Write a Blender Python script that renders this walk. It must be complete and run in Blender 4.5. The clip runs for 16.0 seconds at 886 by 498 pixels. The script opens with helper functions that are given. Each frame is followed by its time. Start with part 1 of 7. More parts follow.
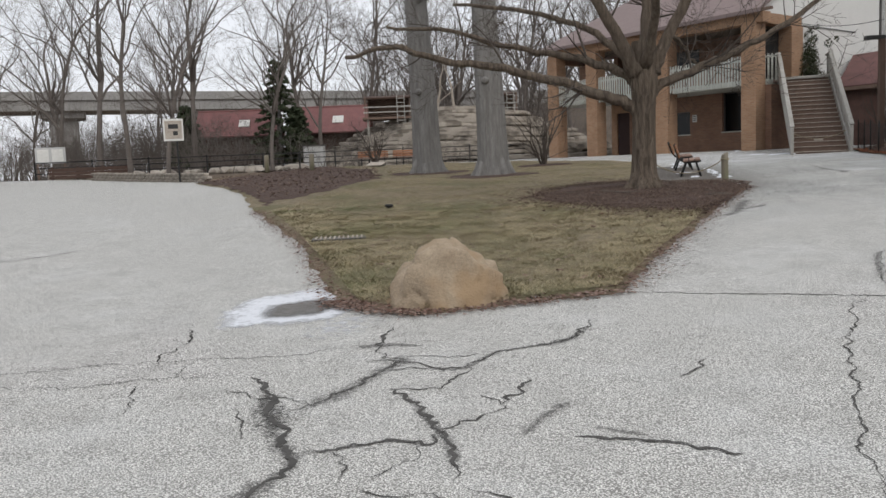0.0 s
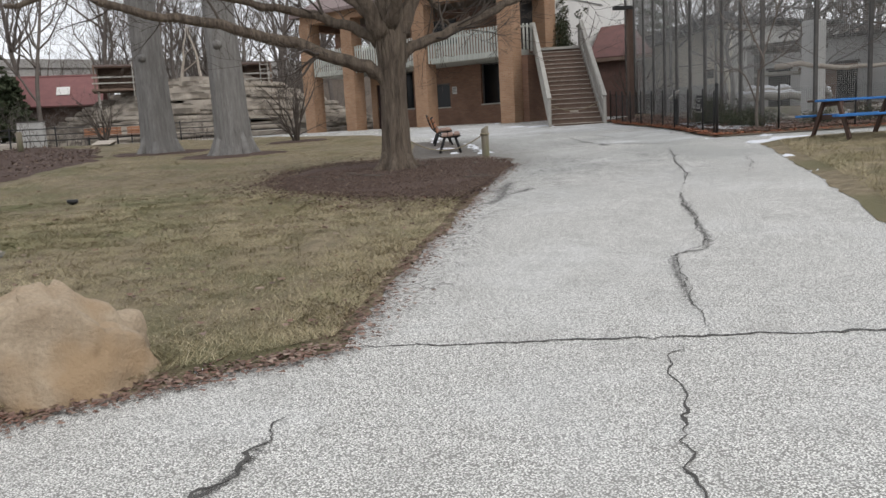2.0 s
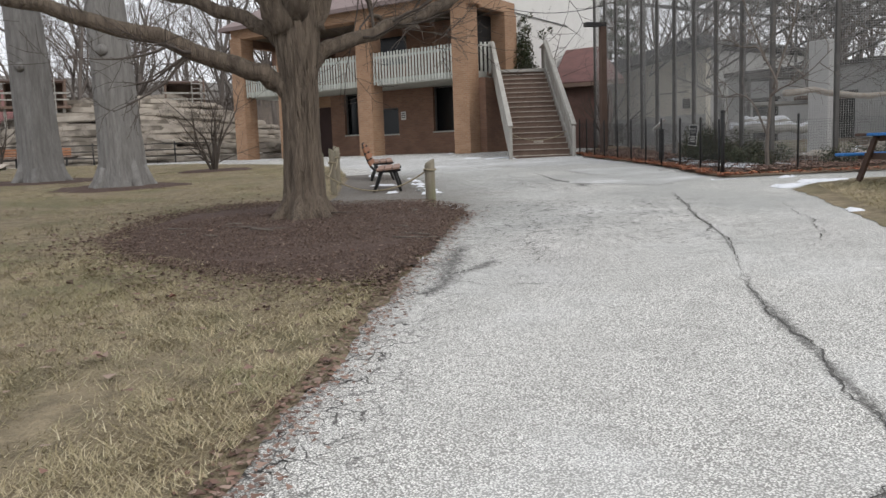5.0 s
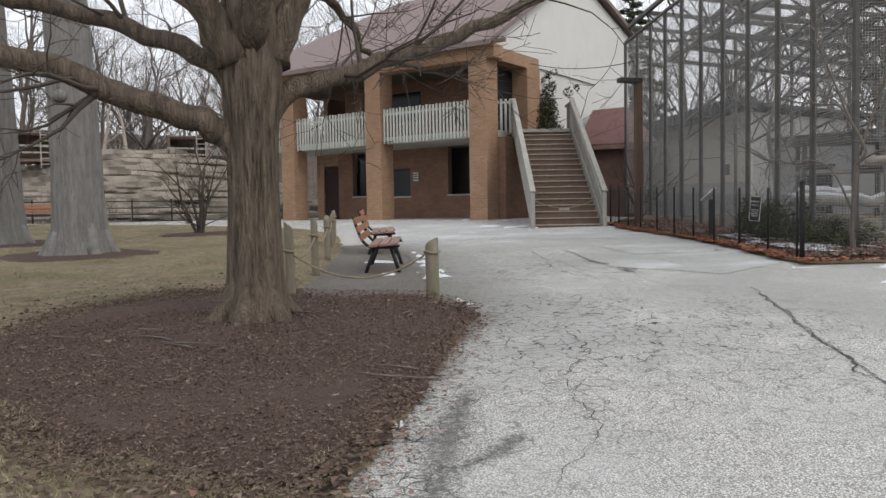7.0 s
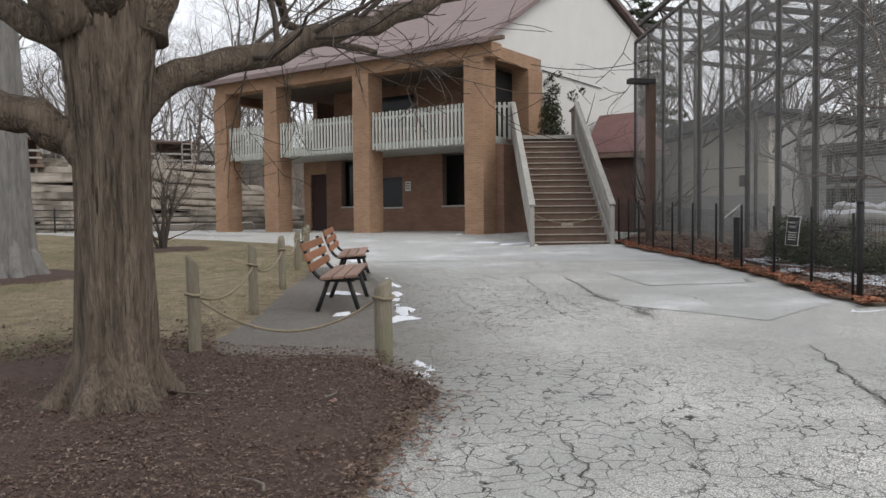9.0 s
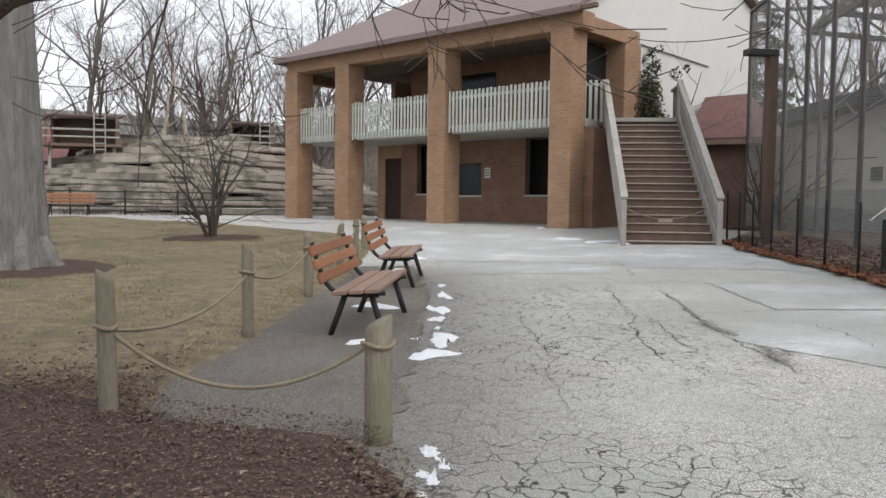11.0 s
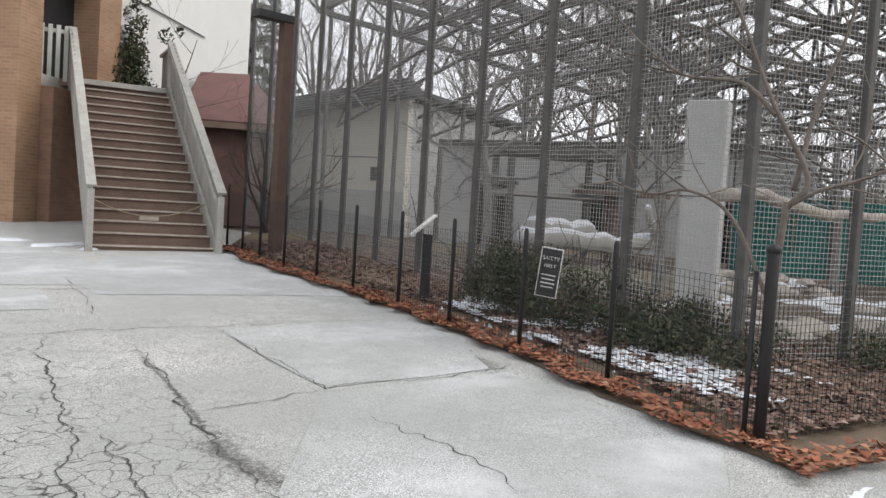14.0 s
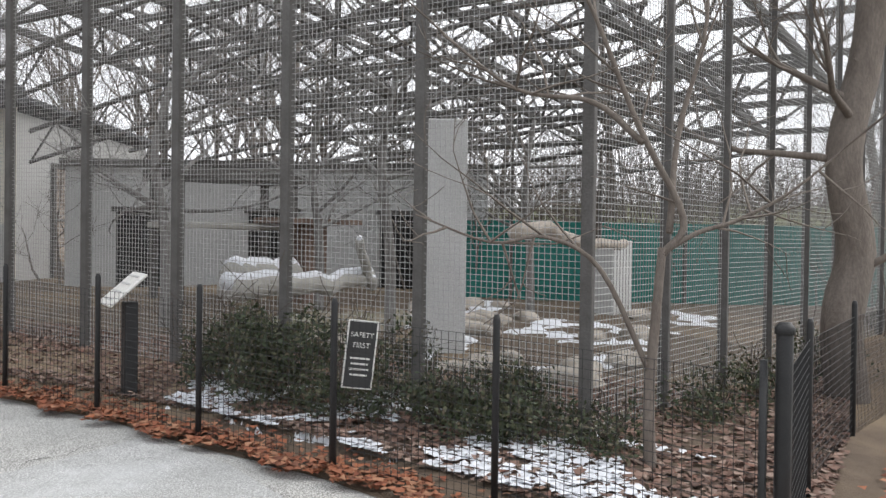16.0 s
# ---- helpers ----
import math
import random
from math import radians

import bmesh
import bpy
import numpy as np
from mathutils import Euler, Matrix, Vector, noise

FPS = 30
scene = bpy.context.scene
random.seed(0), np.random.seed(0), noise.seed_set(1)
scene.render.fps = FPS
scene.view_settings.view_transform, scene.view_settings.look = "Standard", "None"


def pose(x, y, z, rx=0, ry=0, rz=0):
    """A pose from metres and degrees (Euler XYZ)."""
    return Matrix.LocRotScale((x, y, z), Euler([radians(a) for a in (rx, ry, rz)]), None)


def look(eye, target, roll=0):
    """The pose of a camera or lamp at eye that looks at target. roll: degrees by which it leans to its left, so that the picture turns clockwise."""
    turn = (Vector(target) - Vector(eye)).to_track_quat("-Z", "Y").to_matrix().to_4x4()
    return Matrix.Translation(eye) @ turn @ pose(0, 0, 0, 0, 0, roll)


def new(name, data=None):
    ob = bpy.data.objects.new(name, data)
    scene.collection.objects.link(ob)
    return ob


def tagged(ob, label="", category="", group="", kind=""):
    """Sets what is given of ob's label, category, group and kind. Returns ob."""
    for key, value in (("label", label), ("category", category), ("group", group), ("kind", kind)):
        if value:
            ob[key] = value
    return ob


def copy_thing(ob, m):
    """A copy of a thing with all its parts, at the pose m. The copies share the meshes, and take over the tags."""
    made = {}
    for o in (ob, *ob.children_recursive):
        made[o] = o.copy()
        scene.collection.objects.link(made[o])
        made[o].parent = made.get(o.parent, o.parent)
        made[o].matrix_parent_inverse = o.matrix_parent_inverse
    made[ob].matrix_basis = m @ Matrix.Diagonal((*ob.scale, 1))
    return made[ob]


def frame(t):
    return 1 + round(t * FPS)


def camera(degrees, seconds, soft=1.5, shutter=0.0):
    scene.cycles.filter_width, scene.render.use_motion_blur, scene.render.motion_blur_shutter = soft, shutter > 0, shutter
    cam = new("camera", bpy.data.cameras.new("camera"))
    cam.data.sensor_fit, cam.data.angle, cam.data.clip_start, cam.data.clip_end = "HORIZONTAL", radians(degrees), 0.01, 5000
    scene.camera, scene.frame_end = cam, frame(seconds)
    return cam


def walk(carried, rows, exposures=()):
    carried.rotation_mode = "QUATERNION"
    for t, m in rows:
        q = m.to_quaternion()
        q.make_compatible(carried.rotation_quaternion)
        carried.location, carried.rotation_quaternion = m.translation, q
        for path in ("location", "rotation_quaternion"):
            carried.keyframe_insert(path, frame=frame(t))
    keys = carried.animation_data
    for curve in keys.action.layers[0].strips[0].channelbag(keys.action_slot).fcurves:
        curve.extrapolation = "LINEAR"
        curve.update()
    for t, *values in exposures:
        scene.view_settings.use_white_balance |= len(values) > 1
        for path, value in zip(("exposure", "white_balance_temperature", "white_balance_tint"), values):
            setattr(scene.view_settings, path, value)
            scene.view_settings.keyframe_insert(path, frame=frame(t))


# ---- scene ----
cam = camera(58.0, 16.0)
PATH = [
    (0, (0.324, 0.033, 1.554), (0.235, 2.02, 1.344), -2.4),
    (0.5, (0.562, 0.819, 1.542), (0.771, 2.794, 1.303), -0.9),
    (1, (0.804, 1.504, 1.53), (1.254, 3.428, 1.222), -1.7),
    (1.5, (1.021, 2.203, 1.564), (1.45, 4.136, 1.28), -2.0),
    (2, (1.243, 2.909, 1.602), (1.703, 4.832, 1.3), -3.2),
    (2.5, (1.483, 3.602, 1.643), (1.813, 5.561, 1.408), -4.2),
    (3, (1.689, 4.271, 1.679), (2.005, 6.229, 1.42), -4.1),
    (3.5, (1.999, 4.957, 1.694), (2.301, 6.921, 1.465), -5.0),
    (4, (2.202, 5.635, 1.714), (2.541, 7.596, 1.516), -3.5),
    (4.5, (2.474, 6.287, 1.663), (2.905, 8.218, 1.376), -3.4),
    (5, (2.694, 7.091, 1.658), (3.268, 8.992, 1.419), -2.1),
    (7.5, (4.003, 10.585, 1.923), (4.542, 12.509, 1.843), -0.7),
    (8, (4.269, 11.096, 1.972), (4.812, 13.019, 1.896), -0.6),
    (10.3, (5.513, 13.698, 2.171), (5.915, 15.655, 2.092), 0.1),
    (10.5, (5.613, 13.918, 2.162), (5.98, 15.882, 2.08), 0.3),
    (11, (5.808, 14.569, 2.192), (6.115, 16.543, 2.084), 0.7),
    (11.5, (6.072, 15.181, 2.221), (6.352, 17.157, 2.094), 0.5),
    (12, (6.319, 15.83, 2.226), (6.669, 17.791, 2.045), 0.3),
    (12.5, (6.654, 16.48, 2.226), (7.212, 18.392, 2.04), -1.1),
    (13, (6.956, 17.116, 2.258), (7.791, 18.927, 2.113), 1.5),
    (13.5, (7.265, 17.753, 2.306), (8.418, 19.382, 2.173), 3.1),
    (14, (7.568, 18.366, 2.354), (8.968, 19.791, 2.261), 3.6),
    (14.5, (7.87, 18.948, 2.425), (9.456, 20.162, 2.321), 2.4),
    (15, (8.197, 19.531, 2.475), (9.852, 20.65, 2.395), 1.8),
    (15.5, (8.371, 20.204, 2.521), (10.217, 20.973, 2.588), 2.0),
    (16, (8.517, 20.856, 2.638), (10.425, 21.454, 2.615), 0.8),
]
walk(cam, [(t, look(eye, target, roll)) for t, eye, target, roll in PATH], [(0, -0.05), (2, 0.14), (5, 0.26), (8, 0.16), (11, 0.37), (12.5, 0.52), (13.5, 0.5), (14.5, 0.78), (16, 0.84)])
# ---- light ----
world = bpy.data.worlds.new("overcast")
scene.world = world
world.use_nodes = True
_wn, _wl = world.node_tree.nodes, world.node_tree.links
_sky = _wn.new("ShaderNodeTexSky")
_sky.sky_type, _sky.sun_disc = "NISHITA", False
_sky.sun_elevation, _sky.sun_rotation = radians(42), radians(150)
_sky.air_density, _sky.dust_density = 1.0, 4.0
_mixw = _wn.new("ShaderNodeMixRGB")
_mixw.inputs[0].default_value = 0.9
_mixw.inputs[2].default_value = (9.3, 9.5, 10.0, 1)
_wl.new(_sky.outputs[0], _mixw.inputs[1])
_wl.new(_mixw.outputs[0], _wn["Background"].inputs[0])
_wn["Background"].inputs[1].default_value = 0.105
_sun = bpy.data.lights.new("sun", "SUN")
_sun.energy, _sun.angle, _sun.color = 0.9, radians(25), (1.0, 0.97, 0.92)
new("sun", _sun).matrix_world = look((0, 0, 60), (math.sin(radians(150)) * -50, 46, 5))


# ---- materials ----
def mat(name, col, col2=None, rough=0.8, scale=8.0, fine=120.0, bump=0.3, stretch=(1, 1, 1), metal=0.0, col3=None, patch=0.7, mix=0.8, rnd=0.0, spec=0.3, dist=0.02):
    """Noise at two scales drives the colour between col and col2, a slow patch noise towards col3, fine noise the relief."""
    m = bpy.data.materials.new(name)
    m.use_nodes = True
    N, L = m.node_tree.nodes, m.node_tree.links
    b = N["Principled BSDF"]
    b.inputs["Roughness"].default_value, b.inputs["Metallic"].default_value = rough, metal
    b.inputs["Specular IOR Level"].default_value = spec
    col2 = col2 or tuple(c * 0.75 for c in col)
    tc = N.new("ShaderNodeTexCoord")
    mp = N.new("ShaderNodeMapping")
    mp.inputs["Scale"].default_value = stretch
    L.new(tc.outputs["Object"], mp.inputs[0])

    def noi(s, d):
        n = N.new("ShaderNodeTexNoise")
        n.inputs["Scale"].default_value, n.inputs["Detail"].default_value = s, d
        L.new(mp.outputs[0], n.inputs["Vector"])
        return n

    def ramp(src, a, z):
        r = N.new("ShaderNodeMapRange")
        r.inputs[1].default_value, r.inputs[2].default_value = a, z
        L.new(src, r.inputs[0])
        return r.outputs[0]

    def mixc(f, a, z):
        x = N.new("ShaderNodeMixRGB")
        for i, v in enumerate((f, a, z)):
            if isinstance(v, tuple):
                x.inputs[i].default_value = (*v, 1)
            elif isinstance(v, float):
                x.inputs[i].default_value = v
            else:
                L.new(v, x.inputs[i])
        return x.outputs[0]

    n1, n2 = noi(scale, 6), noi(fine, 3)
    f = N.new("ShaderNodeMath")
    f.operation = "MULTIPLY"
    L.new(ramp(n1.outputs[0], 0.3, 0.7), f.inputs[0])
    f.inputs[1].default_value = mix
    c = mixc(f.outputs[0], col, col2)
    c = mixc(ramp(n2.outputs[0], 0.25, 0.85), c, mixc(0.5, c, tuple(v * 0.45 for v in col2)))
    if col3:
        n3 = noi(patch, 4)
        c = mixc(ramp(n3.outputs[0], 0.48, 0.62), c, col3)
    if rnd:
        oi = N.new("ShaderNodeObjectInfo")
        hs = N.new("ShaderNodeHueSaturation")
        r = N.new("ShaderNodeMapRange")
        r.inputs[3].default_value, r.inputs[4].default_value = 1 - rnd, 1 + rnd
        L.new(oi.outputs["Random"], r.inputs[0])
        L.new(r.outputs[0], hs.inputs["Value"])
        L.new(c, hs.inputs["Color"])
        c = hs.outputs[0]
    L.new(c, b.inputs["Base Color"])
    if bump:
        bp = N.new("ShaderNodeBump")
        bp.inputs["Strength"].default_value, bp.inputs["Distance"].default_value = bump, dist
        ad = N.new("ShaderNodeMath")
        L.new(n1.outputs[0], ad.inputs[0])
        L.new(n2.outputs[0], ad.inputs[1])
        L.new(ad.outputs[0], bp.inputs["Height"])
        L.new(bp.outputs[0], b.inputs["Normal"])
    return m


def leafmat(name, cols, rough=0.7, patch=0.0, patchcol=(0, 0, 0)):
    """Each island takes one of the colours of the ramp by chance; slow noise adds patches."""
    m = bpy.data.materials.new(name)
    m.use_nodes = True
    N, L = m.node_tree.nodes, m.node_tree.links
    b = N["Principled BSDF"]
    b.inputs["Roughness"].default_value = rough
    b.inputs["Specular IOR Level"].default_value = 0.2
    g = N.new("ShaderNodeNewGeometry")
    r = N.new("ShaderNodeValToRGB")
    e = r.color_ramp.elements
    while len(e) < len(cols):
        e.new(0.5)
    for i, c in enumerate(cols):
        e[i].position = i / max(1, len(cols) - 1)
        e[i].color = (*c, 1)
    L.new(g.outputs["Random Per Island"], r.inputs[0])
    out = r.outputs[0]
    if patch:
        tc, n, mr, mx = N.new("ShaderNodeTexCoord"), N.new("ShaderNodeTexNoise"), N.new("ShaderNodeMapRange"), N.new("ShaderNodeMixRGB")
        n.inputs["Scale"].default_value, n.inputs["Detail"].default_value = patch, 5
        mr.inputs[1].default_value, mr.inputs[2].default_value = 0.45, 0.68
        L.new(tc.outputs["Object"], n.inputs["Vector"])
        L.new(n.outputs[0], mr.inputs[0])
        L.new(mr.outputs[0], mx.inputs[0])
        L.new(out, mx.inputs[1])
        mx.inputs[2].default_value = (*patchcol, 1)
        out = mx.outputs[0]
    L.new(out, b.inputs["Base Color"])
    return m


def asphalt_mat(name, stone, binder, crackle, stain, salt):
    """Worn asphalt: pale stones in a darker binder, stains, salt bloom and a net of fine cracks in some places."""
    m = bpy.data.materials.new(name)
    m.use_nodes = True
    N, L = m.node_tree.nodes, m.node_tree.links
    b = N["Principled BSDF"]
    b.inputs["Roughness"].default_value, b.inputs["Specular IOR Level"].default_value = 0.85, 0.25
    tc = N.new("ShaderNodeTexCoord")

    def tex(kind, s, **kw):
        t = N.new(kind)
        t.inputs["Scale"].default_value = s
        for k, v in kw.items():
            t.inputs[k].default_value = v
        L.new(tc.outputs["Object"], t.inputs["Vector"])
        return t

    def rng(src, a, z, lo=0.0, hi=1.0):
        r = N.new("ShaderNodeMapRange")
        for i, v in ((1, a), (2, z), (3, lo), (4, hi)):
            r.inputs[i].default_value = v
        L.new(src, r.inputs[0])
        return r.outputs[0]

    def mul(a, z):
        x = N.new("ShaderNodeMath")
        x.operation = "MULTIPLY"
        L.new(a, x.inputs[0])
        L.new(z, x.inputs[1])
        return x.outputs[0]

    def mixc(f, a, z):
        x = N.new("ShaderNodeMixRGB")
        L.new(f, x.inputs[0])
        for i, v in ((1, a), (2, z)):
            if isinstance(v, tuple):
                x.inputs[i].default_value = (*v, 1)
            else:
                L.new(v, x.inputs[i])
        return x.outputs[0]

    v = tex("ShaderNodeTexVoronoi", 98.0)
    cell = N.new("ShaderNodeSeparateXYZ")
    L.new(v.outputs["Color"], cell.inputs[0])
    stone = mixc(rng(cell.outputs[0], 0.0, 1.0), tuple(q * 0.74 for q in stone), tuple(min(0.93, q * 1.12) for q in stone))
    n2 = tex("ShaderNodeTexNoise", 45.0, Detail=4.0)
    c = mixc(rng(v.outputs["Distance"], 0.34, 0.62), stone, binder)
    c = mixc(rng(n2.outputs[0], 0.5, 0.7, 0, 0.5), c, binder)
    slow = tex("ShaderNodeTexNoise", 0.35, Detail=6.0, Roughness=0.6)
    c = mixc(rng(slow.outputs[0], 0.45, 0.75, 0, 0.3), c, stain)
    sl2 = tex("ShaderNodeTexNoise", 0.8, Detail=8.0, Roughness=0.65)
    c = mixc(rng(sl2.outputs[0], 0.5, 0.72, 0, 0.8 if name == "slab_concrete" else 0.28), c, salt)
    mid = tex("ShaderNodeTexNoise", 3.0, Detail=6.0)
    c = mixc(rng(mid.outputs[0], 0.48, 0.75, 0, 0.28), c, binder)
    height = rng(v.outputs["Distance"], 0.0, 0.8, 1, 0)
    if crackle:
        w = tex("ShaderNodeTexNoise", 2.6, Detail=8.0)
        ad = N.new("ShaderNodeMixRGB")
        ad.inputs[0].default_value = 0.26
        L.new(tc.outputs["Object"], ad.inputs[1])
        L.new(w.outputs[1], ad.inputs[2])
        cv = N.new("ShaderNodeTexVoronoi")
        cv.feature = "DISTANCE_TO_EDGE"
        cv.inputs["Scale"].default_value = 9.5
        L.new(ad.outputs[0], cv.inputs["Vector"])
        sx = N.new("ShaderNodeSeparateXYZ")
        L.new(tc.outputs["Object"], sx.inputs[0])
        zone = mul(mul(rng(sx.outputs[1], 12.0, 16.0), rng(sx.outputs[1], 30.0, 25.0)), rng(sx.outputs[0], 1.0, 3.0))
        # crumbling margin along the lawn
        mg = N.new("ShaderNodeMath")
        mg.operation = "MULTIPLY_ADD"
        mg.inputs[1].default_value = -0.465
        L.new(sx.outputs[1], mg.inputs[0])
        L.new(sx.outputs[0], mg.inputs[2])
        margin = mul(rng(mg.outputs[0], -1.25, -1.75), mul(rng(mg.outputs[0], -2.8, -2.4), mul(rng(sx.outputs[1], 8.2, 9.0), rng(sx.outputs[1], 18.5, 17.0))))
        pat = tex("ShaderNodeTexNoise", 0.45, Detail=3.0)
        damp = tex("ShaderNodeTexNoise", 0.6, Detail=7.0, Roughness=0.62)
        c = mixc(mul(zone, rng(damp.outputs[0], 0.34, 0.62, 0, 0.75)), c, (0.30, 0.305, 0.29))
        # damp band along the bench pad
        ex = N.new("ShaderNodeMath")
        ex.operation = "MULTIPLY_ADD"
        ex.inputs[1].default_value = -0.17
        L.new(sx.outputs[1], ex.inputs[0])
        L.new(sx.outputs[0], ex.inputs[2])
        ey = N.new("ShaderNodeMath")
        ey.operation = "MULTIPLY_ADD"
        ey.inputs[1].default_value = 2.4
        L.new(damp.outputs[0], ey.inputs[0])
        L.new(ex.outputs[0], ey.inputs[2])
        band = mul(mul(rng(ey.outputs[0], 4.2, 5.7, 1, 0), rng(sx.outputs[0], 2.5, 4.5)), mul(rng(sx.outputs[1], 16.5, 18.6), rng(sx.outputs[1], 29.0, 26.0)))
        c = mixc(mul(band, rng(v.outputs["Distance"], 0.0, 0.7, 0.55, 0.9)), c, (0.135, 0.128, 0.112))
        line = rng(cv.outputs["Distance"], 0.012, 0.044, 1, 0)
        brk = tex("ShaderNodeTexNoise", 5.5, Detail=4.0)
        line = mul(mul(line, rng(sx.outputs[0], 10.2, 8.8, 0.12, 1.0)), rng(brk.outputs[0], 0.38, 0.5, 0.25, 1.0))
        both = N.new("ShaderNodeMath")
        both.operation = "MAXIMUM"
        L.new(mul(zone, rng(pat.outputs[0], 0.32, 0.5, 0.35, 1.0)), both.inputs[0])
        L.new(margin, both.inputs[1])
        thin = mul(line, both.outputs[0])
        c = mixc(mul(thin, rng(mid.outputs[0], 0.3, 0.55, 0.4, 1.0)), c, (0.035, 0.033, 0.032))
    L.new(c, b.inputs["Base Color"])
    bp = N.new("ShaderNodeBump")
    bp.inputs["Strength"].default_value, bp.inputs["Distance"].default_value = 0.5, 0.006
    L.new(height, bp.inputs["Height"])
    L.new(bp.outputs[0], b.inputs["Normal"])
    return m


def brick_mat(name, a, z, mortar):
    m = bpy.data.materials.new(name)
    m.use_nodes = True
    N, L = m.node_tree.nodes, m.node_tree.links
    b = N["Principled BSDF"]
    b.inputs["Roughness"].default_value = 0.9
    tc, sx, cx = N.new("ShaderNodeTexCoord"), N.new("ShaderNodeSeparateXYZ"), N.new("ShaderNodeCombineXYZ")
    ad = N.new("ShaderNodeMath")
    L.new(tc.outputs["Object"], sx.inputs[0])
    L.new(sx.outputs[0], ad.inputs[0])
    L.new(sx.outputs[1], ad.inputs[1])
    L.new(ad.outputs[0], cx.inputs[0])
    L.new(sx.outputs[2], cx.inputs[1])
    br = N.new("ShaderNodeTexBrick")
    for k, v in (("Scale", 1.0), ("Mortar Size", 0.006), ("Brick Width", 0.21), ("Row Height", 0.075), ("Bias", -0.1)):
        br.inputs[k].default_value = v
    br.inputs["Color1"].default_value, br.inputs["Color2"].default_value, br.inputs["Mortar"].default_value = (*a, 1), (*z, 1), (*mortar, 1)
    L.new(cx.outputs[0], br.inputs["Vector"])
    n = N.new("ShaderNodeTexNoise")
    n.inputs["Scale"].default_value, n.inputs["Detail"].default_value = 1.3, 6
    L.new(tc.outputs["Object"], n.inputs["Vector"])
    mr = N.new("ShaderNodeMapRange")
    mr.inputs[1].default_value, mr.inputs[2].default_value, mr.inputs[3].default_value, mr.inputs[4].default_value = 0.35, 0.7, 0.0, 0.45
    L.new(n.outputs[0], mr.inputs[0])
    mx = N.new("ShaderNodeMixRGB")
    L.new(mr.outputs[0], mx.inputs[0])
    L.new(br.outputs[0], mx.inputs[1])
    mx.inputs[2].default_value = (*[v * 0.6 for v in z], 1)
    L.new(mx.outputs[0], b.inputs["Base Color"])
    bp = N.new("ShaderNodeBump")
    bp.inputs["Strength"].default_value, bp.inputs["Distance"].default_value, bp.invert = 0.5, 0.006, True
    L.new(br.outputs["Fac"], bp.inputs["Height"])
    L.new(bp.outputs[0], b.inputs["Normal"])
    return m


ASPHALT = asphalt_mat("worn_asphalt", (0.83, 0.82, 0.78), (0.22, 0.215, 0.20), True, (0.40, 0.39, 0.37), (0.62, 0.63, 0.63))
ASPHALT2 = asphalt_mat("pad_asphalt", (0.25, 0.23, 0.205), (0.085, 0.075, 0.065), False, (0.11, 0.085, 0.068), (0.27, 0.255, 0.235))
CONCRETE = asphalt_mat("slab_concrete", (0.72, 0.72, 0.71), (0.30, 0.30, 0.29), True, (0.29, 0.295, 0.285), (0.68, 0.69, 0.70))
CRACK = mat("crack_dirt", (0.06, 0.057, 0.053), (0.12, 0.115, 0.108), 0.95, 6, 80, 0.2)
SOIL = mat("leaf_soil", (0.10, 0.075, 0.055), (0.16, 0.12, 0.085), 0.95, 5, 60, 0.6, col3=(0.2, 0.15, 0.1), patch=0.4)
# dark second tone puts shade between the grass blades into the turf's colour
TURF = mat("thin_turf", (0.33, 0.27, 0.175), (0.13, 0.105, 0.07), 0.95, 5, 45, 0.9, col3=(0.15, 0.135, 0.075), patch=0.7, dist=0.04)
MULCH = mat("bark_mulch", (0.085, 0.056, 0.046), (0.13, 0.087, 0.07), 0.95, 9, 70, 0.9, dist=0.04)
BARK = mat("oak_bark", (0.27, 0.215, 0.165), (0.085, 0.066, 0.052), 0.95, 14, 60, 1.0, stretch=(1, 1, 0.12), dist=0.08)
PALEBARK = mat("pale_bark", (0.21, 0.18, 0.155), (0.125, 0.105, 0.09), 0.95, 8, 45, 0.6, stretch=(1, 1, 0.4))
BARK2 = mat("grey_bark", (0.29, 0.28, 0.265), (0.17, 0.16, 0.15), 0.95, 10, 45, 0.9, stretch=(1, 1, 0.12), dist=0.05)
TWIG = mat("twig_bark", (0.115, 0.095, 0.08), (0.07, 0.058, 0.05), 0.95, 6, 30, 0.3)
FARTWIG = mat("far_twig", (0.19, 0.165, 0.148), (0.125, 0.108, 0.096), 0.95, 3, 20, 0.0)
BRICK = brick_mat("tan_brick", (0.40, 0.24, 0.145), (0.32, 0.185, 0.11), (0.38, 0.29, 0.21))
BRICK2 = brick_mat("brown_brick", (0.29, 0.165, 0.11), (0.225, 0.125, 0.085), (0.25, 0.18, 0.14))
ROOF = mat("roof_shingle", (0.29, 0.228, 0.218), (0.23, 0.178, 0.17), 0.9, 3, 30, 0.4, stretch=(1, 1, 6))
PINKROOF = mat("pink_metal_roof", (0.27, 0.125, 0.12), (0.20, 0.095, 0.092), 0.8, 2, 30, 0.3)
REDROOF = mat("red_roof", (0.19, 0.095, 0.088), (0.13, 0.07, 0.065), 0.8, 2, 30, 0.3)
WHITEWALL = mat("white_stucco", (0.80, 0.79, 0.76), (0.74, 0.73, 0.70), 0.9, 1.2, 60, 0.15)
CREAM = mat("cream_stucco", (0.80, 0.765, 0.66), (0.73, 0.70, 0.60), 0.9, 0.8, 60, 0.15)
GREYWALL = mat("grey_block", (0.58, 0.58, 0.565), (0.49, 0.49, 0.475), 0.9, 1, 50, 0.2)
PALEPAINT = mat("pale_grey_paint", (0.62, 0.63, 0.58), (0.50, 0.51, 0.46), 0.75, 4, 60, 0.2, rnd=0.08)
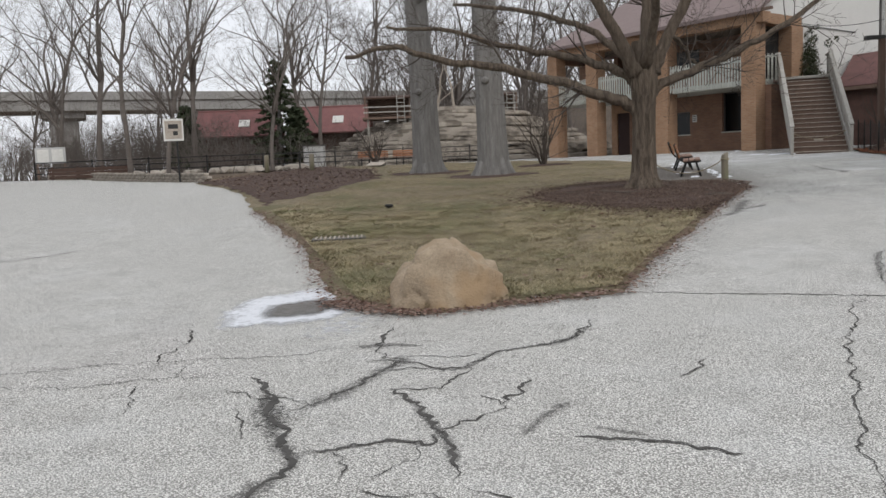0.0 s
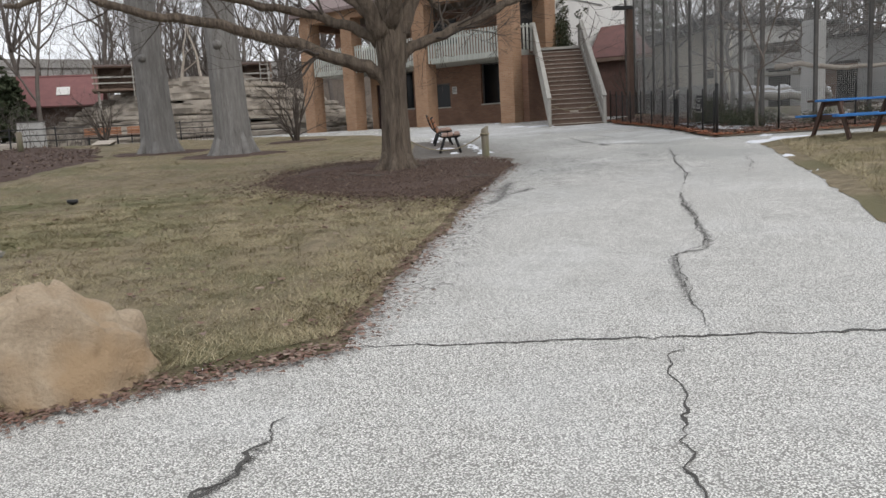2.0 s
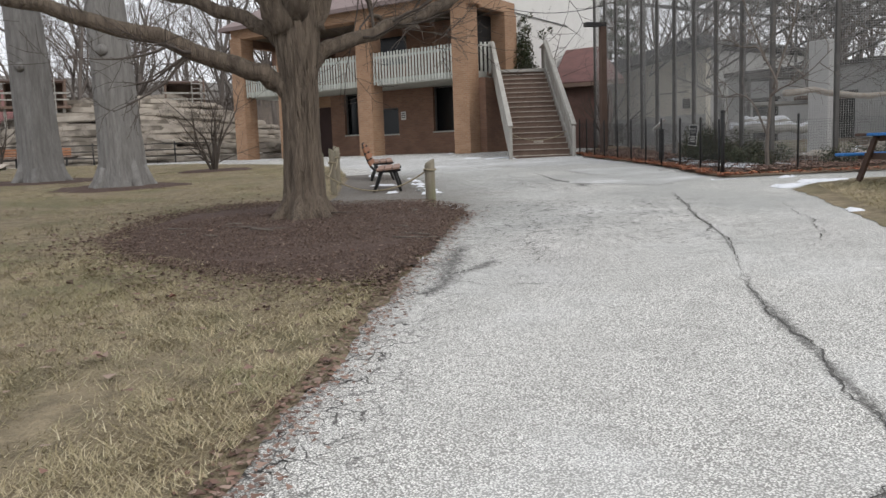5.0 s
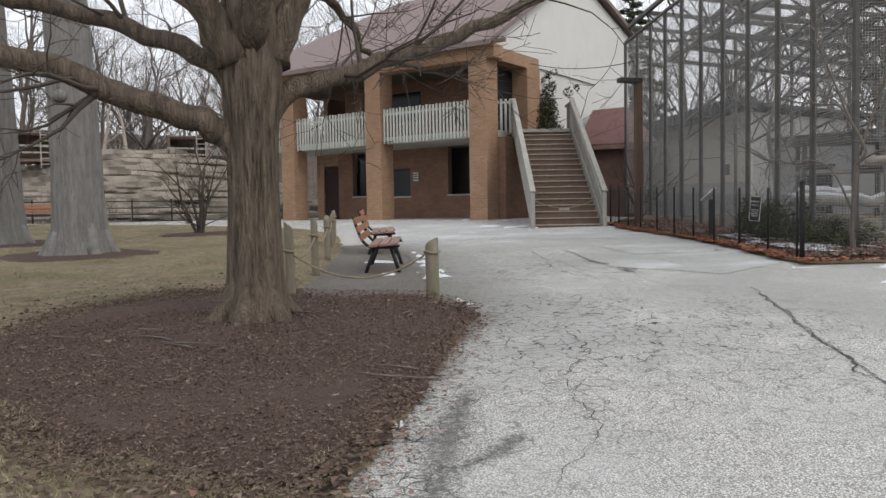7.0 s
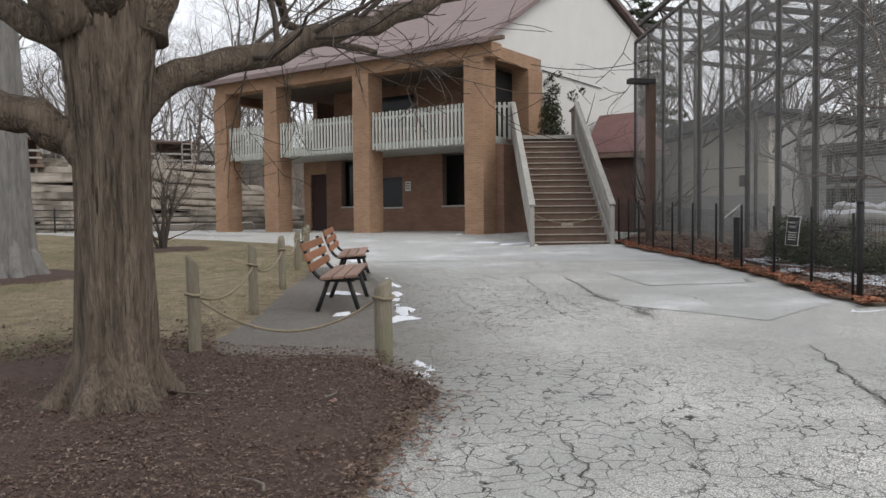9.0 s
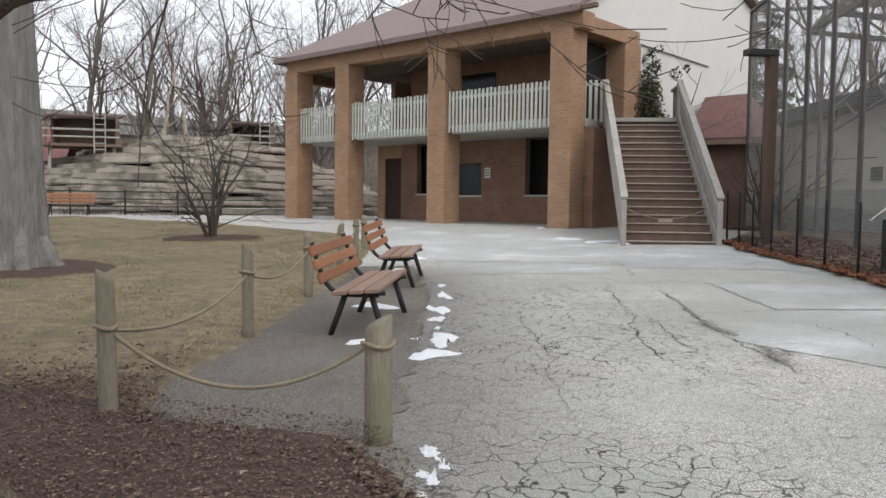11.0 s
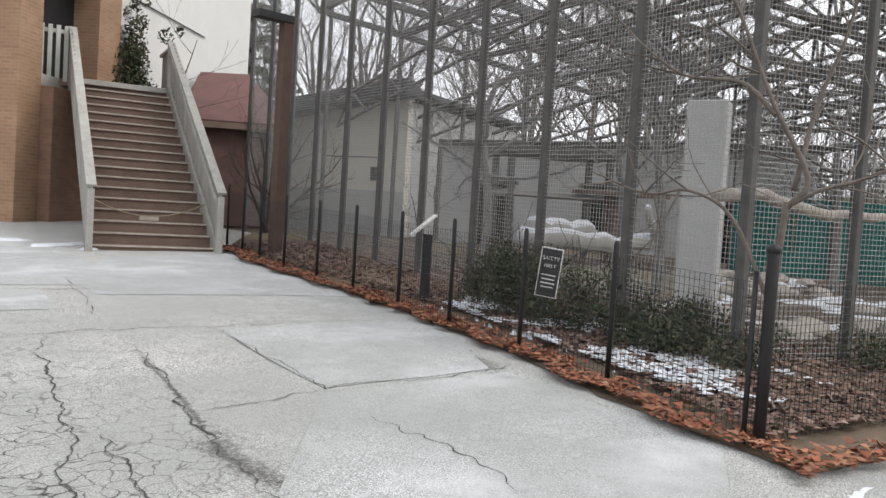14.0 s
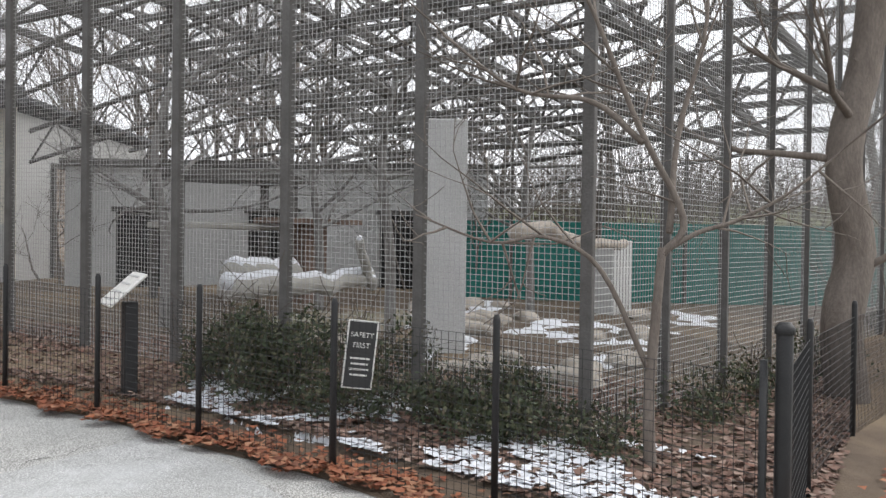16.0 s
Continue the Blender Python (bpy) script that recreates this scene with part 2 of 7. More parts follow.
GREYWOOD = mat("weathered_wood", (0.47, 0.455, 0.415), (0.33, 0.315, 0.285), 0.9, 6, 60, 0.5, stretch=(1, 1, 0.3), rnd=0.1)
STEPWOOD = mat("brown_step_wood", (0.235, 0.165, 0.13), (0.17, 0.12, 0.095), 0.85, 4, 50, 0.4, rnd=0.1)
NOSING = mat("pale_nosing", (0.55, 0.49, 0.42), (0.36, 0.31, 0.26), 0.85, 8, 60, 0.3)
BENCHWOOD = mat("bench_slat_wood", (0.36, 0.165, 0.085), (0.25, 0.11, 0.06), 0.7, 5, 60, 0.3, stretch=(0.2, 1, 1), rnd=0.12)
SEATWOOD = mat("seat_slat_wood", (0.33, 0.22, 0.17), (0.24, 0.155, 0.12), 0.75, 5, 60, 0.3, stretch=(0.2, 1, 1), rnd=0.12)
POSTWOOD = mat("post_wood", (0.27, 0.24, 0.185), (0.18, 0.155, 0.115), 0.9, 7, 60, 0.6, stretch=(1, 1, 0.2), col3=(0.17, 0.165, 0.105), patch=3.0, rnd=0.08)
ROPE = mat("natural_rope", (0.42, 0.36, 0.25), (0.30, 0.25, 0.17), 0.95, 30, 200, 0.8)
IRON = mat("black_iron", (0.02, 0.02, 0.021), (0.03, 0.03, 0.03), 0.5, 10, 80, 0.15)
CAGESTEEL = mat("grey_cage_steel", (0.125, 0.12, 0.115), (0.075, 0.071, 0.066), 0.6, 5, 60, 0.2)
STEEL = mat("dark_steel", (0.13, 0.125, 0.118), (0.08, 0.073, 0.067), 0.6, 5, 60, 0.2)
WIRE = mat("galvanised_wire", (0.42, 0.42, 0.41), (0.32, 0.32, 0.31), 0.5, 10, 80, 0.0)
# near-black fill: the shade inside openings is put into the colour
DARK = mat("painted_room_shade", (0.012, 0.012, 0.013), (0.02, 0.02, 0.02), 0.6, 4, 40, 0.0)
DOORPAINT = mat("door_paint", (0.055, 0.028, 0.025), (0.04, 0.02, 0.018), 0.6, 4, 40, 0.1)
BOULDER = mat("sandstone", (0.45, 0.365, 0.265), (0.30, 0.23, 0.16), 0.95, 4.5, 45, 0.45, col3=(0.31, 0.22, 0.135), patch=1.6, dist=0.03)
LEDGE = mat("ledge_stone", (0.50, 0.45, 0.385), (0.36, 0.32, 0.275), 0.95, 2, 25, 0.6, col3=(0.17, 0.15, 0.125), patch=0.8, rnd=0.12)
SNOW = mat("old_snow", (0.82, 0.84, 0.88), (0.74, 0.76, 0.80), 0.7, 8, 60, 0.6)
GREENCLOTH = mat("green_screen_cloth", (0.03, 0.20, 0.17), (0.025, 0.16, 0.14), 0.9, 2, 40, 0.2)
BLUEPAINT = mat("blue_paint", (0.04, 0.20, 0.52), (0.03, 0.14, 0.38), 0.6, 4, 50, 0.2)
BROWNPAINT = mat("brown_paint", (0.10, 0.06, 0.045), (0.07, 0.045, 0.035), 0.8, 4, 50, 0.2)
RUSTPOLE = mat("rusty_pole_paint", (0.13, 0.085, 0.065), (0.09, 0.058, 0.045), 0.8, 4, 50, 0.3)
FASCIA = mat("fascia_paint", (0.075, 0.075, 0.08), (0.05, 0.05, 0.052), 0.8, 2, 40, 0.2)
SHEDWALL = mat("shed_boards", (0.17, 0.10, 0.085), (0.11, 0.07, 0.06), 0.9, 3, 40, 0.3)
CLOUDBRIDGE = mat("bridge_concrete", (0.42, 0.41, 0.39), (0.33, 0.32, 0.31), 0.9, 0.3, 5, 0.1)
SIGNWHITE = mat("sign_white", (0.78, 0.77, 0.73), (0.68, 0.67, 0.63), 0.5, 6, 40, 0.05)
SIGNDARK = mat("sign_dark", (0.03, 0.03, 0.03), (0.045, 0.045, 0.045), 0.5, 8, 40, 0.05)
CEIL = mat("soffit_board", (0.20, 0.165, 0.13), (0.15, 0.12, 0.10), 0.9, 3, 40, 0.2)
GRASSB = leafmat("grass_blade", [(0.41, 0.345, 0.215), (0.23, 0.185, 0.115), (0.58, 0.51, 0.35), (0.15, 0.135, 0.072), (0.32, 0.265, 0.16), (0.50, 0.425, 0.275)], patch=0.75, patchcol=(0.15, 0.16, 0.075))
GRASSF = leafmat("straw_blade", [(0.42, 0.35, 0.215), (0.30, 0.245, 0.145), (0.54, 0.465, 0.31), (0.20, 0.175, 0.095), (0.36, 0.30, 0.18)], patch=0.5, patchcol=(0.24, 0.205, 0.11))
CHIP = leafmat("mulch_chip", [(0.07, 0.048, 0.04), (0.12, 0.083, 0.066), (0.17, 0.12, 0.095), (0.09, 0.062, 0.05), (0.26, 0.20, 0.16)], 0.9)
LITTER = leafmat("oak_leaf", [(0.22, 0.082, 0.05), (0.31, 0.12, 0.064), (0.14, 0.062, 0.043), (0.37, 0.20, 0.12), (0.27, 0.095, 0.055)], 0.85)
DULL = leafmat("old_leaf", [(0.15, 0.095, 0.076), (0.22, 0.14, 0.11), (0.09, 0.06, 0.05), (0.32, 0.24, 0.195), (0.19, 0.10, 0.075)], 0.85)
EVERGREEN = leafmat("evergreen_leaf", [(0.025, 0.035, 0.017), (0.05, 0.062, 0.033), (0.035, 0.048, 0.024), (0.085, 0.09, 0.05), (0.11, 0.085, 0.06)], 0.5)
CONIFER = leafmat("conifer_needle", [(0.035, 0.05, 0.025), (0.055, 0.07, 0.04), (0.075, 0.085, 0.05)], 0.8)
GLASS = bpy.data.materials.new("window_glass")
GLASS.use_nodes = True
_g = GLASS.node_tree.nodes["Principled BSDF"]
_g.inputs["Base Color"].default_value, _g.inputs["Roughness"].default_value = (0.008, 0.009, 0.010, 1), 0.12
_g.inputs["Specular IOR Level"].default_value = 0.25

# ---- terrain ----
_S = np.arange(-400, 600, 0.5)
_Z = np.interp(_S, [-400, -20, 0, 5, 9, 17, 25, 32, 38, 44, 60, 100, 600], [-2, -0.35, 0, 0.07, 0.19, 0.62, 0.92, 1.13, 1.32, 1.63, 1.72, 1.85, 2.2])
_K = np.exp(-((np.arange(-8, 9) / 3.0) ** 2))
_Z[8:-8] = np.convolve(_Z, _K / _K.sum(), "valid")


def zg(x, y):
    """Height of the ground."""
    return float(np.interp(y + 0.6 * max(x, 0.0), _S, _Z))


def zga(x, y):
    return np.interp(y + 0.6 * np.maximum(x, 0), _S, _Z)


# ---- builders ----
def mesh_ob(name, verts, faces, material, parent=None, smooth=False):
    me = bpy.data.meshes.new(name)
    me.from_pydata(verts, [], faces)
    me.materials.append(material)
    if smooth:
        me.shade_smooth()
    ob = new(name, me)
    ob.parent = parent
    return ob


def part(name, bm, material, parent=None, label="", smooth=False):
    me = bpy.data.meshes.new(name)
    bm.to_mesh(me)
    bm.free()
    me.materials.append(material)
    if smooth:
        me.shade_smooth()
    ob = new(name, me)
    ob.parent = parent
    return tagged(ob, label) if label else ob


def thing(name, m, label, category, group="", kind=""):
    ob = new(name)
    ob.empty_display_size = 0.2
    ob.matrix_basis = m
    return tagged(ob, label, category, group, kind)


def box(bm, c, s, m=None, bevel=0.0):
    """A box round c with sizes s, turned by m, its edges bevelled."""
    r = bmesh.ops.create_cube(bm, size=1.0)
    vs = r["verts"]
    bmesh.ops.scale(bm, vec=s, verts=vs)
    if bevel:
        es = list({e for v in vs for e in v.link_edges})
        q = bmesh.ops.bevel(bm, geom=es, offset=bevel, segments=1, affect="EDGES")
        vs = list({v for f in q["faces"] for v in f.verts} | {v for v in vs if v.is_valid})
    t = Matrix.Translation(c) @ m if m is not None else Matrix.Translation(c)
    bmesh.ops.transform(bm, matrix=t, verts=vs)
    return vs


def bbox(c, s, m=None, bevel=0.008):
    bm = bmesh.new()
    box(bm, c, s, m, bevel)
    return bm


def between(p, q):
    """A matrix at the middle of p and q whose x axis runs along them and whose z stays up."""
    p, q = Vector(p), Vector(q)
    d = q - p
    return Matrix.Translation((p + q) / 2) @ d.to_track_quat("X", "Z").to_matrix().to_4x4(), d.length


def beam(p, q, w, h, bevel=0.008, bm=None):
    m, l = between(p, q)
    bm = bm or bmesh.new()
    r = bmesh.ops.create_cube(bm, size=1.0)
    vs = r["verts"]
    bmesh.ops.scale(bm, vec=(l, w, h), verts=vs)
    if bevel:
        qd = bmesh.ops.bevel(bm, geom=list({e for v in vs for e in v.link_edges}), offset=bevel, segments=1, affect="EDGES")
        vs = list({v for f in qd["faces"] for v in f.verts} | {v for v in vs if v.is_valid})
    bmesh.ops.transform(bm, matrix=m, verts=vs)
    return bm


def prism(poly, z0, z1):
    """An upright prism over a polygon in plan."""
    bm = bmesh.new()
    a = [bm.verts.new((x, y, z0)) for x, y in poly]
    b = [bm.verts.new((x, y, z1)) for x, y in poly]
    n = len(poly)
    bm.faces.new(a[::-1])
    bm.faces.new(b)
    for i in range(n):
        bm.faces.new((a[i], a[(i + 1) % n], b[(i + 1) % n], b[i]))
    bmesh.ops.recalc_face_normals(bm, faces=bm.faces)
    return bm


class Tubes:
    """Collects tapered tubes along lines of points into one mesh."""

    def __init__(self):
        self.v, self.f = [], []

    def add(self, pts, rad, n=6, cap=True, lump=0.0, rng=None):
        base = len(self.v)
        side = None
        for i, p in enumerate(pts):
            d = (pts[min(i + 1, len(pts) - 1)] - pts[max(i - 1, 0)]).normalized()
            if side is None:
                side = d.orthogonal().normalized()
            side = (side - d * side.dot(d))
            side = side.normalized() if side.length > 1e-6 else d.orthogonal().normalized()
            up = d.cross(side)
            for k in range(n):
                a = 2 * math.pi * k / n
                r = rad[i] * (1 + (lump * math.sin(3 * a + i * 0.7) + lump * 0.7 * math.sin(5 * a + 1.3 * i) if lump else 0))
                self.v.append(tuple(p + side * (r * math.cos(a)) + up * (r * math.sin(a))))
        for i in range(len(pts) - 1):
            for k in range(n):
                a, b = base + i * n + k, base + i * n + (k + 1) % n
                self.f.append((a, b, b + n, a + n))
        if cap:
            self.f.append(tuple(base + k for k in range(n))[::-1])
            self.f.append(tuple(base + (len(pts) - 1) * n + k for k in range(n)))

    def make(self, name, material, parent=None, smooth=True):
        return mesh_ob(name, self.v, self.f, material, parent, smooth)


def curve(pts, steps):
    """A smooth line of points through pts (Catmull-Rom)."""
    P = [Vector(p) for p in pts]
    P = [P[0] * 2 - P[1]] + P + [P[-1] * 2 - P[-2]]
    out = []
    for i in range(1, len(P) - 2):
        a, b, c, d = P[i - 1:i + 3]
        for k in range(steps):
            t = k / steps
            out.append(0.5 * (2 * b + (c - a) * t + (2 * a - 5 * b + 4 * c - d) * t * t + (3 * b - a - 3 * c + d) * t ** 3))
    out.append(P[-2].copy())
    return out


def sprout(tb, rng, p, d, length, r, level, droop=0.0, sides=(6, 5, 4, 3), kids=(4, 4, 4)):
    """A wandering branch from p towards d, with branches of its own."""
    n = max(3, int(4 + length * 1.2) if level < 2 else 4)
    pts, q, dd = [p.copy()], p.copy(), d.normalized()
    for i in range(n):
        dd = (dd + Vector((rng.gauss(0, 0.16), rng.gauss(0, 0.16), rng.gauss(0, 0.12) + 0.05 - droop))).normalized()
        q = q + dd * (length / n)
        pts.append(q.copy())
    rad = [max(0.0035, r * (1 - 0.85 * i / n)) for i in range(n + 1)]
    tb.add(pts, rad, sides[min(level, 3)], cap=False)
    if level < len(kids):
        for k in range(kids[level]):
            t = rng.uniform(0.25, 0.98)
            i = min(int(t * n), n - 1)
            base = pts[i].lerp(pts[i + 1], t * n - i)
            ax = (pts[i + 1] - pts[i]).normalized()
            o = Vector((rng.gauss(0, 1), rng.gauss(0, 1), rng.gauss(0.15, 0.8)))
            o = (o - ax * o.dot(ax)).normalized()
            sprout(tb, rng, base, ax * 0.75 + o * rng.uniform(0.6, 1.0), length * rng.uniform(0.35, 0.6) * (1.15 - 0.4 * t), rad[i] * rng.uniform(0.4, 0.62), level + 1, droop, sides, kids)


from mathutils.geometry import delaunay_2d_cdt


def inside(px, py, poly):
    c, n = False, len(poly)
    for i in range(n):
        x0, y0 = poly[i]
        x1, y1 = poly[i - 1]
        if (y0 > py) != (y1 > py) and px < (x1 - x0) * (py - y0) / (y1 - y0) + x0:
            c = not c
    return c


def rough_outline(poly, step, jit, seed):
    rng = random.Random(seed)
    out = []
    for i in range(len(poly)):
        a, b = Vector(poly[i]), Vector(poly[(i + 1) % len(poly)])
        n = max(1, int((b - a).length / step))
        for k in range(n):
            p = a.lerp(b, k / n)
            w = noise.noise(Vector((p.x * 0.9, p.y * 0.9, seed))) * jit * 2.2
            out.append((p.x + w + rng.uniform(-jit, jit), p.y + w * 0.6 + rng.uniform(-jit, jit)))
    return out


def drape(name, poly, off, material, step=0.4, grid=1.0, jit=0.04, edge=None, hump=0.0, seed=1, parent=None):
    """A sheet over the ground inside a polygon, off above it; its rim lies at edge."""
    edge = off if edge is None else edge
    rim = rough_outline(poly, step, jit, seed)
    xs, ys = [p[0] for p in rim], [p[1] for p in rim]
    pts = list(rim)
    for x in np.arange(min(xs), max(xs), grid):
        for y in np.arange(min(ys), max(ys), grid):
            q = (x + 0.13 * math.sin(y * 7), y + 0.13 * math.sin(x * 5))
            if inside(q[0], q[1], rim):
                d = min((q[0] - r[0]) ** 2 + (q[1] - r[1]) ** 2 for r in rim[::2])
                if d > (0.35 * grid) ** 2:
                    pts.append(q)
    vs, _, fs, *_ = delaunay_2d_cdt([Vector(p) for p in pts], [(i, (i + 1) % len(rim)) for i in range(len(rim))], [], 1, 1e-5)
    n = len(rim)
    co = []
    for i, v in enumerate(vs):
        h = edge if i < n else off + hump * (0.6 + noise.noise(Vector((v.x * 0.7, v.y * 0.7, 3))))
        co.append((v.x, v.y, zg(v.x, v.y) + h))
    ob = mesh_ob(name, co, [tuple(f) for f in fs], material, parent, True)
    if sum(p.normal.z for p in ob.data.polygons) < 0:
        ob.data.flip_normals()
    return ob


# ---- ground ----
_gx = np.concatenate([np.linspace(-900, -80, 14), np.arange(-70, 71, 2.0), np.linspace(80, 900, 14)])
_gy = np.concatenate([np.linspace(-900, -40, 12), np.arange(-30, 91, 2.0), np.linspace(100, 1400, 16)])
_gv = [(x, y, zg(x, y) - 0.10) for y in _gy for x in _gx]
_nx = len(_gx)
_gf = [(j * _nx + i, j * _nx + i + 1, (j + 1) * _nx + i + 1, (j + 1) * _nx + i) for j in range(len(_gy) - 1) for i in range(_nx - 1)]
tagged(mesh_ob("ground", _gv, _gf, SOIL, None, True), "brown bare soil with old leaves and thin grass", "ground", kind="structure")

PAVE = [(-45, -15), (9, -15), (7, 0), (6.4, 7), (7.37, 9.4), (8.6, 11.6), (10.9, 15.9), (11.7, 17.4), (13, 18.3), (16, 17.4), (27, 13.5), (28, 15.5), (14.8, 19.5), (12.35, 20.15), (12.7, 21.7), (13.2, 23), (13.6, 24.3), (13.85, 25.3), (14.05, 26.3), (14.3, 28), (14.5, 29.6), (14.9, 31.5), (17, 34), (17, 41), (9, 50), (4, 51), (-2, 50), (-12, 49), (-12.5, 45.5), (-9, 45), (-11, 36), (-14, 37), (-21, 42.5), (-45, 52)]
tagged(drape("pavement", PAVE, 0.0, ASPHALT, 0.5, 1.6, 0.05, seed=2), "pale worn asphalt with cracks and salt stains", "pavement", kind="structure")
LAWN = [(-0.3, 7.45), (0.7, 7.75), (1.72, 8.0), (2.45, 9.77), (3.39, 11.7), (4.38, 13.84), (5.45, 16.1), (6.3, 17.85), (6.0, 18.9), (4.75, 19.6), (4.7, 20.4), (5.25, 22.3), (5.75, 24.7), (6.3, 27), (6.7, 30), (7.0, 33.2), (6.4, 36), (2.5, 41), (-2, 44.6), (-9, 44.4), (-10.6, 40), (-11.6, 33.4), (-9, 29), (-6.8, 24.2), (-4.76, 18.1), (-2.57, 12.8), (-1.14, 8.14)]
tagged(drape("lawn", LAWN, 0.05, TURF, 0.15, 0.8, 0.04, edge=0.006, hump=0.02, seed=3), "thin winter lawn of straw and green grass", "lawn", kind="structure")
RLAWN = [(6.25, 7.1), (7.25, 9.5), (8.5, 11.7), (10.8, 16.0), (11.6, 17.45), (13, 18.4), (16, 17.5), (30, 12.4), (40, 0), (30, -14), (8.8, -14), (6.8, 0)]
tagged(drape("lawn_edge", RLAWN, 0.05, TURF, 0.2, 1.2, 0.04, edge=0.006, hump=0.02, seed=4), "yellowing winter lawn beside the asphalt path", "lawn", kind="structure")
OAKBED = [(1.5, 17.4), (2.1, 15.7), (2.95, 14.3), (4.05, 13.45), (4.6, 14.35), (5.4, 16.0), (6.25, 17.8), (6.05, 18.95), (4.8, 19.6), (4.4, 20.4), (3.2, 20.6), (2.1, 19.4)]
tagged(drape("mulch_bed", OAKBED, 0.09, MULCH, 0.1, 0.4, 0.09, edge=0.03, hump=0.03, seed=5), "dark bark mulch round the oak", "mulch bed", kind="structure")
LEFTBED = [(-4.6, 18.6), (-3.9, 23.8), (-3.2, 30), (-4.6, 39.5), (-7.5, 43), (-9.5, 43), (-10.7, 39), (-11.4, 33.4), (-8.8, 29), (-6.6, 24.2)]
tagged(drape("planting_bed", LEFTBED, 0.1, MULCH, 0.3, 0.8, 0.08, edge=0.04, hump=0.03, seed=6), "bare brown planting bed", "planting bed", kind="structure")


def ring(cx, cy, r, seed):
    rg = random.Random(seed)
    return [(cx + r * (1 + rg.uniform(-0.15, 0.15)) * math.cos(a), cy + 0.8 * r * math.sin(a)) for a in np.linspace(0, 2 * math.pi, 14)[:-1]]


for cx, cy, r, sd in ((0.9, 28.2, 1.9, 7), (-1.6, 32.8, 1.8, 8), (3.25, 34.6, 1.3, 9)):
    tagged(drape("mulch_ring", ring(cx, cy, r, sd), 0.10, MULCH, 0.25, 0.5, 0.06, edge=0.05, hump=0.02, seed=sd), "ring of dark mulch round a trunk", "mulch bed", "mulch rings", "structure")
PAD = [(4.3, 19.4), (6.05, 18.7), (6.45, 20.0), (6.75, 22), (7.1, 24), (7.35, 26), (7.4, 28.2), (6.3, 28.3), (5.6, 26), (5.4, 24.7), (4.9, 22.3), (4.3, 20.4)]
tagged(drape("bench_pad", PAD, 0.006, ASPHALT2, 0.07, 0.6, 0.075, seed=10), "dark damp asphalt under the benches", "pavement", kind="structure")
for poly, sd in (([(7.7, 26.95), (10.45, 26.6), (10.6, 27.85), (8.05, 28.75)], 11), ([(11.3, 25.15), (10.93, 22.9), (12.5, 22.72), (13.2, 23.8), (13.45, 24.7)], 12), ([(9.6, 21.4), (10.85, 22.8), (12.55, 22.6), (12.3, 20.6), (10.5, 19.6)], 13), ([(7.7, 29), (11.5, 28), (12.2, 31), (11.6, 36), (8.0, 38.4), (7.2, 33.5)], 14), ([(11.0, 27.4), (13.9, 26.3), (14.2, 29), (14.6, 30.6), (12.6, 30.9), (11.4, 29)], 15)):
    tagged(drape("concrete_patch", poly, 0.005, CONCRETE, 0.5, 1.0, 0.02, seed=sd), "pale patch in the asphalt with salt bloom", "pavement", "pavement patches", "structure")
FENCEBED = [(12.2, 20.05), (12.6, 21.7), (13.1, 23), (13.45, 24.3), (13.7, 25.3), (13.9, 26.3), (14.15, 28), (14.35, 29.6), (14.75, 31.3), (16.9, 33.9), (18.5, 33), (24, 30), (40, 25), (40, 14), (28, 15.3), (14.7, 19.4)]
tagged(drape("leafy_bed", FENCEBED, 0.06, SOIL, 0.2, 1.2, 0.03, edge=0.008, hump=0.04, seed=16), "brown leaf-covered bed inside the low fence", "planting bed", kind="structure")

# ---- two-storey brick building ----
BU = 129.44
HOUSE = thing("brick_building", pose(12.2, 36.5, 1.62, 0, 0, BU), "two-storey tan brick building with an open upper gallery", "building")


def hpart(name, c, s, material, label="", bevel=0.01, parent=None):
    """A box of the building: x along the gallery front, y out of it, z above its base."""
    return part(name, bbox(c, s, None, bevel), material, parent or HOUSE, label)


for a, w in ((-0.35, 0.72), (4.32, 0.74), (8.85, 0.72), (11.73, 0.72)):
    hpart("pier", (a, -0.38, 2.72), (w, 0.76, 5.64), BRICK, "tan brick pier")
hpart("gallery_beam", (5.53, -0.37, 5.72), (13.06, 0.62, 0.46), BRICK, "tan brick beam under the eave")
hpart("gutter", (5.4, 0.12, 5.96), (13.9, 0.14, 0.12), STEPWOOD, "brown gutter")
hpart("gallery_floor", (5.6, -1.68, 2.98), (12.6, 2.5, 0.24), PALEPAINT, "pale painted gallery floor slab")
hpart("soffit", (5.6, -1.7, 5.58), (12.4, 2.2, 0.08), CEIL)
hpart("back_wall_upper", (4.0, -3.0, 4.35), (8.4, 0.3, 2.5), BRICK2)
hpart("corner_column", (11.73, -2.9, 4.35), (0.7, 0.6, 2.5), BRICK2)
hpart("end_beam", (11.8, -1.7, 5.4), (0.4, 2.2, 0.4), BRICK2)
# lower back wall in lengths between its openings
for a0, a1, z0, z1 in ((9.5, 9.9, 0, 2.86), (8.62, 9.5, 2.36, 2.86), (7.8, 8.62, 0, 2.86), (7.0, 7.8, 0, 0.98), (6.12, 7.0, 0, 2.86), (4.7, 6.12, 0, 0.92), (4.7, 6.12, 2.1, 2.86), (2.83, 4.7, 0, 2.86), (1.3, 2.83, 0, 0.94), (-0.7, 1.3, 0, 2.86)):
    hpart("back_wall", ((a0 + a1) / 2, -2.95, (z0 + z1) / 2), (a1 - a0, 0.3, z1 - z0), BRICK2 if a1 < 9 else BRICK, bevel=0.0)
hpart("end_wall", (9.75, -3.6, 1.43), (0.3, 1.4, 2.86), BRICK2)
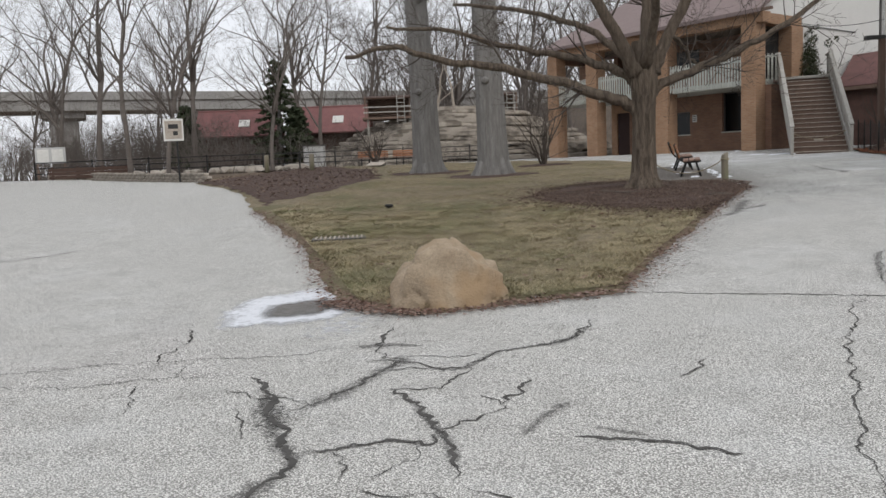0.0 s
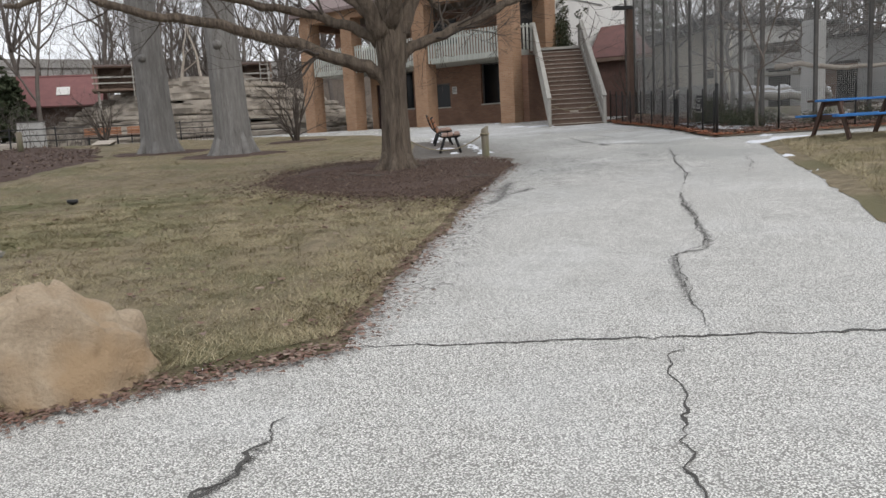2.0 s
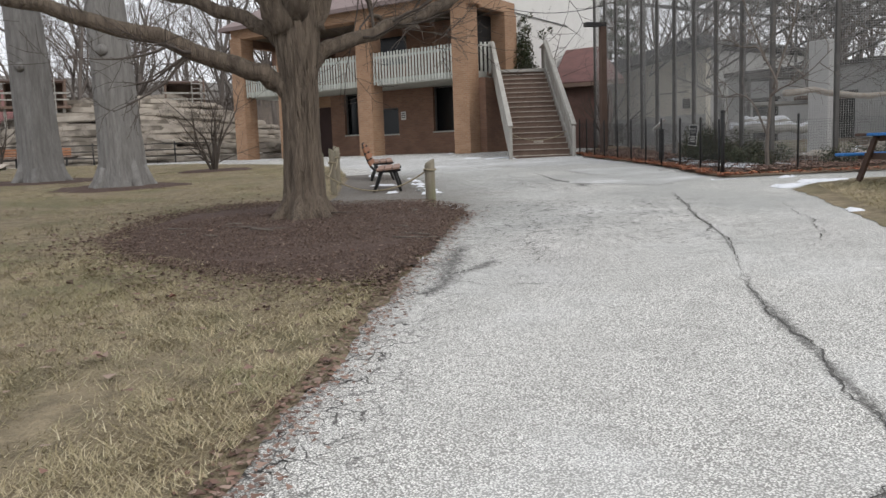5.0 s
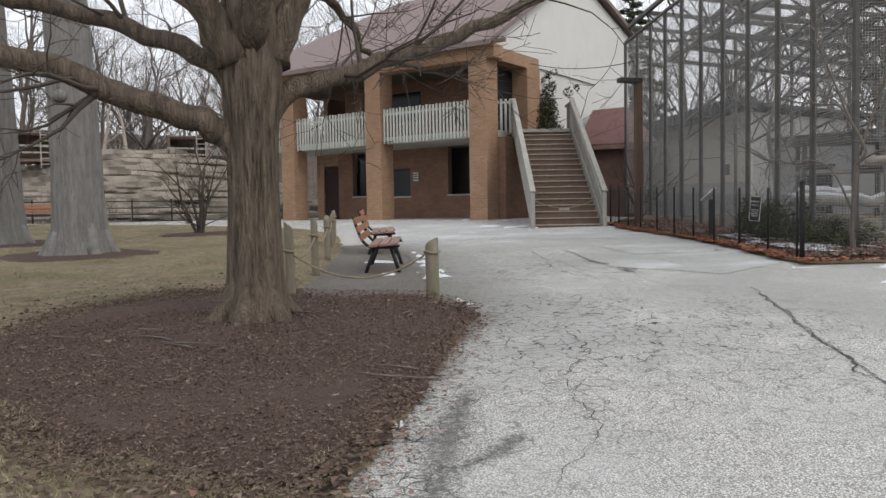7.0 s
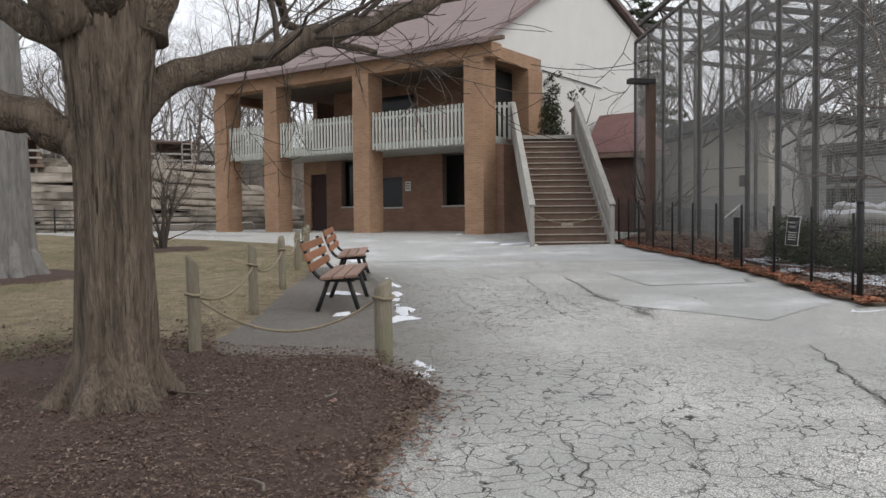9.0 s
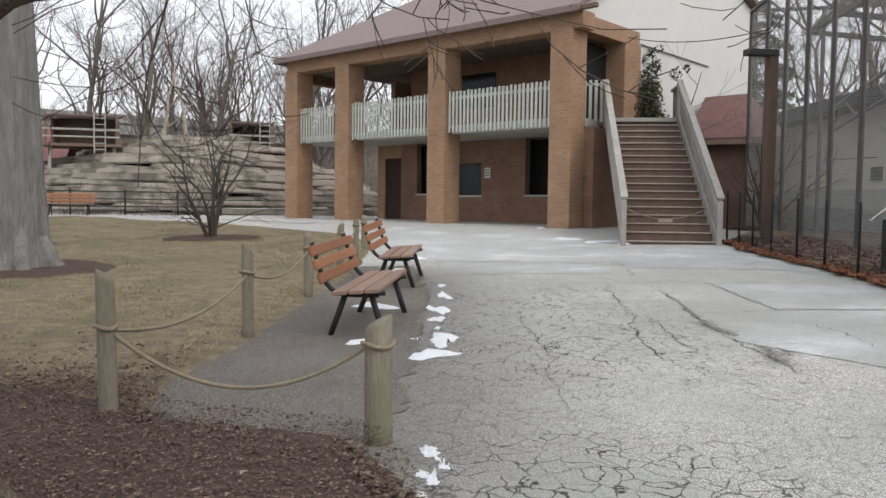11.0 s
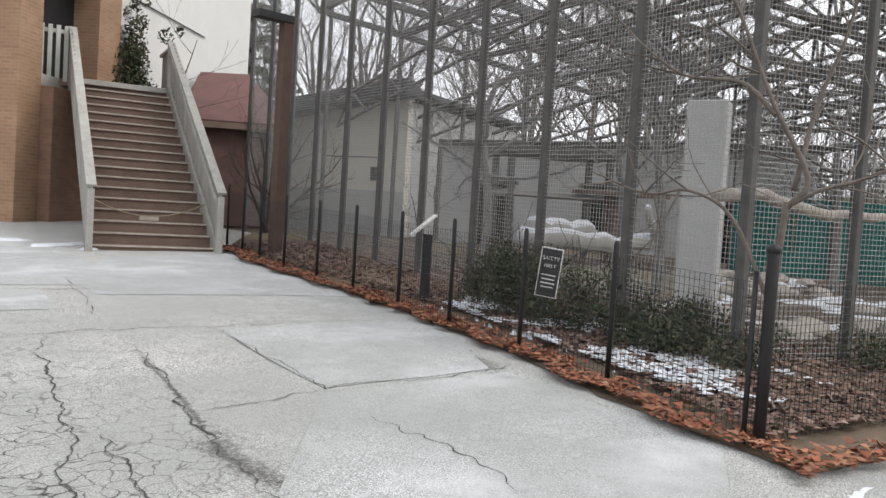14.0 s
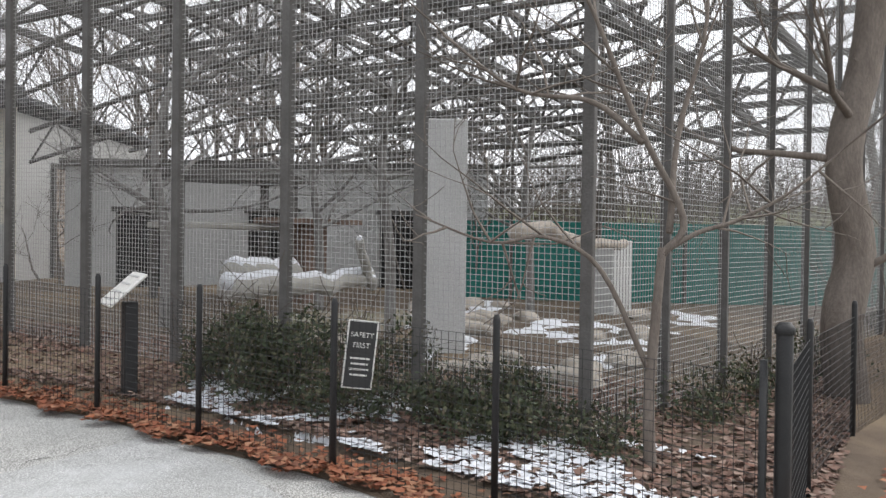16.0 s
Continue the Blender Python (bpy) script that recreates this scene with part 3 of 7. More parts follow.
for a0, a1, z0, z1 in ((4.7, 6.12, 0.92, 2.1), (1.3, 2.83, 0.94, 2.86), (7.0, 7.8, 0.98, 2.86)):
    w = hpart("window", ((a0 + a1) / 2, -3.06, (z0 + z1) / 2), (a1 - a0, 0.02, z1 - z0), GLASS, "dark window pane", 0.0)
    for c, s in ((((a0 + a1) / 2, -2.84, z0), (a1 - a0 + 0.06, 0.14, 0.06)),):
        part("sill", bbox(c, s), PALEPAINT, w, "pale window sill").matrix_parent_inverse = Matrix()
    for c, s in (((a0 + 0.03, -2.97, (z0 + z1) / 2), (0.06, 0.08, z1 - z0)), ((a1 - 0.03, -2.97, (z0 + z1) / 2), (0.06, 0.08, z1 - z0)), (((a0 + a1) / 2, -2.97, z1 - 0.03), (a1 - a0, 0.08, 0.06))):
        part("frame", bbox(c, s), STEEL, w)
d = hpart("door", (9.06, -2.9, 1.2), (0.86, 0.08, 2.3), DOORPAINT, "dark maroon door")
part("handle", bbox((9.4, -2.83, 1.1), (0.05, 0.06, 0.12)), STEEL, d)
part("frame", bbox((8.64, -2.84, 1.2), (0.06, 0.06, 2.36)), BROWNPAINT, d)
hpart("window_upper", (4.9, -2.83, 4.55), (1.5, 0.05, 1.2), GLASS, "dark upper window")
sg = hpart("wall_sign", (4.4, -2.77, 1.72), (0.26, 0.03, 0.36), SIGNWHITE, "small white notice")
for k in range(3):
    part("bar", bbox((4.4, -2.752, 1.82 - 0.09 * k), (0.18, 0.006, 0.03), None, 0), SIGNDARK, sg)
for a0, a1 in ((0.03, 3.93), (4.71, 8.47), (9.23, 11.35)):
    rl = hpart("railing", ((a0 + a1) / 2, -0.18, 3.95), (a1 - a0, 0.05, 0.09), PALEPAINT, "pale painted picket railing")
    part("bottom_rail", bbox(((a0 + a1) / 2, -0.18, 3.05), (a1 - a0, 0.05, 0.09)), PALEPAINT, rl)
    n = int((a1 - a0) / 0.15)
    bm0 = bbox((0, 0, 0), (0.085, 0.03, 1.28), None, 0.006)
    me = bpy.data.meshes.new("picket")
    bm0.to_mesh(me)
    bm0.free()
    me.materials.append(PALEPAINT)
    for k in range(n):
        o = new("picket", me)
        o.parent = rl
        o.matrix_basis = pose(a0 + (k + 0.5) * (a1 - a0) / n, -0.135, 3.5 + 0.015 * math.sin(k * 2.3), 0, random.uniform(-0.8, 0.8), 0)
# right-hand face: column, wall and a near-black panel for the doorway's shade above the stair landing
hpart("side_beam", (-0.55, -2.15, 5.72), (0.5, 2.9, 0.46), BRICK, "tan brick beam")
hpart("side_column", (-0.46, -3.22, 2.72), (0.7, 0.98, 5.6), BRICK)
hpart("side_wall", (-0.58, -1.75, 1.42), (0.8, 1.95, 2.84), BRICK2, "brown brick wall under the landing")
hpart("doorway", (-0.12, -1.9, 4.2), (0.1, 1.9, 2.4), DARK, "near-black panel painting the shade of the doorway")
# gable roof along the gallery and the tall white gable wall at its stair end


def slab(name, pts, t, material, parent, label):
    """A thin roof plane over a polygon of places."""
    bm = bmesh.new()
    lo = [bm.verts.new(q) for q in pts]
    hi = [bm.verts.new((x, y, z + t)) for x, y, z in pts]
    bm.faces.new(lo[::-1])
    bm.faces.new(hi)
    n = len(pts)
    for k in range(n):
        bm.faces.new((lo[k], lo[(k + 1) % n], hi[(k + 1) % n], hi[k]))
    bmesh.ops.recalc_face_normals(bm, faces=bm.faces)
    return part(name, bm, material, parent, label)


slab("roof", [(-1.05, 0.3, 5.86), (12.45, 0.3, 5.86), (8.4, -6.95, 9.98), (-1.05, -6.95, 9.98)], 0.17, ROOF, HOUSE, "mauve-brown shingle roof slope")
slab("roof", [(12.45, 0.3, 5.86), (12.45, -12.9, 5.86), (8.4, -6.95, 9.98)], 0.17, ROOF, HOUSE, "mauve-brown hipped roof end")
slab("roof", [(-1.05, -6.95, 9.98), (8.4, -6.95, 9.98), (10.0, -12.9, 8.3), (-1.05, -12.9, 8.3)], 0.17, ROOF, HOUSE, "mauve-brown shingle roof slope")


def upright(name, poly, x0, x1, material, parent, label=""):
    """A wall in a plane across the building, from an outline of (y, z)."""
    bm = bmesh.new()
    a = [bm.verts.new((x0, y, z)) for y, z in poly]
    b = [bm.verts.new((x1, y, z)) for y, z in poly]
    bm.faces.new(a)
    bm.faces.new(b[::-1])
    for i in range(len(poly)):
        bm.faces.new((a[i], b[i], b[(i + 1) % len(poly)], a[(i + 1) % len(poly)]))
    bmesh.ops.recalc_face_normals(bm, faces=bm.faces)
    return part(name, bm, material, parent, label)


upright("gable_wall", [(0.12, 5.94), (-6.85, 9.9), (-12.6, 8.3), (-12.6, -0.1), (-3.72, -0.1), (-3.72, 5.94)], -0.76, -0.5, WHITEWALL, HOUSE, "white stucco gable wall")
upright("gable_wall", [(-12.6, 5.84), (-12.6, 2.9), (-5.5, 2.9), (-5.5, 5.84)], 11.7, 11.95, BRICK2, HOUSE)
part("verge", beam((-0.82, 0.3, 5.96), (-0.82, -6.9, 10.06), 0.05, 0.14), STEPWOOD, HOUSE)
part("verge", beam((-0.82, -12.9, 8.36), (-0.82, -6.8, 10.06), 0.05, 0.14), STEPWOOD, HOUSE)
hpart("cable_run", (-0.8, -6.2, 5.6), (0.03, 5.0, 0.03), SIGNDARK, "thin dark cable on the white wall", 0)
hpart("rear_wall", (4.4, -12.4, 4.0), (9.6, 0.3, 8.0), BRICK2)

# ---- outdoor stair ----
ST = thing("outdoor_stair", pose(13.5, 31.3, 1.28, 0, 0, -15.5), "brown wooden outdoor stair with pale grey board railings", "stair")
NR, RUN, RISE, HW = 18, 5.4, 3.46, 0.97
for k in range(NR):
    y0, z0 = k * RUN / (NR - 1), (k + 1) * RISE / NR
    part("riser", bbox((0, y0 + 0.012, z0 - RISE / NR / 2), (2 * HW, 0.024, RISE / NR), None, 0.0), STEPWOOD, ST)
    t = part("tread", bbox((0, y0 + 0.15, z0 - 0.02), (2 * HW, 0.36, 0.04), None, 0.006), STEPWOOD, ST)
    # paler strip along the front edge of the tread
    part("nosing", bbox((0, y0 - 0.022, z0 - 0.012), (2 * HW, 0.022, 0.03), None, 0.004), NOSING, t)
part("landing", bbox((-0.35, RUN + 0.9, RISE - 0.08), (2.9, 1.8, 0.16)), STEPWOOD, ST)
part("landing_edge", bbox((0, RUN - 0.02, RISE - 0.02), (2 * HW, 0.05, 0.12)), GREYWOOD, ST)
sl = math.atan2(RISE, RUN)
for s in (-1, 1):
    part("stringer", beam((s * (HW + 0.04), -0.05, 0.12), (s * (HW + 0.04), RUN, RISE - 0.05), 0.06, 0.34), GREYWOOD, ST)
    rr = part("railing", beam((s * (HW + 0.06), -0.2, 1.14), (s * (HW + 0.06), RUN + 0.05, RISE + 1.12), 0.16, 0.05), GREYWOOD, ST, "weathered pale board railing")
    part("newel", bbox((s * (HW + 0.06), -0.12, 0.54), (0.11, 0.13, 1.1)), GREYWOOD, rr)
    part("newel", bbox((s * (HW + 0.06), RUN + 0.05, RISE + 0.4), (0.11, 0.13, 1.4)), GREYWOOD, rr)
    for k in range(30):
        f = (k + 0.5) / 30
        part("board", bbox((s * (HW + 0.09), f * RUN - 0.05, f * RISE + 0.62), (0.025, 0.165, 0.98), Matrix.Shear("XZ", 4, (0, 0)), 0.0), GREYWOOD, rr)
    part("side_rail", beam((s * (HW + 0.03), -0.1, 0.9), (s * (HW + 0.03), RUN, RISE + 0.9), 0.05, 0.1), GREYWOOD, rr)
rr = part("landing_railing", bbox((-1.55, RUN + 0.05, RISE + 1.0), (0.95, 0.06, 0.08)), PALEPAINT, ST, "pale picket railing")
for k in range(6):
    part("picket", bbox((-1.95 + k * 0.16, RUN + 0.0, RISE + 0.52), (0.09, 0.03, 1.2)), PALEPAINT, rr)
rr = part("landing_railing", bbox((1.1, RUN + 0.9, RISE + 1.05), (0.06, 1.8, 0.08)), GREYWOOD, ST)
for k in range(10):
    part("board", bbox((1.14, RUN + 0.1 + k * 0.17, RISE + 0.5), (0.025, 0.16, 1.1)), GREYWOOD, rr)
for s in (-1, 1):
    part("support_post", bbox((s * 1.0, RUN + 1.6, RISE / 2 - 0.1), (0.14, 0.14, RISE - 0.1)), GREYWOOD, ST)
tb = Tubes()
tb.add([Vector((x, 0.72, 0.95 - 0.28 * (1 - (x / HW) ** 2))) for x in np.linspace(-HW, HW, 13)], [0.014] * 13, 5)
tb.make("stair_rope", ROPE, ST)
part("rope_tag", bbox((0.0, 0.70, 0.63), (0.32, 0.012, 0.07)), NOSING, ST, "small worn closing tag on the rope")

# ---- small red-roofed shed beside the stair ----
RS = thing("red_roofed_shed", pose(17.15, 37.9, 1.6, 0, 0, -9), "small brown shed with a faded red roof", "shed")
part("wall", bbox((1.3, 1.6, 1.3), (2.4, 2.8, 2.6)), SHEDWALL, RS, "faded red-brown boarded wall")
bm = bmesh.new()
lo = [bm.verts.new(c) for c in ((-0.25, -0.1, 2.62), (2.9, -0.1, 2.75), (2.9, 3.2, 4.5), (1.4, 3.2, 4.35))]
hi = [bm.verts.new(v.co + Vector((0, -0.04, 0.11))) for v in lo]
bm.faces.new(lo[::-1])
bm.faces.new(hi)
for k in range(4):
    bm.faces.new((lo[k], lo[(k + 1) % 4], hi[(k + 1) % 4], hi[k]))
bmesh.ops.recalc_face_normals(bm, faces=bm.faces)
part("roof", bm, REDROOF, RS, "faded red sloping roof")
part("fascia", beam((-0.25, -0.16, 2.6), (2.9, -0.16, 2.73), 0.05, 0.16), STEPWOOD, RS)

# ---- cream animal house ----
CH = thing("animal_house", pose(22.6, 35.4, 1.5, 0, 0, 107.5), "low cream stucco animal house with a deep dark fascia", "building")


def sloped(x0, x1, y0, y1, z0, za, zb):
    """A block along the house front whose top falls from za to zb."""
    bm = bmesh.new()
    v = [bm.verts.new(c) for c in ((x0, y0, z0), (x1, y0, z0), (x1, y0, zb), (x0, y0, za), (x0, y1, z0), (x1, y1, z0), (x1, y1, zb), (x0, y1, za))]
    for q in ((0, 1, 2, 3), (7, 6, 5, 4), (0, 4, 5, 1), (1, 5, 6, 2), (2, 6, 7, 3), (3, 7, 4, 0)):
        bm.faces.new([v[k] for k in q])
    bmesh.ops.recalc_face_normals(bm, faces=bm.faces)
    return bm


part("front_wall", sloped(0, 7.4, -0.3, 0, -0.2, 4.0, 3.08), CREAM, CH, "cream stucco wall")
part("plinth", bbox((3.7, 0.015, 0.6), (7.42, 0.03, 1.5)), GREYWALL, CH, "grey lower wall")
part("side_wall", bbox((0.16, -1.1, 1.9), (0.3, 1.6, 4.0)), GREYWALL, CH, "grey block side wall")
part("side_wall", bbox((0.16, -6.0, 1.9), (0.3, 4.6, 4.0)), GREYWALL, CH, "grey block side wall")
part("lintel_wall", bbox((0.16, -2.8, 3.4), (0.3, 1.8, 1.0)), GREYWALL, CH, "grey block wall over an opening")
op = part("opening_frame", bbox((0.0, -2.8, 2.84), (0.16, 1.8, 0.12)), STEEL, CH, "dark steel frame of an opening")
for y in (-1.96, -3.64):
    part("jamb", bbox((0.0, y, 1.4), (0.16, 0.12, 2.8)), STEEL, op)
part("mesh_rail", bbox((0.0, -2.8, 1.5), (0.06, 1.6, 0.07)), STEEL, op)
part("back_room_wall", bbox((1.8, -2.8, 1.4), (0.2, 3.0, 2.9)), GREYWALL, CH, "grey wall of the dim den")
part("fascia", beam((-0.35, 0.4, 4.2), (7.6, 0.4, 3.22), 0.9, 0.42), FASCIA, CH, "deep dark fascia of the sloping roof")
part("roof", beam((-0.3, -4.2, 4.16), (7.6, -4.2, 3.18), 8.2, 0.14), FASCIA, CH, "dark low-pitched roof")
v = part("wall_vent", bbox((0.95, 0.03, 1.82), (0.36, 0.06, 0.4)), STEEL, CH, "dark louvred vent")
for k in range(4):
    part("slat", bbox((0.95, 0.07, 1.67 + 0.1 * k), (0.32, 0.02, 0.035)), IRON, v)
part("conduit", bbox((1.9, 0.02, 2.3), (1.9, 0.03, 0.03)), STEEL, CH, "thin conduit along the wall")
part("hatch", bbox((4.9, 0.04, 0.75), (0.9, 0.05, 0.9)), STEEL, CH, "grey access hatch")
# ---- trees ----
def oak():
    rng = random.Random(5)
    T = thing("oak_tree", pose(4.08, 18.1, zg(4.08, 18.1) + 0.05), "large bare oak with a furrowed trunk and long low limbs", "tree")
    tb = Tubes()
    ctr = curve([(0, 0, -0.15), (0, 0, 0.12), (-0.02, 0, 0.6), (0.0, 0, 1.3), (0.02, 0, 2.0), (0.0, 0, 2.7), (0.05, 0.05, 3.3)], 4)
    rr = np.interp([p.z for p in ctr], [-0.15, 0.0, 0.15, 0.45, 1.2, 1.9, 2.5, 3.0, 3.3], [0.50, 0.43, 0.365, 0.31, 0.275, 0.28, 0.34, 0.31, 0.25])
    zz = np.linspace(-0.15, 3.25, 90)
    na = 120
    rz = np.interp(zz, [p.z for p in ctr], rr) * 0.86
    for i, z in enumerate(zz):
        for k in range(na):
            a = 2 * math.pi * k / na
            fur = abs(noise.noise(Vector((math.cos(a) * 7.0, math.sin(a) * 7.0, z * 0.8)))) + 0.5 * abs(noise.noise(Vector((math.cos(a) * 12, math.sin(a) * 12, z * 2.2 + 5))))
            r = rz[i] * (1 + 0.04 * math.sin(3 * a + z) + 0.025 * math.sin(5 * a - z)) + 0.012 - 0.10 * max(0.0, 0.34 - fur)
            tb.v.append((r * math.cos(a), r * math.sin(a), z))
    for i in range(89):
        for k in range(na):
            q, w = i * na + k, i * na + (k + 1) % na
            tb.f.append((q, w, w + na, q + na))
    for a in (0.3, 1.2, 2.2, 3.3, 4.3, 5.3):
        tb.add([Vector((math.cos(a) * r, math.sin(a) * r, z)) for r, z in ((0.14, 0.45), (0.28, 0.15), (0.42, 0.02), (0.62, -0.08))], [0.10, 0.11, 0.09, 0.05], 8)
    tb.make("trunk", BARK, T)
    limbs = [
        ([(0.08, 0, 1.62), (-0.22, 0, 1.93), (-0.75, -0.05, 2.14), (-1.9, -0.1, 2.55), (-3.3, 0, 2.92), (-4.7, 0.2, 3.2), (-6.0, 0.3, 3.6), (-7.2, 0.6, 3.45)], 0.23, 0.05),
        ([(0.1, 0.0, 2.25), (-0.15, 0.1, 2.5), (-0.7, 0.25, 2.85), (-1.7, 0.6, 3.25), (-3.0, 1.0, 3.55), (-4.6, 1.5, 4.1), (-6.3, 1.8, 4.3)], 0.19, 0.04),
        ([(-0.08, 0.0, 2.0), (0.22, 0.1, 2.27), (0.65, 0.25, 2.52), (1.7, 0.6, 2.9), (2.8, 0.9, 3.35), (4.0, 1.1, 3.95), (5.1, 1.2, 4.7)], 0.20, 0.05),
        ([(-0.15, -0.1, 2.7), (-0.6, -0.3, 3.4), (-1.3, -0.6, 4.6), (-2.0, -0.8, 6.2), (-2.8, -0.9, 8.0)], 0.24, 0.06),
        ([(0.05, 0.05, 3.0), (0.15, 0.1, 4.2), (0.0, 0.3, 6.0), (0.2, 0.4, 8.5)], 0.27, 0.07),
        ([(0.2, 0, 2.7), (0.6, -0.1, 3.5), (1.3, -0.2, 5.0), (2.1, -0.1, 7.0), (2.5, 0.1, 8.6)], 0.22, 0.06),
        ([(0.05, 0.2, 2.7), (0.3, 0.9, 3.6), (0.7, 2.2, 4.6), (1.0, 3.8, 5.4), (1.4, 5.5, 6.4)], 0.19, 0.05),
        ([(0.0, -0.2, 2.8), (0.1, -1.0, 3.9), (-0.3, -2.4, 5.0), (-0.4, -4.0, 5.8)], 0.17, 0.05),
        ([(0.3, 0.0, 3.1), (0.7, 0.5, 3.6), (1.1, 0.9, 3.5), (1.5, 1.2, 3.05), (2.3, 1.6, 3.0)], 0.10, 0.03),
        ([(-0.2, 0.2, 3.0), (-1.2, 0.9, 3.9), (-2.6, 1.6, 4.5), (-4.5, 2.4, 4.9)], 0.14, 0.04),
    ]
    for pts, r0, r1 in limbs:
        tb = Tubes()
        c = curve([(0.92 * x, 0.92 * y, 0.95 * z) for x, y, z in pts], 5)
        r0, r1 = r0 * 0.72, r1 * 0.9
        c = [p + Vector((rng.gauss(0, 0.02), rng.gauss(0, 0.02), rng.gauss(0, 0.025))) for p in c]
        n = len(c) - 1
        rad = [r0 * (1.25 - 0.3 * min(1, i / 3)) * (1 - i / n) + r1 * i / n for i in range(n + 1)]
        tb.add(c, rad, 10, lump=0.03)
        L = tb.make("limb", BARK, T)
        tw = Tubes()
        for k in range(15):
            i = min(n - 1, int(n * rng.uniform(0.36, 1.0)))
            ax = (c[i + 1] - c[i]).normalized()
            o = Vector((rng.gauss(0, 1), rng.gauss(0, 1), rng.gauss(0.25, 0.7)))
            o = (o - ax * o.dot(ax)).normalized()
            sprout(tw, rng, c[i], ax * 0.6 + o, rng.uniform(0.8, 2.3), rad[i] * rng.uniform(0.14, 0.32), 1, 0.015, (6, 5, 4, 3), (4, 5, 4))
        tagged(tw.make("twig_spray", TWIG, L), kind="stuff")


oak()


def big_trunk(x, y, d, lean, seed):
    rng = random.Random(seed)
    T = thing("old_tree", pose(x, y, zg(x, y)), "tall old tree with a thick grey trunk", "tree", "old trees on the lawn")
    tb = Tubes()
    ctr = curve([(0, 0, -0.1), (0, 0, 0.3), (lean * 1.0, 0, 2), (lean * 2.2, 0, 4.5), (lean * 4, 0.1, 8), (lean * 5, 0.2, 12)], 5)
    r = d / 2
    rad = np.interp([p.z for p in ctr], [-0.1, 0.15, 0.6, 1.5, 4, 8, 12], [r * 1.5, r * 1.25, r * 1.08, r, r * 0.9, r * 0.75, r * 0.5])
    na, zz = 88, np.linspace(-0.1, 12, 110)
    cx, cy = np.interp(zz, [p.z for p in ctr], [p.x for p in ctr]), np.interp(zz, [p.z for p in ctr], [p.y for p in ctr])
    rz = np.interp(zz, [p.z for p in ctr], rad)
    for i, z in enumerate(zz):
        for k in range(na):
            a = 2 * math.pi * k / na
            fur = abs(noise.noise(Vector((math.cos(a) * 8.0, math.sin(a) * 8.0, z * 0.7 + seed)))) + 0.5 * abs(noise.noise(Vector((math.cos(a) * 15, math.sin(a) * 15, z * 2.0 + seed))))
            q = rz[i] * (1 + 0.045 * math.sin(3 * a + 0.4 * z) + 0.03 * math.sin(5 * a - 0.6 * z + seed)) + 0.012 - 0.13 * max(0.0, 0.32 - fur)
            tb.v.append((cx[i] + q * math.cos(a), cy[i] + q * math.sin(a), z))
    for i in range(109):
        for k in range(na):
            u, w = i * na + k, i * na + (k + 1) % na
            tb.f.append((u, w, w + na, u + na))
    for k in range(7):
        a = k * 0.9 + rng.random()
        tb.add([Vector((math.cos(a) * q, math.sin(a) * q, z)) for q, z in ((r * 0.75, 0.7), (r * 1.1, 0.22), (r * 1.45, 0.02), (r * 1.8, -0.1))], [0.14, 0.16, 0.12, 0.05], 8)
    tb.make("trunk", BARK2, T)
    kn = Tubes()
    kn.add([Vector((lean * 2 - 0.1, -r * 0.86, 3.3)), Vector((lean * 2 - 0.1, -r * 1.05, 3.33)), Vector((lean * 2 - 0.1, -r * 1.18, 3.35))], [0.15, 0.12, 0.05], 10)
    kn.make("burl", BARK2, T)
    for k in range(7):
        z = rng.uniform(5.5, 11)
        a = rng.uniform(0, 6.28)
        tw = Tubes()
        sprout(tw, rng, Vector((lean * z * 0.45, 0, z)), Vector((math.cos(a), math.sin(a), 0.7)), rng.uniform(4, 6), 0.2, 0, 0.0)
        tw.make("limb", BARK2, T)
    return T


big_trunk(0.95, 28.2, 1.0, -0.05, 21)
big_trunk(-1.62, 32.8, 1.1, -0.06, 22)


def multistem(x, y, h, n, seed, name="bare_shrub", label="bare multi-stemmed shrub with upright twigs"):
    rng = random.Random(seed)
    T = thing(name, pose(x, y, zg(x, y) + 0.03), label, "shrub", "bare shrubs")
    for k in range(n):
        tb = Tubes()
        a = 6.28 * k / n + rng.uniform(-0.3, 0.3)
        sp = rng.uniform(0.15, 0.5)
        sprout(tb, rng, Vector((0.05 * math.cos(a), 0.05 * math.sin(a), -0.05)), Vector((sp * math.cos(a), sp * math.sin(a), 1)), h * rng.uniform(0.7, 1.05), 0.05, 1, -0.02, (6, 5, 4, 3), (4, 6, 4))
        tb.make("stem", TWIG, T)
    for k in range(5):
        tb = Tubes()
        a = rng.uniform(0, 6.28)
        sprout(tb, rng, Vector((0, 0, 0.25)), Vector((math.cos(a), math.sin(a), 0.35)), h * 0.5, 0.025, 2, 0.0)
        tb.make("stem", TWIG, T)


multistem(3.25, 34.6, 3.1, 9, 31)
multistem(-5.2, 44.5, 2.6, 8, 32)


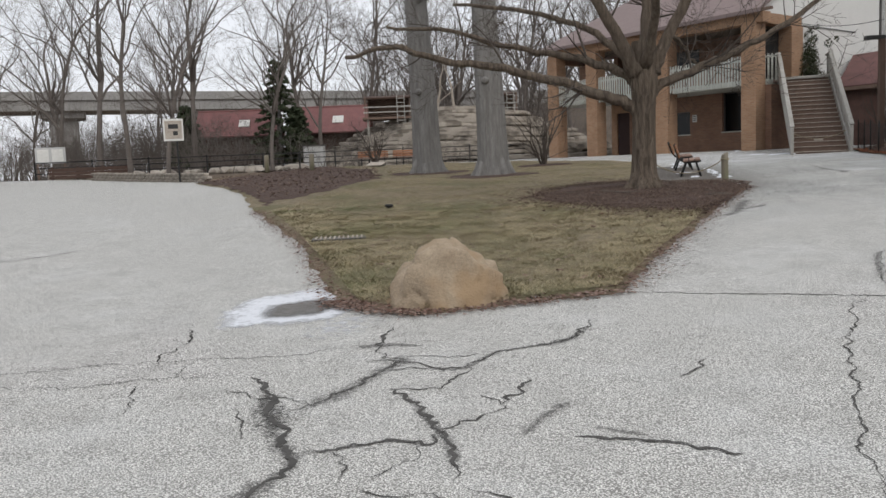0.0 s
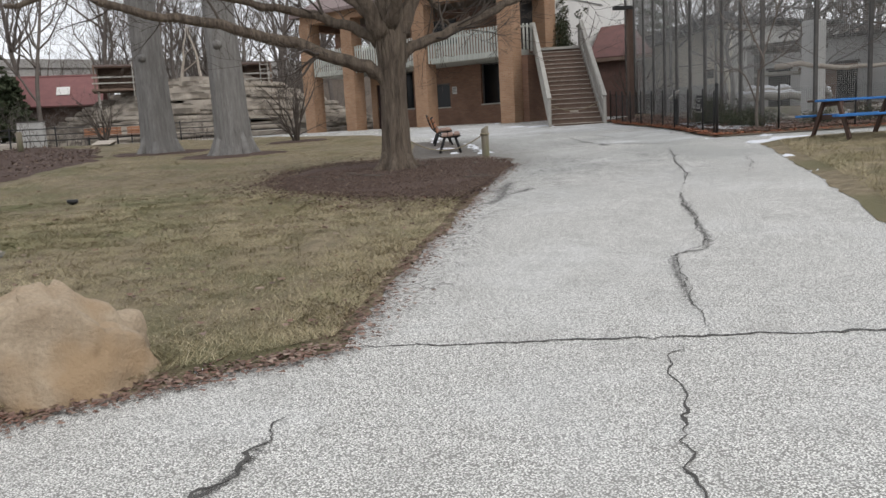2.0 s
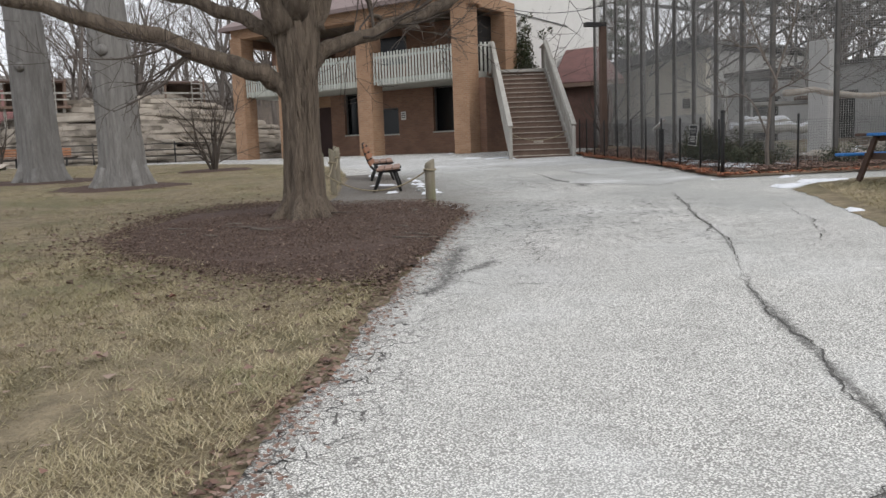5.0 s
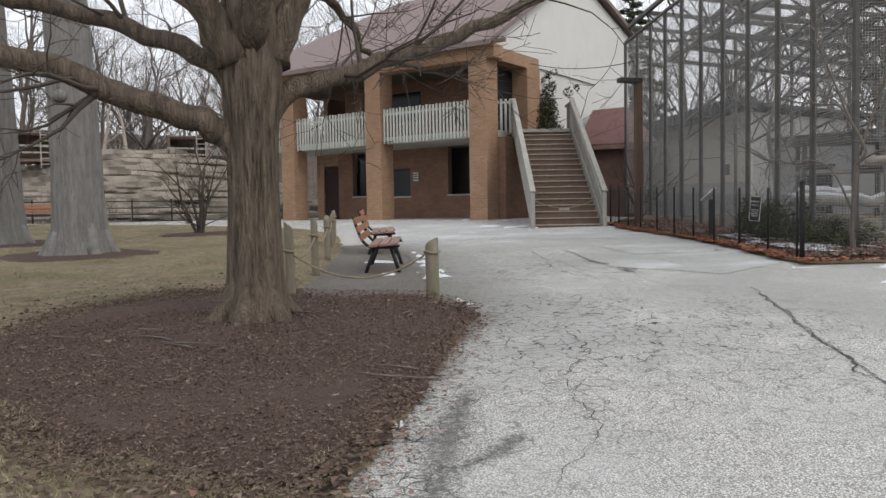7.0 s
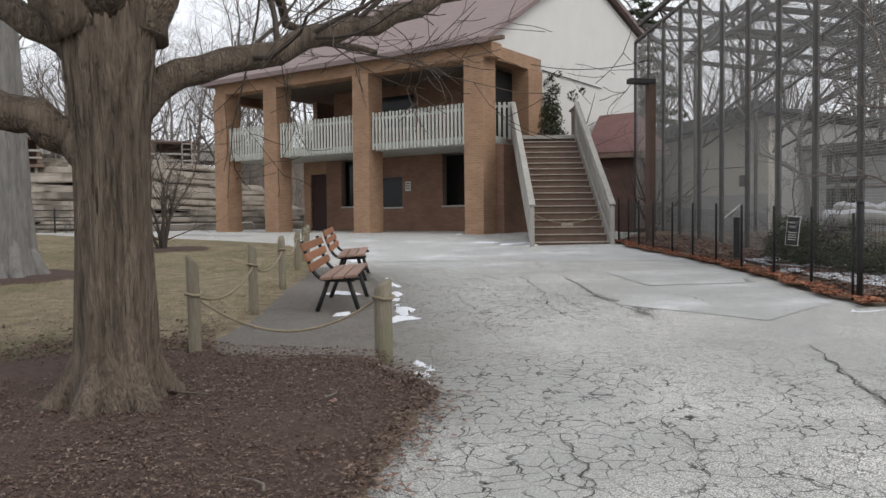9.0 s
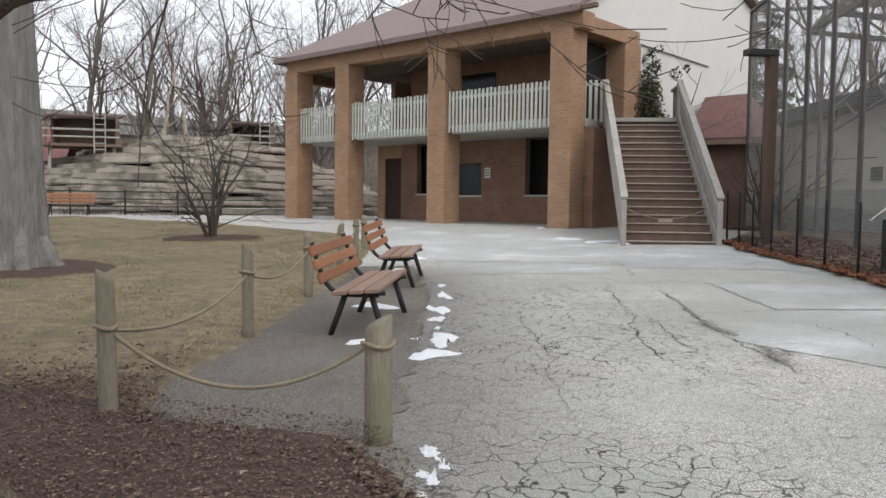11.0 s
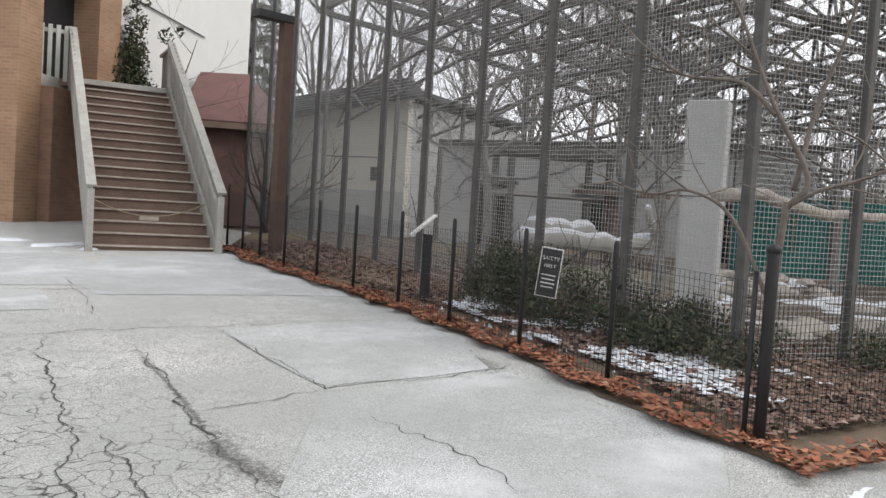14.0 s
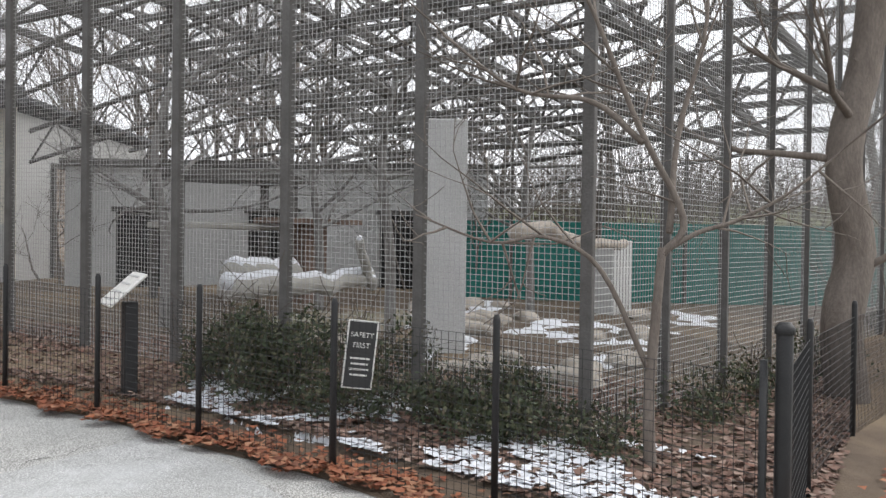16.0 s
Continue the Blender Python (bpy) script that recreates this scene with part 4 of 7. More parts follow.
def bare_tree(seed, h, fork=False):
    rng = random.Random(seed)
    T = thing("bare_tree", pose(0, 0, -50), "bare winter tree with fine grey twigs", "tree", "bare trees in the background")
    tb = Tubes()
    pts, q = [], Vector((0, 0, -0.3))
    d = Vector((rng.uniform(-0.08, 0.08), rng.uniform(-0.08, 0.08), 1))
    for i in range(9):
        pts.append(q.copy())
        q = q + d * (h * 0.075)
        d = (d + Vector((rng.gauss(0, 0.06), rng.gauss(0, 0.06), 0))).normalized()
    rad = [h * 0.013 * (1 - 0.06 * i) for i in range(9)]
    tb.add(pts, [q * 0.85 for q in rad], 8)
    tb.make("trunk", FARTWIG, T)
    cr = Tubes()
    for k in range(9):
        i = rng.randint(3, 8)
        a = rng.uniform(0, 6.28)
        sprout(cr, rng, pts[i], Vector((math.cos(a), math.sin(a), rng.uniform(0.9, 2.0))), h * rng.uniform(0.3, 0.5), rad[i] * 0.55, 0, -0.01, (5, 4, 3, 3), (5, 5, 5))
    sprout(cr, rng, pts[-1], Vector((0, 0, 1)), h * 0.45, rad[-1] * 0.8, 0, -0.01, (5, 4, 3, 3), (6, 5, 5))
    cr.make("crown", FARTWIG, T)
    return T


PROTO = [bare_tree(40 + k, 15 + 1.5 * (k % 3)) for k in range(5)]


def place_tree(k, x, y, s=1.0):
    o = PROTO[k % 5] if PROTO[k % 5].location.z < -10 else None
    m = pose(x, y, zg(x, y) - 0.15, 0, 0, (k * 77) % 360) @ Matrix.Scale(s, 4)
    if o is not None:
        o.matrix_basis = m
        return o
    c = copy_thing(PROTO[k % 5], m)
    c.matrix_basis = m
    return c


_r = random.Random(77)
SPOTS = [(-14.2, 37.5, 0.75), (-18, 42, 0.85), (-22, 47, 0.9), (-26, 50, 1.0), (-30, 44, 0.9), (-11.5, 46.5, 0.8), (-34, 55, 1.1), (-19, 55, 1.0), (-14, 58, 1.05), (-8, 66, 1.15), (-1, 70, 1.2), (5, 74, 1.2), (9, 72, 1.1), (-24, 64, 1.1), (-4, 62, 0.9), (2, 63, 0.85), (-10, 54, 0.8)]
for k, (x, y, s) in enumerate(SPOTS):
    place_tree(k, x, y, s)
for k in range(34):
    a = _r.uniform(-0.75, 0.75)
    dd = _r.uniform(72, 110)
    place_tree(k + 3, 6 + dd * math.sin(a), 8 + dd * math.cos(a), _r.uniform(0.9, 1.35))
for k in range(16):
    place_tree(k + 2, _r.uniform(27, 44), _r.uniform(33, 50), _r.uniform(0.6, 0.9))
for k in range(8):
    place_tree(k + 1, _r.uniform(34, 52), _r.uniform(12, 44), _r.uniform(0.8, 1.1))
# ---- boulder ----
def boulder():
    bm = bmesh.new()
    bmesh.ops.create_icosphere(bm, subdivisions=5, radius=1.0)
    # a wedge-shaped block: high left shoulder, long slope to the right, steep face below
    cuts = [((-0.8, -0.1, 0.5), 0.70), ((0.5, -0.12, 0.85), 0.60), ((0.1, -0.95, 0.28), 0.62), ((-0.45, -0.85, 0.25), 0.66), ((0.98, 0.0, 0.25), 0.74), ((0.6, -0.78, 0.2), 0.68), ((0.0, 0.9, 0.5), 0.6), ((-0.95, -0.3, -0.1), 0.9), ((-0.3, -0.1, 0.95), 0.68)]
    for v in bm.verts:
        p = v.co.copy()
        for nrm, d in cuts:
            nv = Vector(nrm).normalized()
            e = p.dot(nv) - d
            if e > 0:
                p -= nv * e * 0.94
        w = noise.noise(p * 1.7) * 0.11 + noise.noise(p * 4.0) * 0.06 + noise.noise(p * 11.0) * 0.022 + noise.noise(p * 24.0) * 0.009 - max(0.0, 0.16 - abs(noise.noise(p * 2.1 + Vector((4, 1, 2))))) * 0.5
        p += v.co.normalized() * w
        v.co = Vector((p.x * 0.73, p.y * 0.58, p.z * 0.80))
    for v in bm.verts:
        v.co.z = max(v.co.z, -0.2)
    ob = part("boulder", bm, BOULDER, None, "", True)
    ob.matrix_basis = pose(0.06, 8.0, zg(0.06, 8.0) + 0.07, 0, 0, 10)
    tagged(ob, "big tan sandstone boulder on the lawn's tip", "boulder")


boulder()


# ---- cracks, joint and puddle on the asphalt ----
def crack(name, pts, w, seed, wander=0.07, label="dark crack in the asphalt", up=0.007, material=None, fine=0.012):
    """A ragged dark strip along a line of places."""
    rng = random.Random(seed)
    P = [Vector((x, y, 0)) for x, y in pts]
    line = []
    for a, b in zip(P, P[1:]):
        n = max(2, int((b - a).length / 0.035))
        side = Vector((-(b - a).y, (b - a).x, 0)).normalized()
        off = 0
        for k in range(n):
            f = k / n
            off += rng.gauss(0, 0.011)
            off *= 0.9
            off2 = fine * noise.noise(Vector((k * 0.31, seed * 1.7, a.x * 5))) + 0.6 * fine * noise.noise(Vector((k * 0.83, seed, a.y * 3)))
            line.append(a.lerp(b, f) + side * (off + off2 + wander * noise.noise(Vector((a.x * 3 + f * 4, seed, k * 0.05)))))
    line.append(P[-1])
    v, f = [], []
    for i, p in enumerate(line):
        d = (line[min(i + 1, len(line) - 1)] - line[max(i - 1, 0)])
        s = Vector((-d.y, d.x, 0)).normalized() if d.length else Vector((1, 0, 0))
        ww = w * (0.35 + 0.9 * abs(noise.noise(Vector((p.x * 2.5, p.y * 2.5, seed)))) * 1.6) * rng.uniform(0.5, 1.3)
        ww *= min(1, 0.25 + 4 * min(i, len(line) - 1 - i) / len(line))
        for sg in (-1, 1):
            q = p + s * (sg * ww / 2)
            v.append((q.x, q.y, zg(q.x, q.y) + up))
        if i:
            f.append((2 * i - 2, 2 * i - 1, 2 * i + 1, 2 * i))
    ob = mesh_ob(name, v, f, material or CRACK)
    if ob.data.polygons[0].normal.z < 0:
        ob.data.flip_normals()
    return tagged(ob, label, "crack", "cracks in the asphalt", "structure")


def soft_mat(name, col, col2, rough, lo, hi, ns=9.0, amount=0.7):
    """A thin deposit that frays out where the mesh's own soft attribute and a noise run low."""
    m = mat(name, col, col2, rough, 6, 90, 0.15)
    N, L = m.node_tree.nodes, m.node_tree.links
    at, n, ma, mr = N.new("ShaderNodeAttribute"), N.new("ShaderNodeTexNoise"), N.new("ShaderNodeMath"), N.new("ShaderNodeMapRange")
    at.attribute_name = "soft"
    n.inputs["Scale"].default_value, n.inputs["Detail"].default_value, n.inputs["Roughness"].default_value = ns, 9, 0.75
    tc = N.new("ShaderNodeTexCoord")
    L.new(tc.outputs["Object"], n.inputs["Vector"])
    ma.operation = "MULTIPLY_ADD"
    st = N.new("ShaderNodeMapRange")
    st.inputs[1].default_value, st.inputs[2].default_value = 0.33, 0.67
    L.new(n.outputs[0], st.inputs[0])
    L.new(st.outputs[0], ma.inputs[0])
    ma.inputs[1].default_value = amount
    L.new(at.outputs["Fac"], ma.inputs[2])
    mr.inputs[1].default_value, mr.inputs[2].default_value = lo, hi
    L.new(ma.outputs[0], mr.inputs[0])
    L.new(mr.outputs[0], N["Principled BSDF"].inputs["Alpha"])
    return m


DAMP = soft_mat("damp_deposit", (0.13, 0.125, 0.118), (0.20, 0.195, 0.185), 0.8, 0.95, 2.0, 26.0, 1.15)
ICE = soft_mat("ice_rim", (0.80, 0.82, 0.86), (0.70, 0.72, 0.76), 0.5, 0.5, 1.3, 9.0, 0.8)
SILT = soft_mat("muddy_water", (0.115, 0.10, 0.085), (0.085, 0.075, 0.062), 0.3, 0.4, 1.2, 5.0, 0.6)


def soft_strip(pts, w, label, up=0.0045, name="damp_streak", material=None):
    """A smooth strip along a line, densest along its middle."""
    c = curve([(x, y, 0) for x, y in pts], 10)
    v, f, a = [], [], []
    for i, p in enumerate(c):
        d = c[min(i + 1, len(c) - 1)] - c[max(i - 1, 0)]
        n = Vector((-d.y, d.x, 0)).normalized()
        ww = w * (0.65 + 0.7 * abs(noise.noise(Vector((p.x * 1.7, p.y * 1.7, 3)))) * 2)
        end = min(1.0, 6.0 * min(i, len(c) - 1 - i) / len(c))
        for k in range(7):
            q = p + n * (ww * (k - 3) / 3)
            v.append((q.x, q.y, zg(q.x, q.y) + up))
            a.append((1 - abs(k - 3) / 3) * end)
        if i:
            for k in range(6):
                b = 7 * (i - 1) + k
                f.append((b, b + 1, b + 8, b + 7))
    ob = mesh_ob(name, v, f, material or DAMP)
    if ob.data.polygons[0].normal.z < 0:
        ob.data.flip_normals()
    ob.data.attributes.new("soft", "FLOAT", "POINT").data.foreach_set("value", a)
    return tagged(ob, label, "stain", "damp streaks", "structure")


def soft_disc(name, cx, cy, rx, ry, skew, rise, profile, material, label, category):
    """A round film on the ground whose thickness follows profile, from its middle to its rim."""
    v, f, a = [], [], []
    for i in range(13):
        r = i / 12
        for k in range(40):
            t = 2 * math.pi * k / 40
            w = 1 + 0.10 * math.sin(2 * t + 1) + 0.06 * math.sin(5 * t) + 0.04 * math.sin(9 * t + 2)
            x, y = cx + rx * r * w * math.cos(t) + skew * r * math.sin(t), cy + ry * r * w * math.sin(t)
            v.append((x, y, zg(x, y) + rise))
            a.append(float(np.interp(r, *profile)))
            if i:
                b, c = (i - 1) * 40 + k, (i - 1) * 40 + (k + 1) % 40
                f.append((b, b + 40, c + 40, c))
    ob = mesh_ob(name, v, f, material)
    if sum(q.normal.z for q in ob.data.polygons) < 0:
        ob.data.flip_normals()
    ob.data.attributes.new("soft", "FLOAT", "POINT").data.foreach_set("value", a)
    return tagged(ob, label, category, kind="structure")


MAIN = [(-1.34, 5.59), (-1.16, 5.29), (-0.99, 4.7), (-0.8, 4.22), (-0.67, 3.98), (-0.73, 3.77), (-0.8, 3.6), (-0.95, 3.2), (-1.2, 2.7)]
DIAG = [(-0.93, 4.75), (-0.74, 4.95), (-0.57, 5.23), (-0.39, 5.68), (-0.27, 5.89), (-0.59, 5.93)]
SIDE = [(-0.7, 4.1), (-0.52, 4.13), (-0.35, 4.19), (-0.17, 4.26), (0.02, 4.17), (0.07, 4.42)]
LONG = [(-0.27, 5.89), (0.02, 5.63), (0.22, 5.67), (0.44, 6.03), (0.75, 6.18), (1.03, 6.34), (1.33, 6.98)]
FORK = [(-0.3, 5.2), (-0.11, 4.89), (-0.02, 4.57), (0.07, 4.37), (0.15, 4.07), (0.17, 3.71)]
FIELD = [
    (MAIN, 0.05), (DIAG, 0.018), (SIDE, 0.03), (LONG, 0.03), (FORK, 0.04), ([(-0.3, 5.2), (-0.11, 5.18), (0.04, 5.17), (0.22, 5.67)], 0.025), ([(0.07, 4.37), (0.26, 4.54), (0.33, 4.63)], 0.025), ([(0.45, 4.77), (0.56, 5.09), (0.65, 5.33)], 0.022),
    ([(-4.4, 5.5), (-3.35, 5.84), (-2.97, 5.96), (-2.28, 6.12), (-1.7, 6.13), (-1.07, 6.15), (-0.84, 6.38)], 0.015), ([(-4.2, 5.3), (-3.13, 5.47), (-2.61, 5.42), (-2.15, 5.59), (-1.82, 5.59), (-1.31, 5.56)], 0.011), ([(-0.44, 7.01), (-0.52, 6.43), (-0.45, 5.99), (-0.27, 5.89)], 0.028), ([(-2.45, 7.41), (-2.2, 6.63), (-2.27, 6.2), (-2.16, 5.87)], 0.014), ([(-1.98, 5.93), (-1.89, 5.63)], 0.014), ([(-2.13, 5.44), (-2.0, 5.06), (-1.93, 4.78)], 0.011),
    ([(-1.45, 5.3), (-1.2, 5.1), (-0.8, 4.95)], 0.018), ([(-1.25, 4.9), (-1.1, 4.6), (-1.05, 4.3)], 0.012), ([(-0.52, 4.13), (-0.42, 3.95), (-0.4, 3.75)], 0.01), ([(-0.25, 3.75), (-0.05, 3.95), (0.02, 4.17)], 0.012), ([(-0.45, 5.6), (-0.2, 5.7), (0.02, 5.63)], 0.018), ([(0.3, 5.0), (0.45, 4.77), (0.3, 4.6)], 0.01), ([(-0.3, 3.6), (0.1, 3.5), (0.3, 3.3)], 0.014), ([(0.2, 3.62), (0.6, 3.45), (0.9, 3.2)], 0.012), ([(-0.84, 6.38), (-0.4, 6.45), (0.1, 6.5)], 0.01), ([(-0.45, 5.99), (0.0, 5.98), (0.35, 5.95)], 0.016),
]
CR = [
    ([(3.75, 7.35), (3.59, 7.05), (3.2, 6.2), (2.99, 5.81), (2.64, 4.95), (2.15, 3.93), (1.9, 3.2)], 0.04), ([(-7.5, 11.6), (-6.7, 12.1), (-6.1, 12.9)], 0.05), ([(-3.6, 11.3), (-3.3, 12.0)], 0.03),
    ([(-4.7, 14.8), (-3.8, 15.3), (-3.2, 15.2)], 0.06), ([(4.6, 6.3), (5.2, 5.9), (5.4, 5.2), (5.6, 4.6)], 0.04), ([(1.6, 5.2), (1.9, 5.6)], 0.03), ([(0.8, 4.2), (1.3, 4.1), (1.6, 3.9)], 0.06),
    ([(0.95, 8.32), (1.7, 8.03), (2.4, 7.75), (3.6, 7.3), (5.1, 6.8), (6.4, 6.35)], 0.035), ([(3.95, 7.2), (4.4, 8.3), (4.85, 9.2), (5.3, 9.4), (5.9, 10.6), (6.5, 11.9), (7.0, 12.75)], 0.12), ([(7.0, 12.75), (7.9, 14.2), (8.6, 15.7), (9.2, 16.8), (10, 18.4)], 0.05),
    ([(10.35, 24.8), (10.0, 23.2), (9.75, 22.3), (9.6, 21.4), (9.5, 20.5), (9.45, 19.6)], 0.07), ([(7.7, 25.9), (9.56, 25.5), (10.95, 25.33), (12.6, 24.97), (13.5, 24.75)], 0.03), ([(7.6, 28.9), (9, 28.3), (10.6, 27.9), (12, 27.5)], 0.03),
    ([(11.3, 25.1), (10.93, 22.88), (12.33, 22.7), (13.0, 22.75)], 0.03), ([(9.8, 25.3), (9.37, 23.6), (9.2, 22.78), (8.87, 22.13), (8.6, 20.6)], 0.04), ([(9.31, 22.7), (9.18, 21.9), (9.0, 20.8)], 0.04), ([(7.4, 19.4), (7.8, 21.5), (8.0, 23.4)], 0.02),
    ([(6.7, 15.1), (7.2, 15.8), (7.6, 17.0)], 0.025), ([(8.2, 13.2), (8.9, 13.9), (9.6, 15.0), (10.5, 16.6)], 0.03), ([(5.2, 13.4), (5.8, 14.1), (6.0, 15.2), (6.6, 16.0), (6.9, 17.2)], 0.025), ([(7.3, 30.8), (9, 31.2), (11, 30.6), (12.3, 30.9)], 0.03), ([(10.77, 22.2), (10.81, 21.78), (10.79, 21.34), (10.68, 20.8)], 0.03),
    ([(4.6, 13.6), (5.0, 13.1), (5.5, 12.9)], 0.02), ([(9.88, 22.87), (10.36, 22.81), (10.93, 22.88)], 0.03), ([(11.2, 28.8), (10.9, 27.4), (10.57, 26.1)], 0.03),
]
for k, (pts, w) in enumerate(FIELD):
    crack("crack", pts, w * 1.3, 60 + k, 0.05, fine=0.03)
for pts, w in ((MAIN, 0.13), (DIAG, 0.17), (SIDE, 0.06), (LONG, 0.06), (FORK, 0.08), ([(-0.75, 6.3), (-0.45, 6.38), (-0.1, 6.3)], 0.12), ([(0.51, 4.2), (0.66, 4.54), (0.89, 4.88)], 0.08), ([(0.89, 4.38), (1.06, 4.27), (1.23, 4.16)], 0.05), ([(-1.15, 5.2), (-1.0, 4.8), (-0.85, 4.4)], 0.16), ([(0.7, 6.15), (1.0, 6.3), (1.25, 6.75)], 0.1)):
    soft_strip(pts, w, "grey damp stain along a crack")
for k, (pts, w) in enumerate(CR):
    crack("crack", pts, w * (0.5 if k == 0 else 1.3 if k == 7 else 0.16 if k == 8 else 0.25 if k == 10 else 0.75 if k < 7 else 0.5), 107 + k, 0.012 if k == 7 else 0.035 if k < 10 else 0.07)
soft_strip(CR[8][0], 0.075, "dark damp line along an old joint")
soft_strip(CR[9][0], 0.035, "dark damp line along an old joint")
soft_strip(CR[10][0][:3], 0.06, "dark damp line along an old joint")
for pts, w in (([(9.9, 22.7), (9.72, 22.12), (9.72, 21.62), (9.74, 21.2), (9.55, 20.6), (9.45, 20.2)], 0.2), ([(9.75, 21.6), (9.85, 21.1), (9.7, 20.6)], 0.16), ([(10.6, 29.6), (11.3, 29.2), (12.1, 29.3)], 0.3), ([(11.3, 25.0), (11.1, 24.0), (10.95, 22.95)], 0.05), ([(12.4, 22.5), (12.7, 23.4), (13.1, 24.6)], 0.35), ([(4.75, 13.7), (5.1, 13.9), (5.4, 14.2)], 0.15), ([(4.2, 13.0), (4.6, 13.4), (5.0, 14.4), (5.5, 15.4)], 0.22), ([(11.6, 20.9), (12.0, 21.3), (12.3, 21.9)], 0.3)):
    soft_strip(pts, w, "damp crumbled asphalt")
soft_disc("puddle_ice", -1.5, 8.12, 0.74, 1.1, 0.16, 0.008, ([0, 0.5, 0.65, 0.8, 1.0], [0.8, 1.0, 1.0, 0.75, 0.0]), ICE, "white rim of ice round a small puddle", "ice")
soft_disc("puddle", -1.47, 7.95, 0.42, 0.56, 0.1, 0.012, ([0, 0.6, 1.0], [1.0, 0.8, 0.0]), SILT, "shallow muddy puddle with an icy rim", "puddle")
soft_disc("frost_film", -0.95, 7.15, 0.35, 0.7, 0.1, 0.005, ([0, 0.4, 1.0], [0.35, 0.25, 0.0]), ICE, "thin frost on the asphalt by the puddle", "ice")


# ---- snow remnants ----
def snow(cx, cy, rx, ry, seed, up=0.03):
    rg = random.Random(seed)
    pl = []
    ph = [rg.uniform(0, 6.28) for _ in range(3)]
    for a in np.linspace(0, 2 * math.pi, 45)[:-1]:
        r = 0.75 + 0.24 * math.sin(2 * a + ph[0]) + 0.18 * math.sin(3 * a + ph[1]) + 0.1 * math.sin(5 * a + ph[2]) + 0.05 * math.sin(9 * a + ph[0]) + rg.uniform(-0.05, 0.05)
        pl.append((cx + rx * r * math.cos(a), cy + ry * r * math.sin(a)))
    tagged(drape("snow_patch", pl, up, SNOW, 0.05, max(0.08, min(rx, ry) * 0.4), 0.014, edge=0.004, hump=0.012, seed=seed), "thin patch of old melting snow", "snow", "snow patches", "structure")


_r = random.Random(9)
for k, (x, y, a, b) in enumerate([(6.95, 21.85, 0.15, 0.36), (6.76, 21.2, 0.24, 0.17), (6.98, 22.4, 0.06, 0.1), (7.05, 22.9, 0.10, 0.2), (7.15, 23.5, 0.12, 0.35), (7.4, 24.6, 0.08, 0.35), (7.5, 25.6, 0.07, 0.2), (6.45, 23.9, 0.3, 0.3), (6.42, 18.85, 0.05, 0.16), (6.36, 18.5, 0.06, 0.12), (6.46, 18.62, 0.04, 0.07), (6.3, 18.25, 0.05, 0.08), (6.1, 21.8, 0.25, 0.1), (12.2, 32.2, 0.5, 0.22), (11.7, 33.0, 0.35, 0.3), (12.6, 31.6, 0.3, 0.15), (11.9, 36.2, 0.25, 0.12), (7.1, 27.5, 0.25, 0.25), (6.7, 21.9, 0.06, 0.06), (7.6, 29.5, 0.3, 0.4), (12.2, 22.55, 0.2, 0.05), (12.0, 19.75, 0.28, 0.07), (13.0, 19.3, 0.35, 0.08), (4.72, 14.45, 0.05, 0.04), (11.9, 17.9, 0.5, 0.3), (12.9, 18.2, 0.7, 0.25), (13.8, 17.3, 0.8, 0.5), (15, 17.0, 0.9, 0.4), (10.3, 14.9, 0.15, 0.2), (9.2, 12.8, 0.08, 0.12), (0.85, 7.9, 0.06, 0.05)]):
    snow(x, y, a, b, 200 + k)
for k in range(48):
    f = _r.uniform(0, 1)
    y = 20.9 + f * 4.4
    x = 12.62 + 0.3 * (y - 20.4) + _r.uniform(0.12, 1.0)
    snow(x, y, _r.uniform(0.05, 0.16), _r.uniform(0.06, 0.18), 1240 + k, 0.075)
for k in range(24):
    snow(_r.uniform(16.5, 24), _r.uniform(20.6, 25.0), _r.uniform(0.5, 1.3), _r.uniform(0.3, 0.8), 280 + k, 0.1)


# ---- benches ----
def bench():
    """Slatted bench, x along its length, y to its front."""
    B = thing("park_bench", pose(0, 0, -60), "slatted wooden park bench on black iron legs", "bench", "benches by the path")
    for k in range(3):
        part("back_slat", bbox((0, -0.30 - 0.045 * k, 0.56 + 0.125 * k), (1.76, 0.035, 0.098), Matrix.Rotation(radians(20), 4, "X"), 0.008), BENCHWOOD, B, "reddish brown back slat")
    for k in range(3):
        part("seat_slat", bbox((0, -0.12 + 0.155 * k, 0.43 + 0.012 * k), (1.76, 0.135, 0.04), Matrix.Rotation(radians(4), 4, "X"), 0.008), SEATWOOD, B, "greyish brown seat slat")
    for s in (-0.67, 0.67):
        tb = Tubes()
        tb.add(curve([(s, -0.43, 0.88), (s, -0.36, 0.66), (s, -0.29, 0.50), (s, -0.17, 0.405), (s, 0.05, 0.40), (s, 0.28, 0.415)], 4), [0.024] * 21, 8)
        fr = tb.make("side_frame", IRON, B)
        for y0, y1 in ((-0.10, -0.25), (0.14, 0.27)):
            t2 = Tubes()
            t2.add([Vector((s, y0, 0.41)), Vector((s, (y0 + y1) / 2, 0.2)), Vector((s, y1, 0.0))], [0.03, 0.03, 0.028], 8)
            t2.make("leg", IRON, fr)
        part("gusset", bbox((s, 0.05, 0.385), (0.05, 0.34, 0.03)), IRON, fr)
    return B


BN = bench()
BN.matrix_basis = pose(6.33, 22.8, zg(6.33, 22.8), 0, 1.6, -104.5)
copy_thing(BN, pose(6.97, 26.16, zg(6.97, 26.16), 0, 1.8, -102))

# ---- rope posts ----
POSTS = [(6.15, 19.08), (4.55, 19.62), (5.15, 22.25), (5.68, 24.8), (6.15, 27.6), (6.5, 29.8), (6.75, 31.6)]


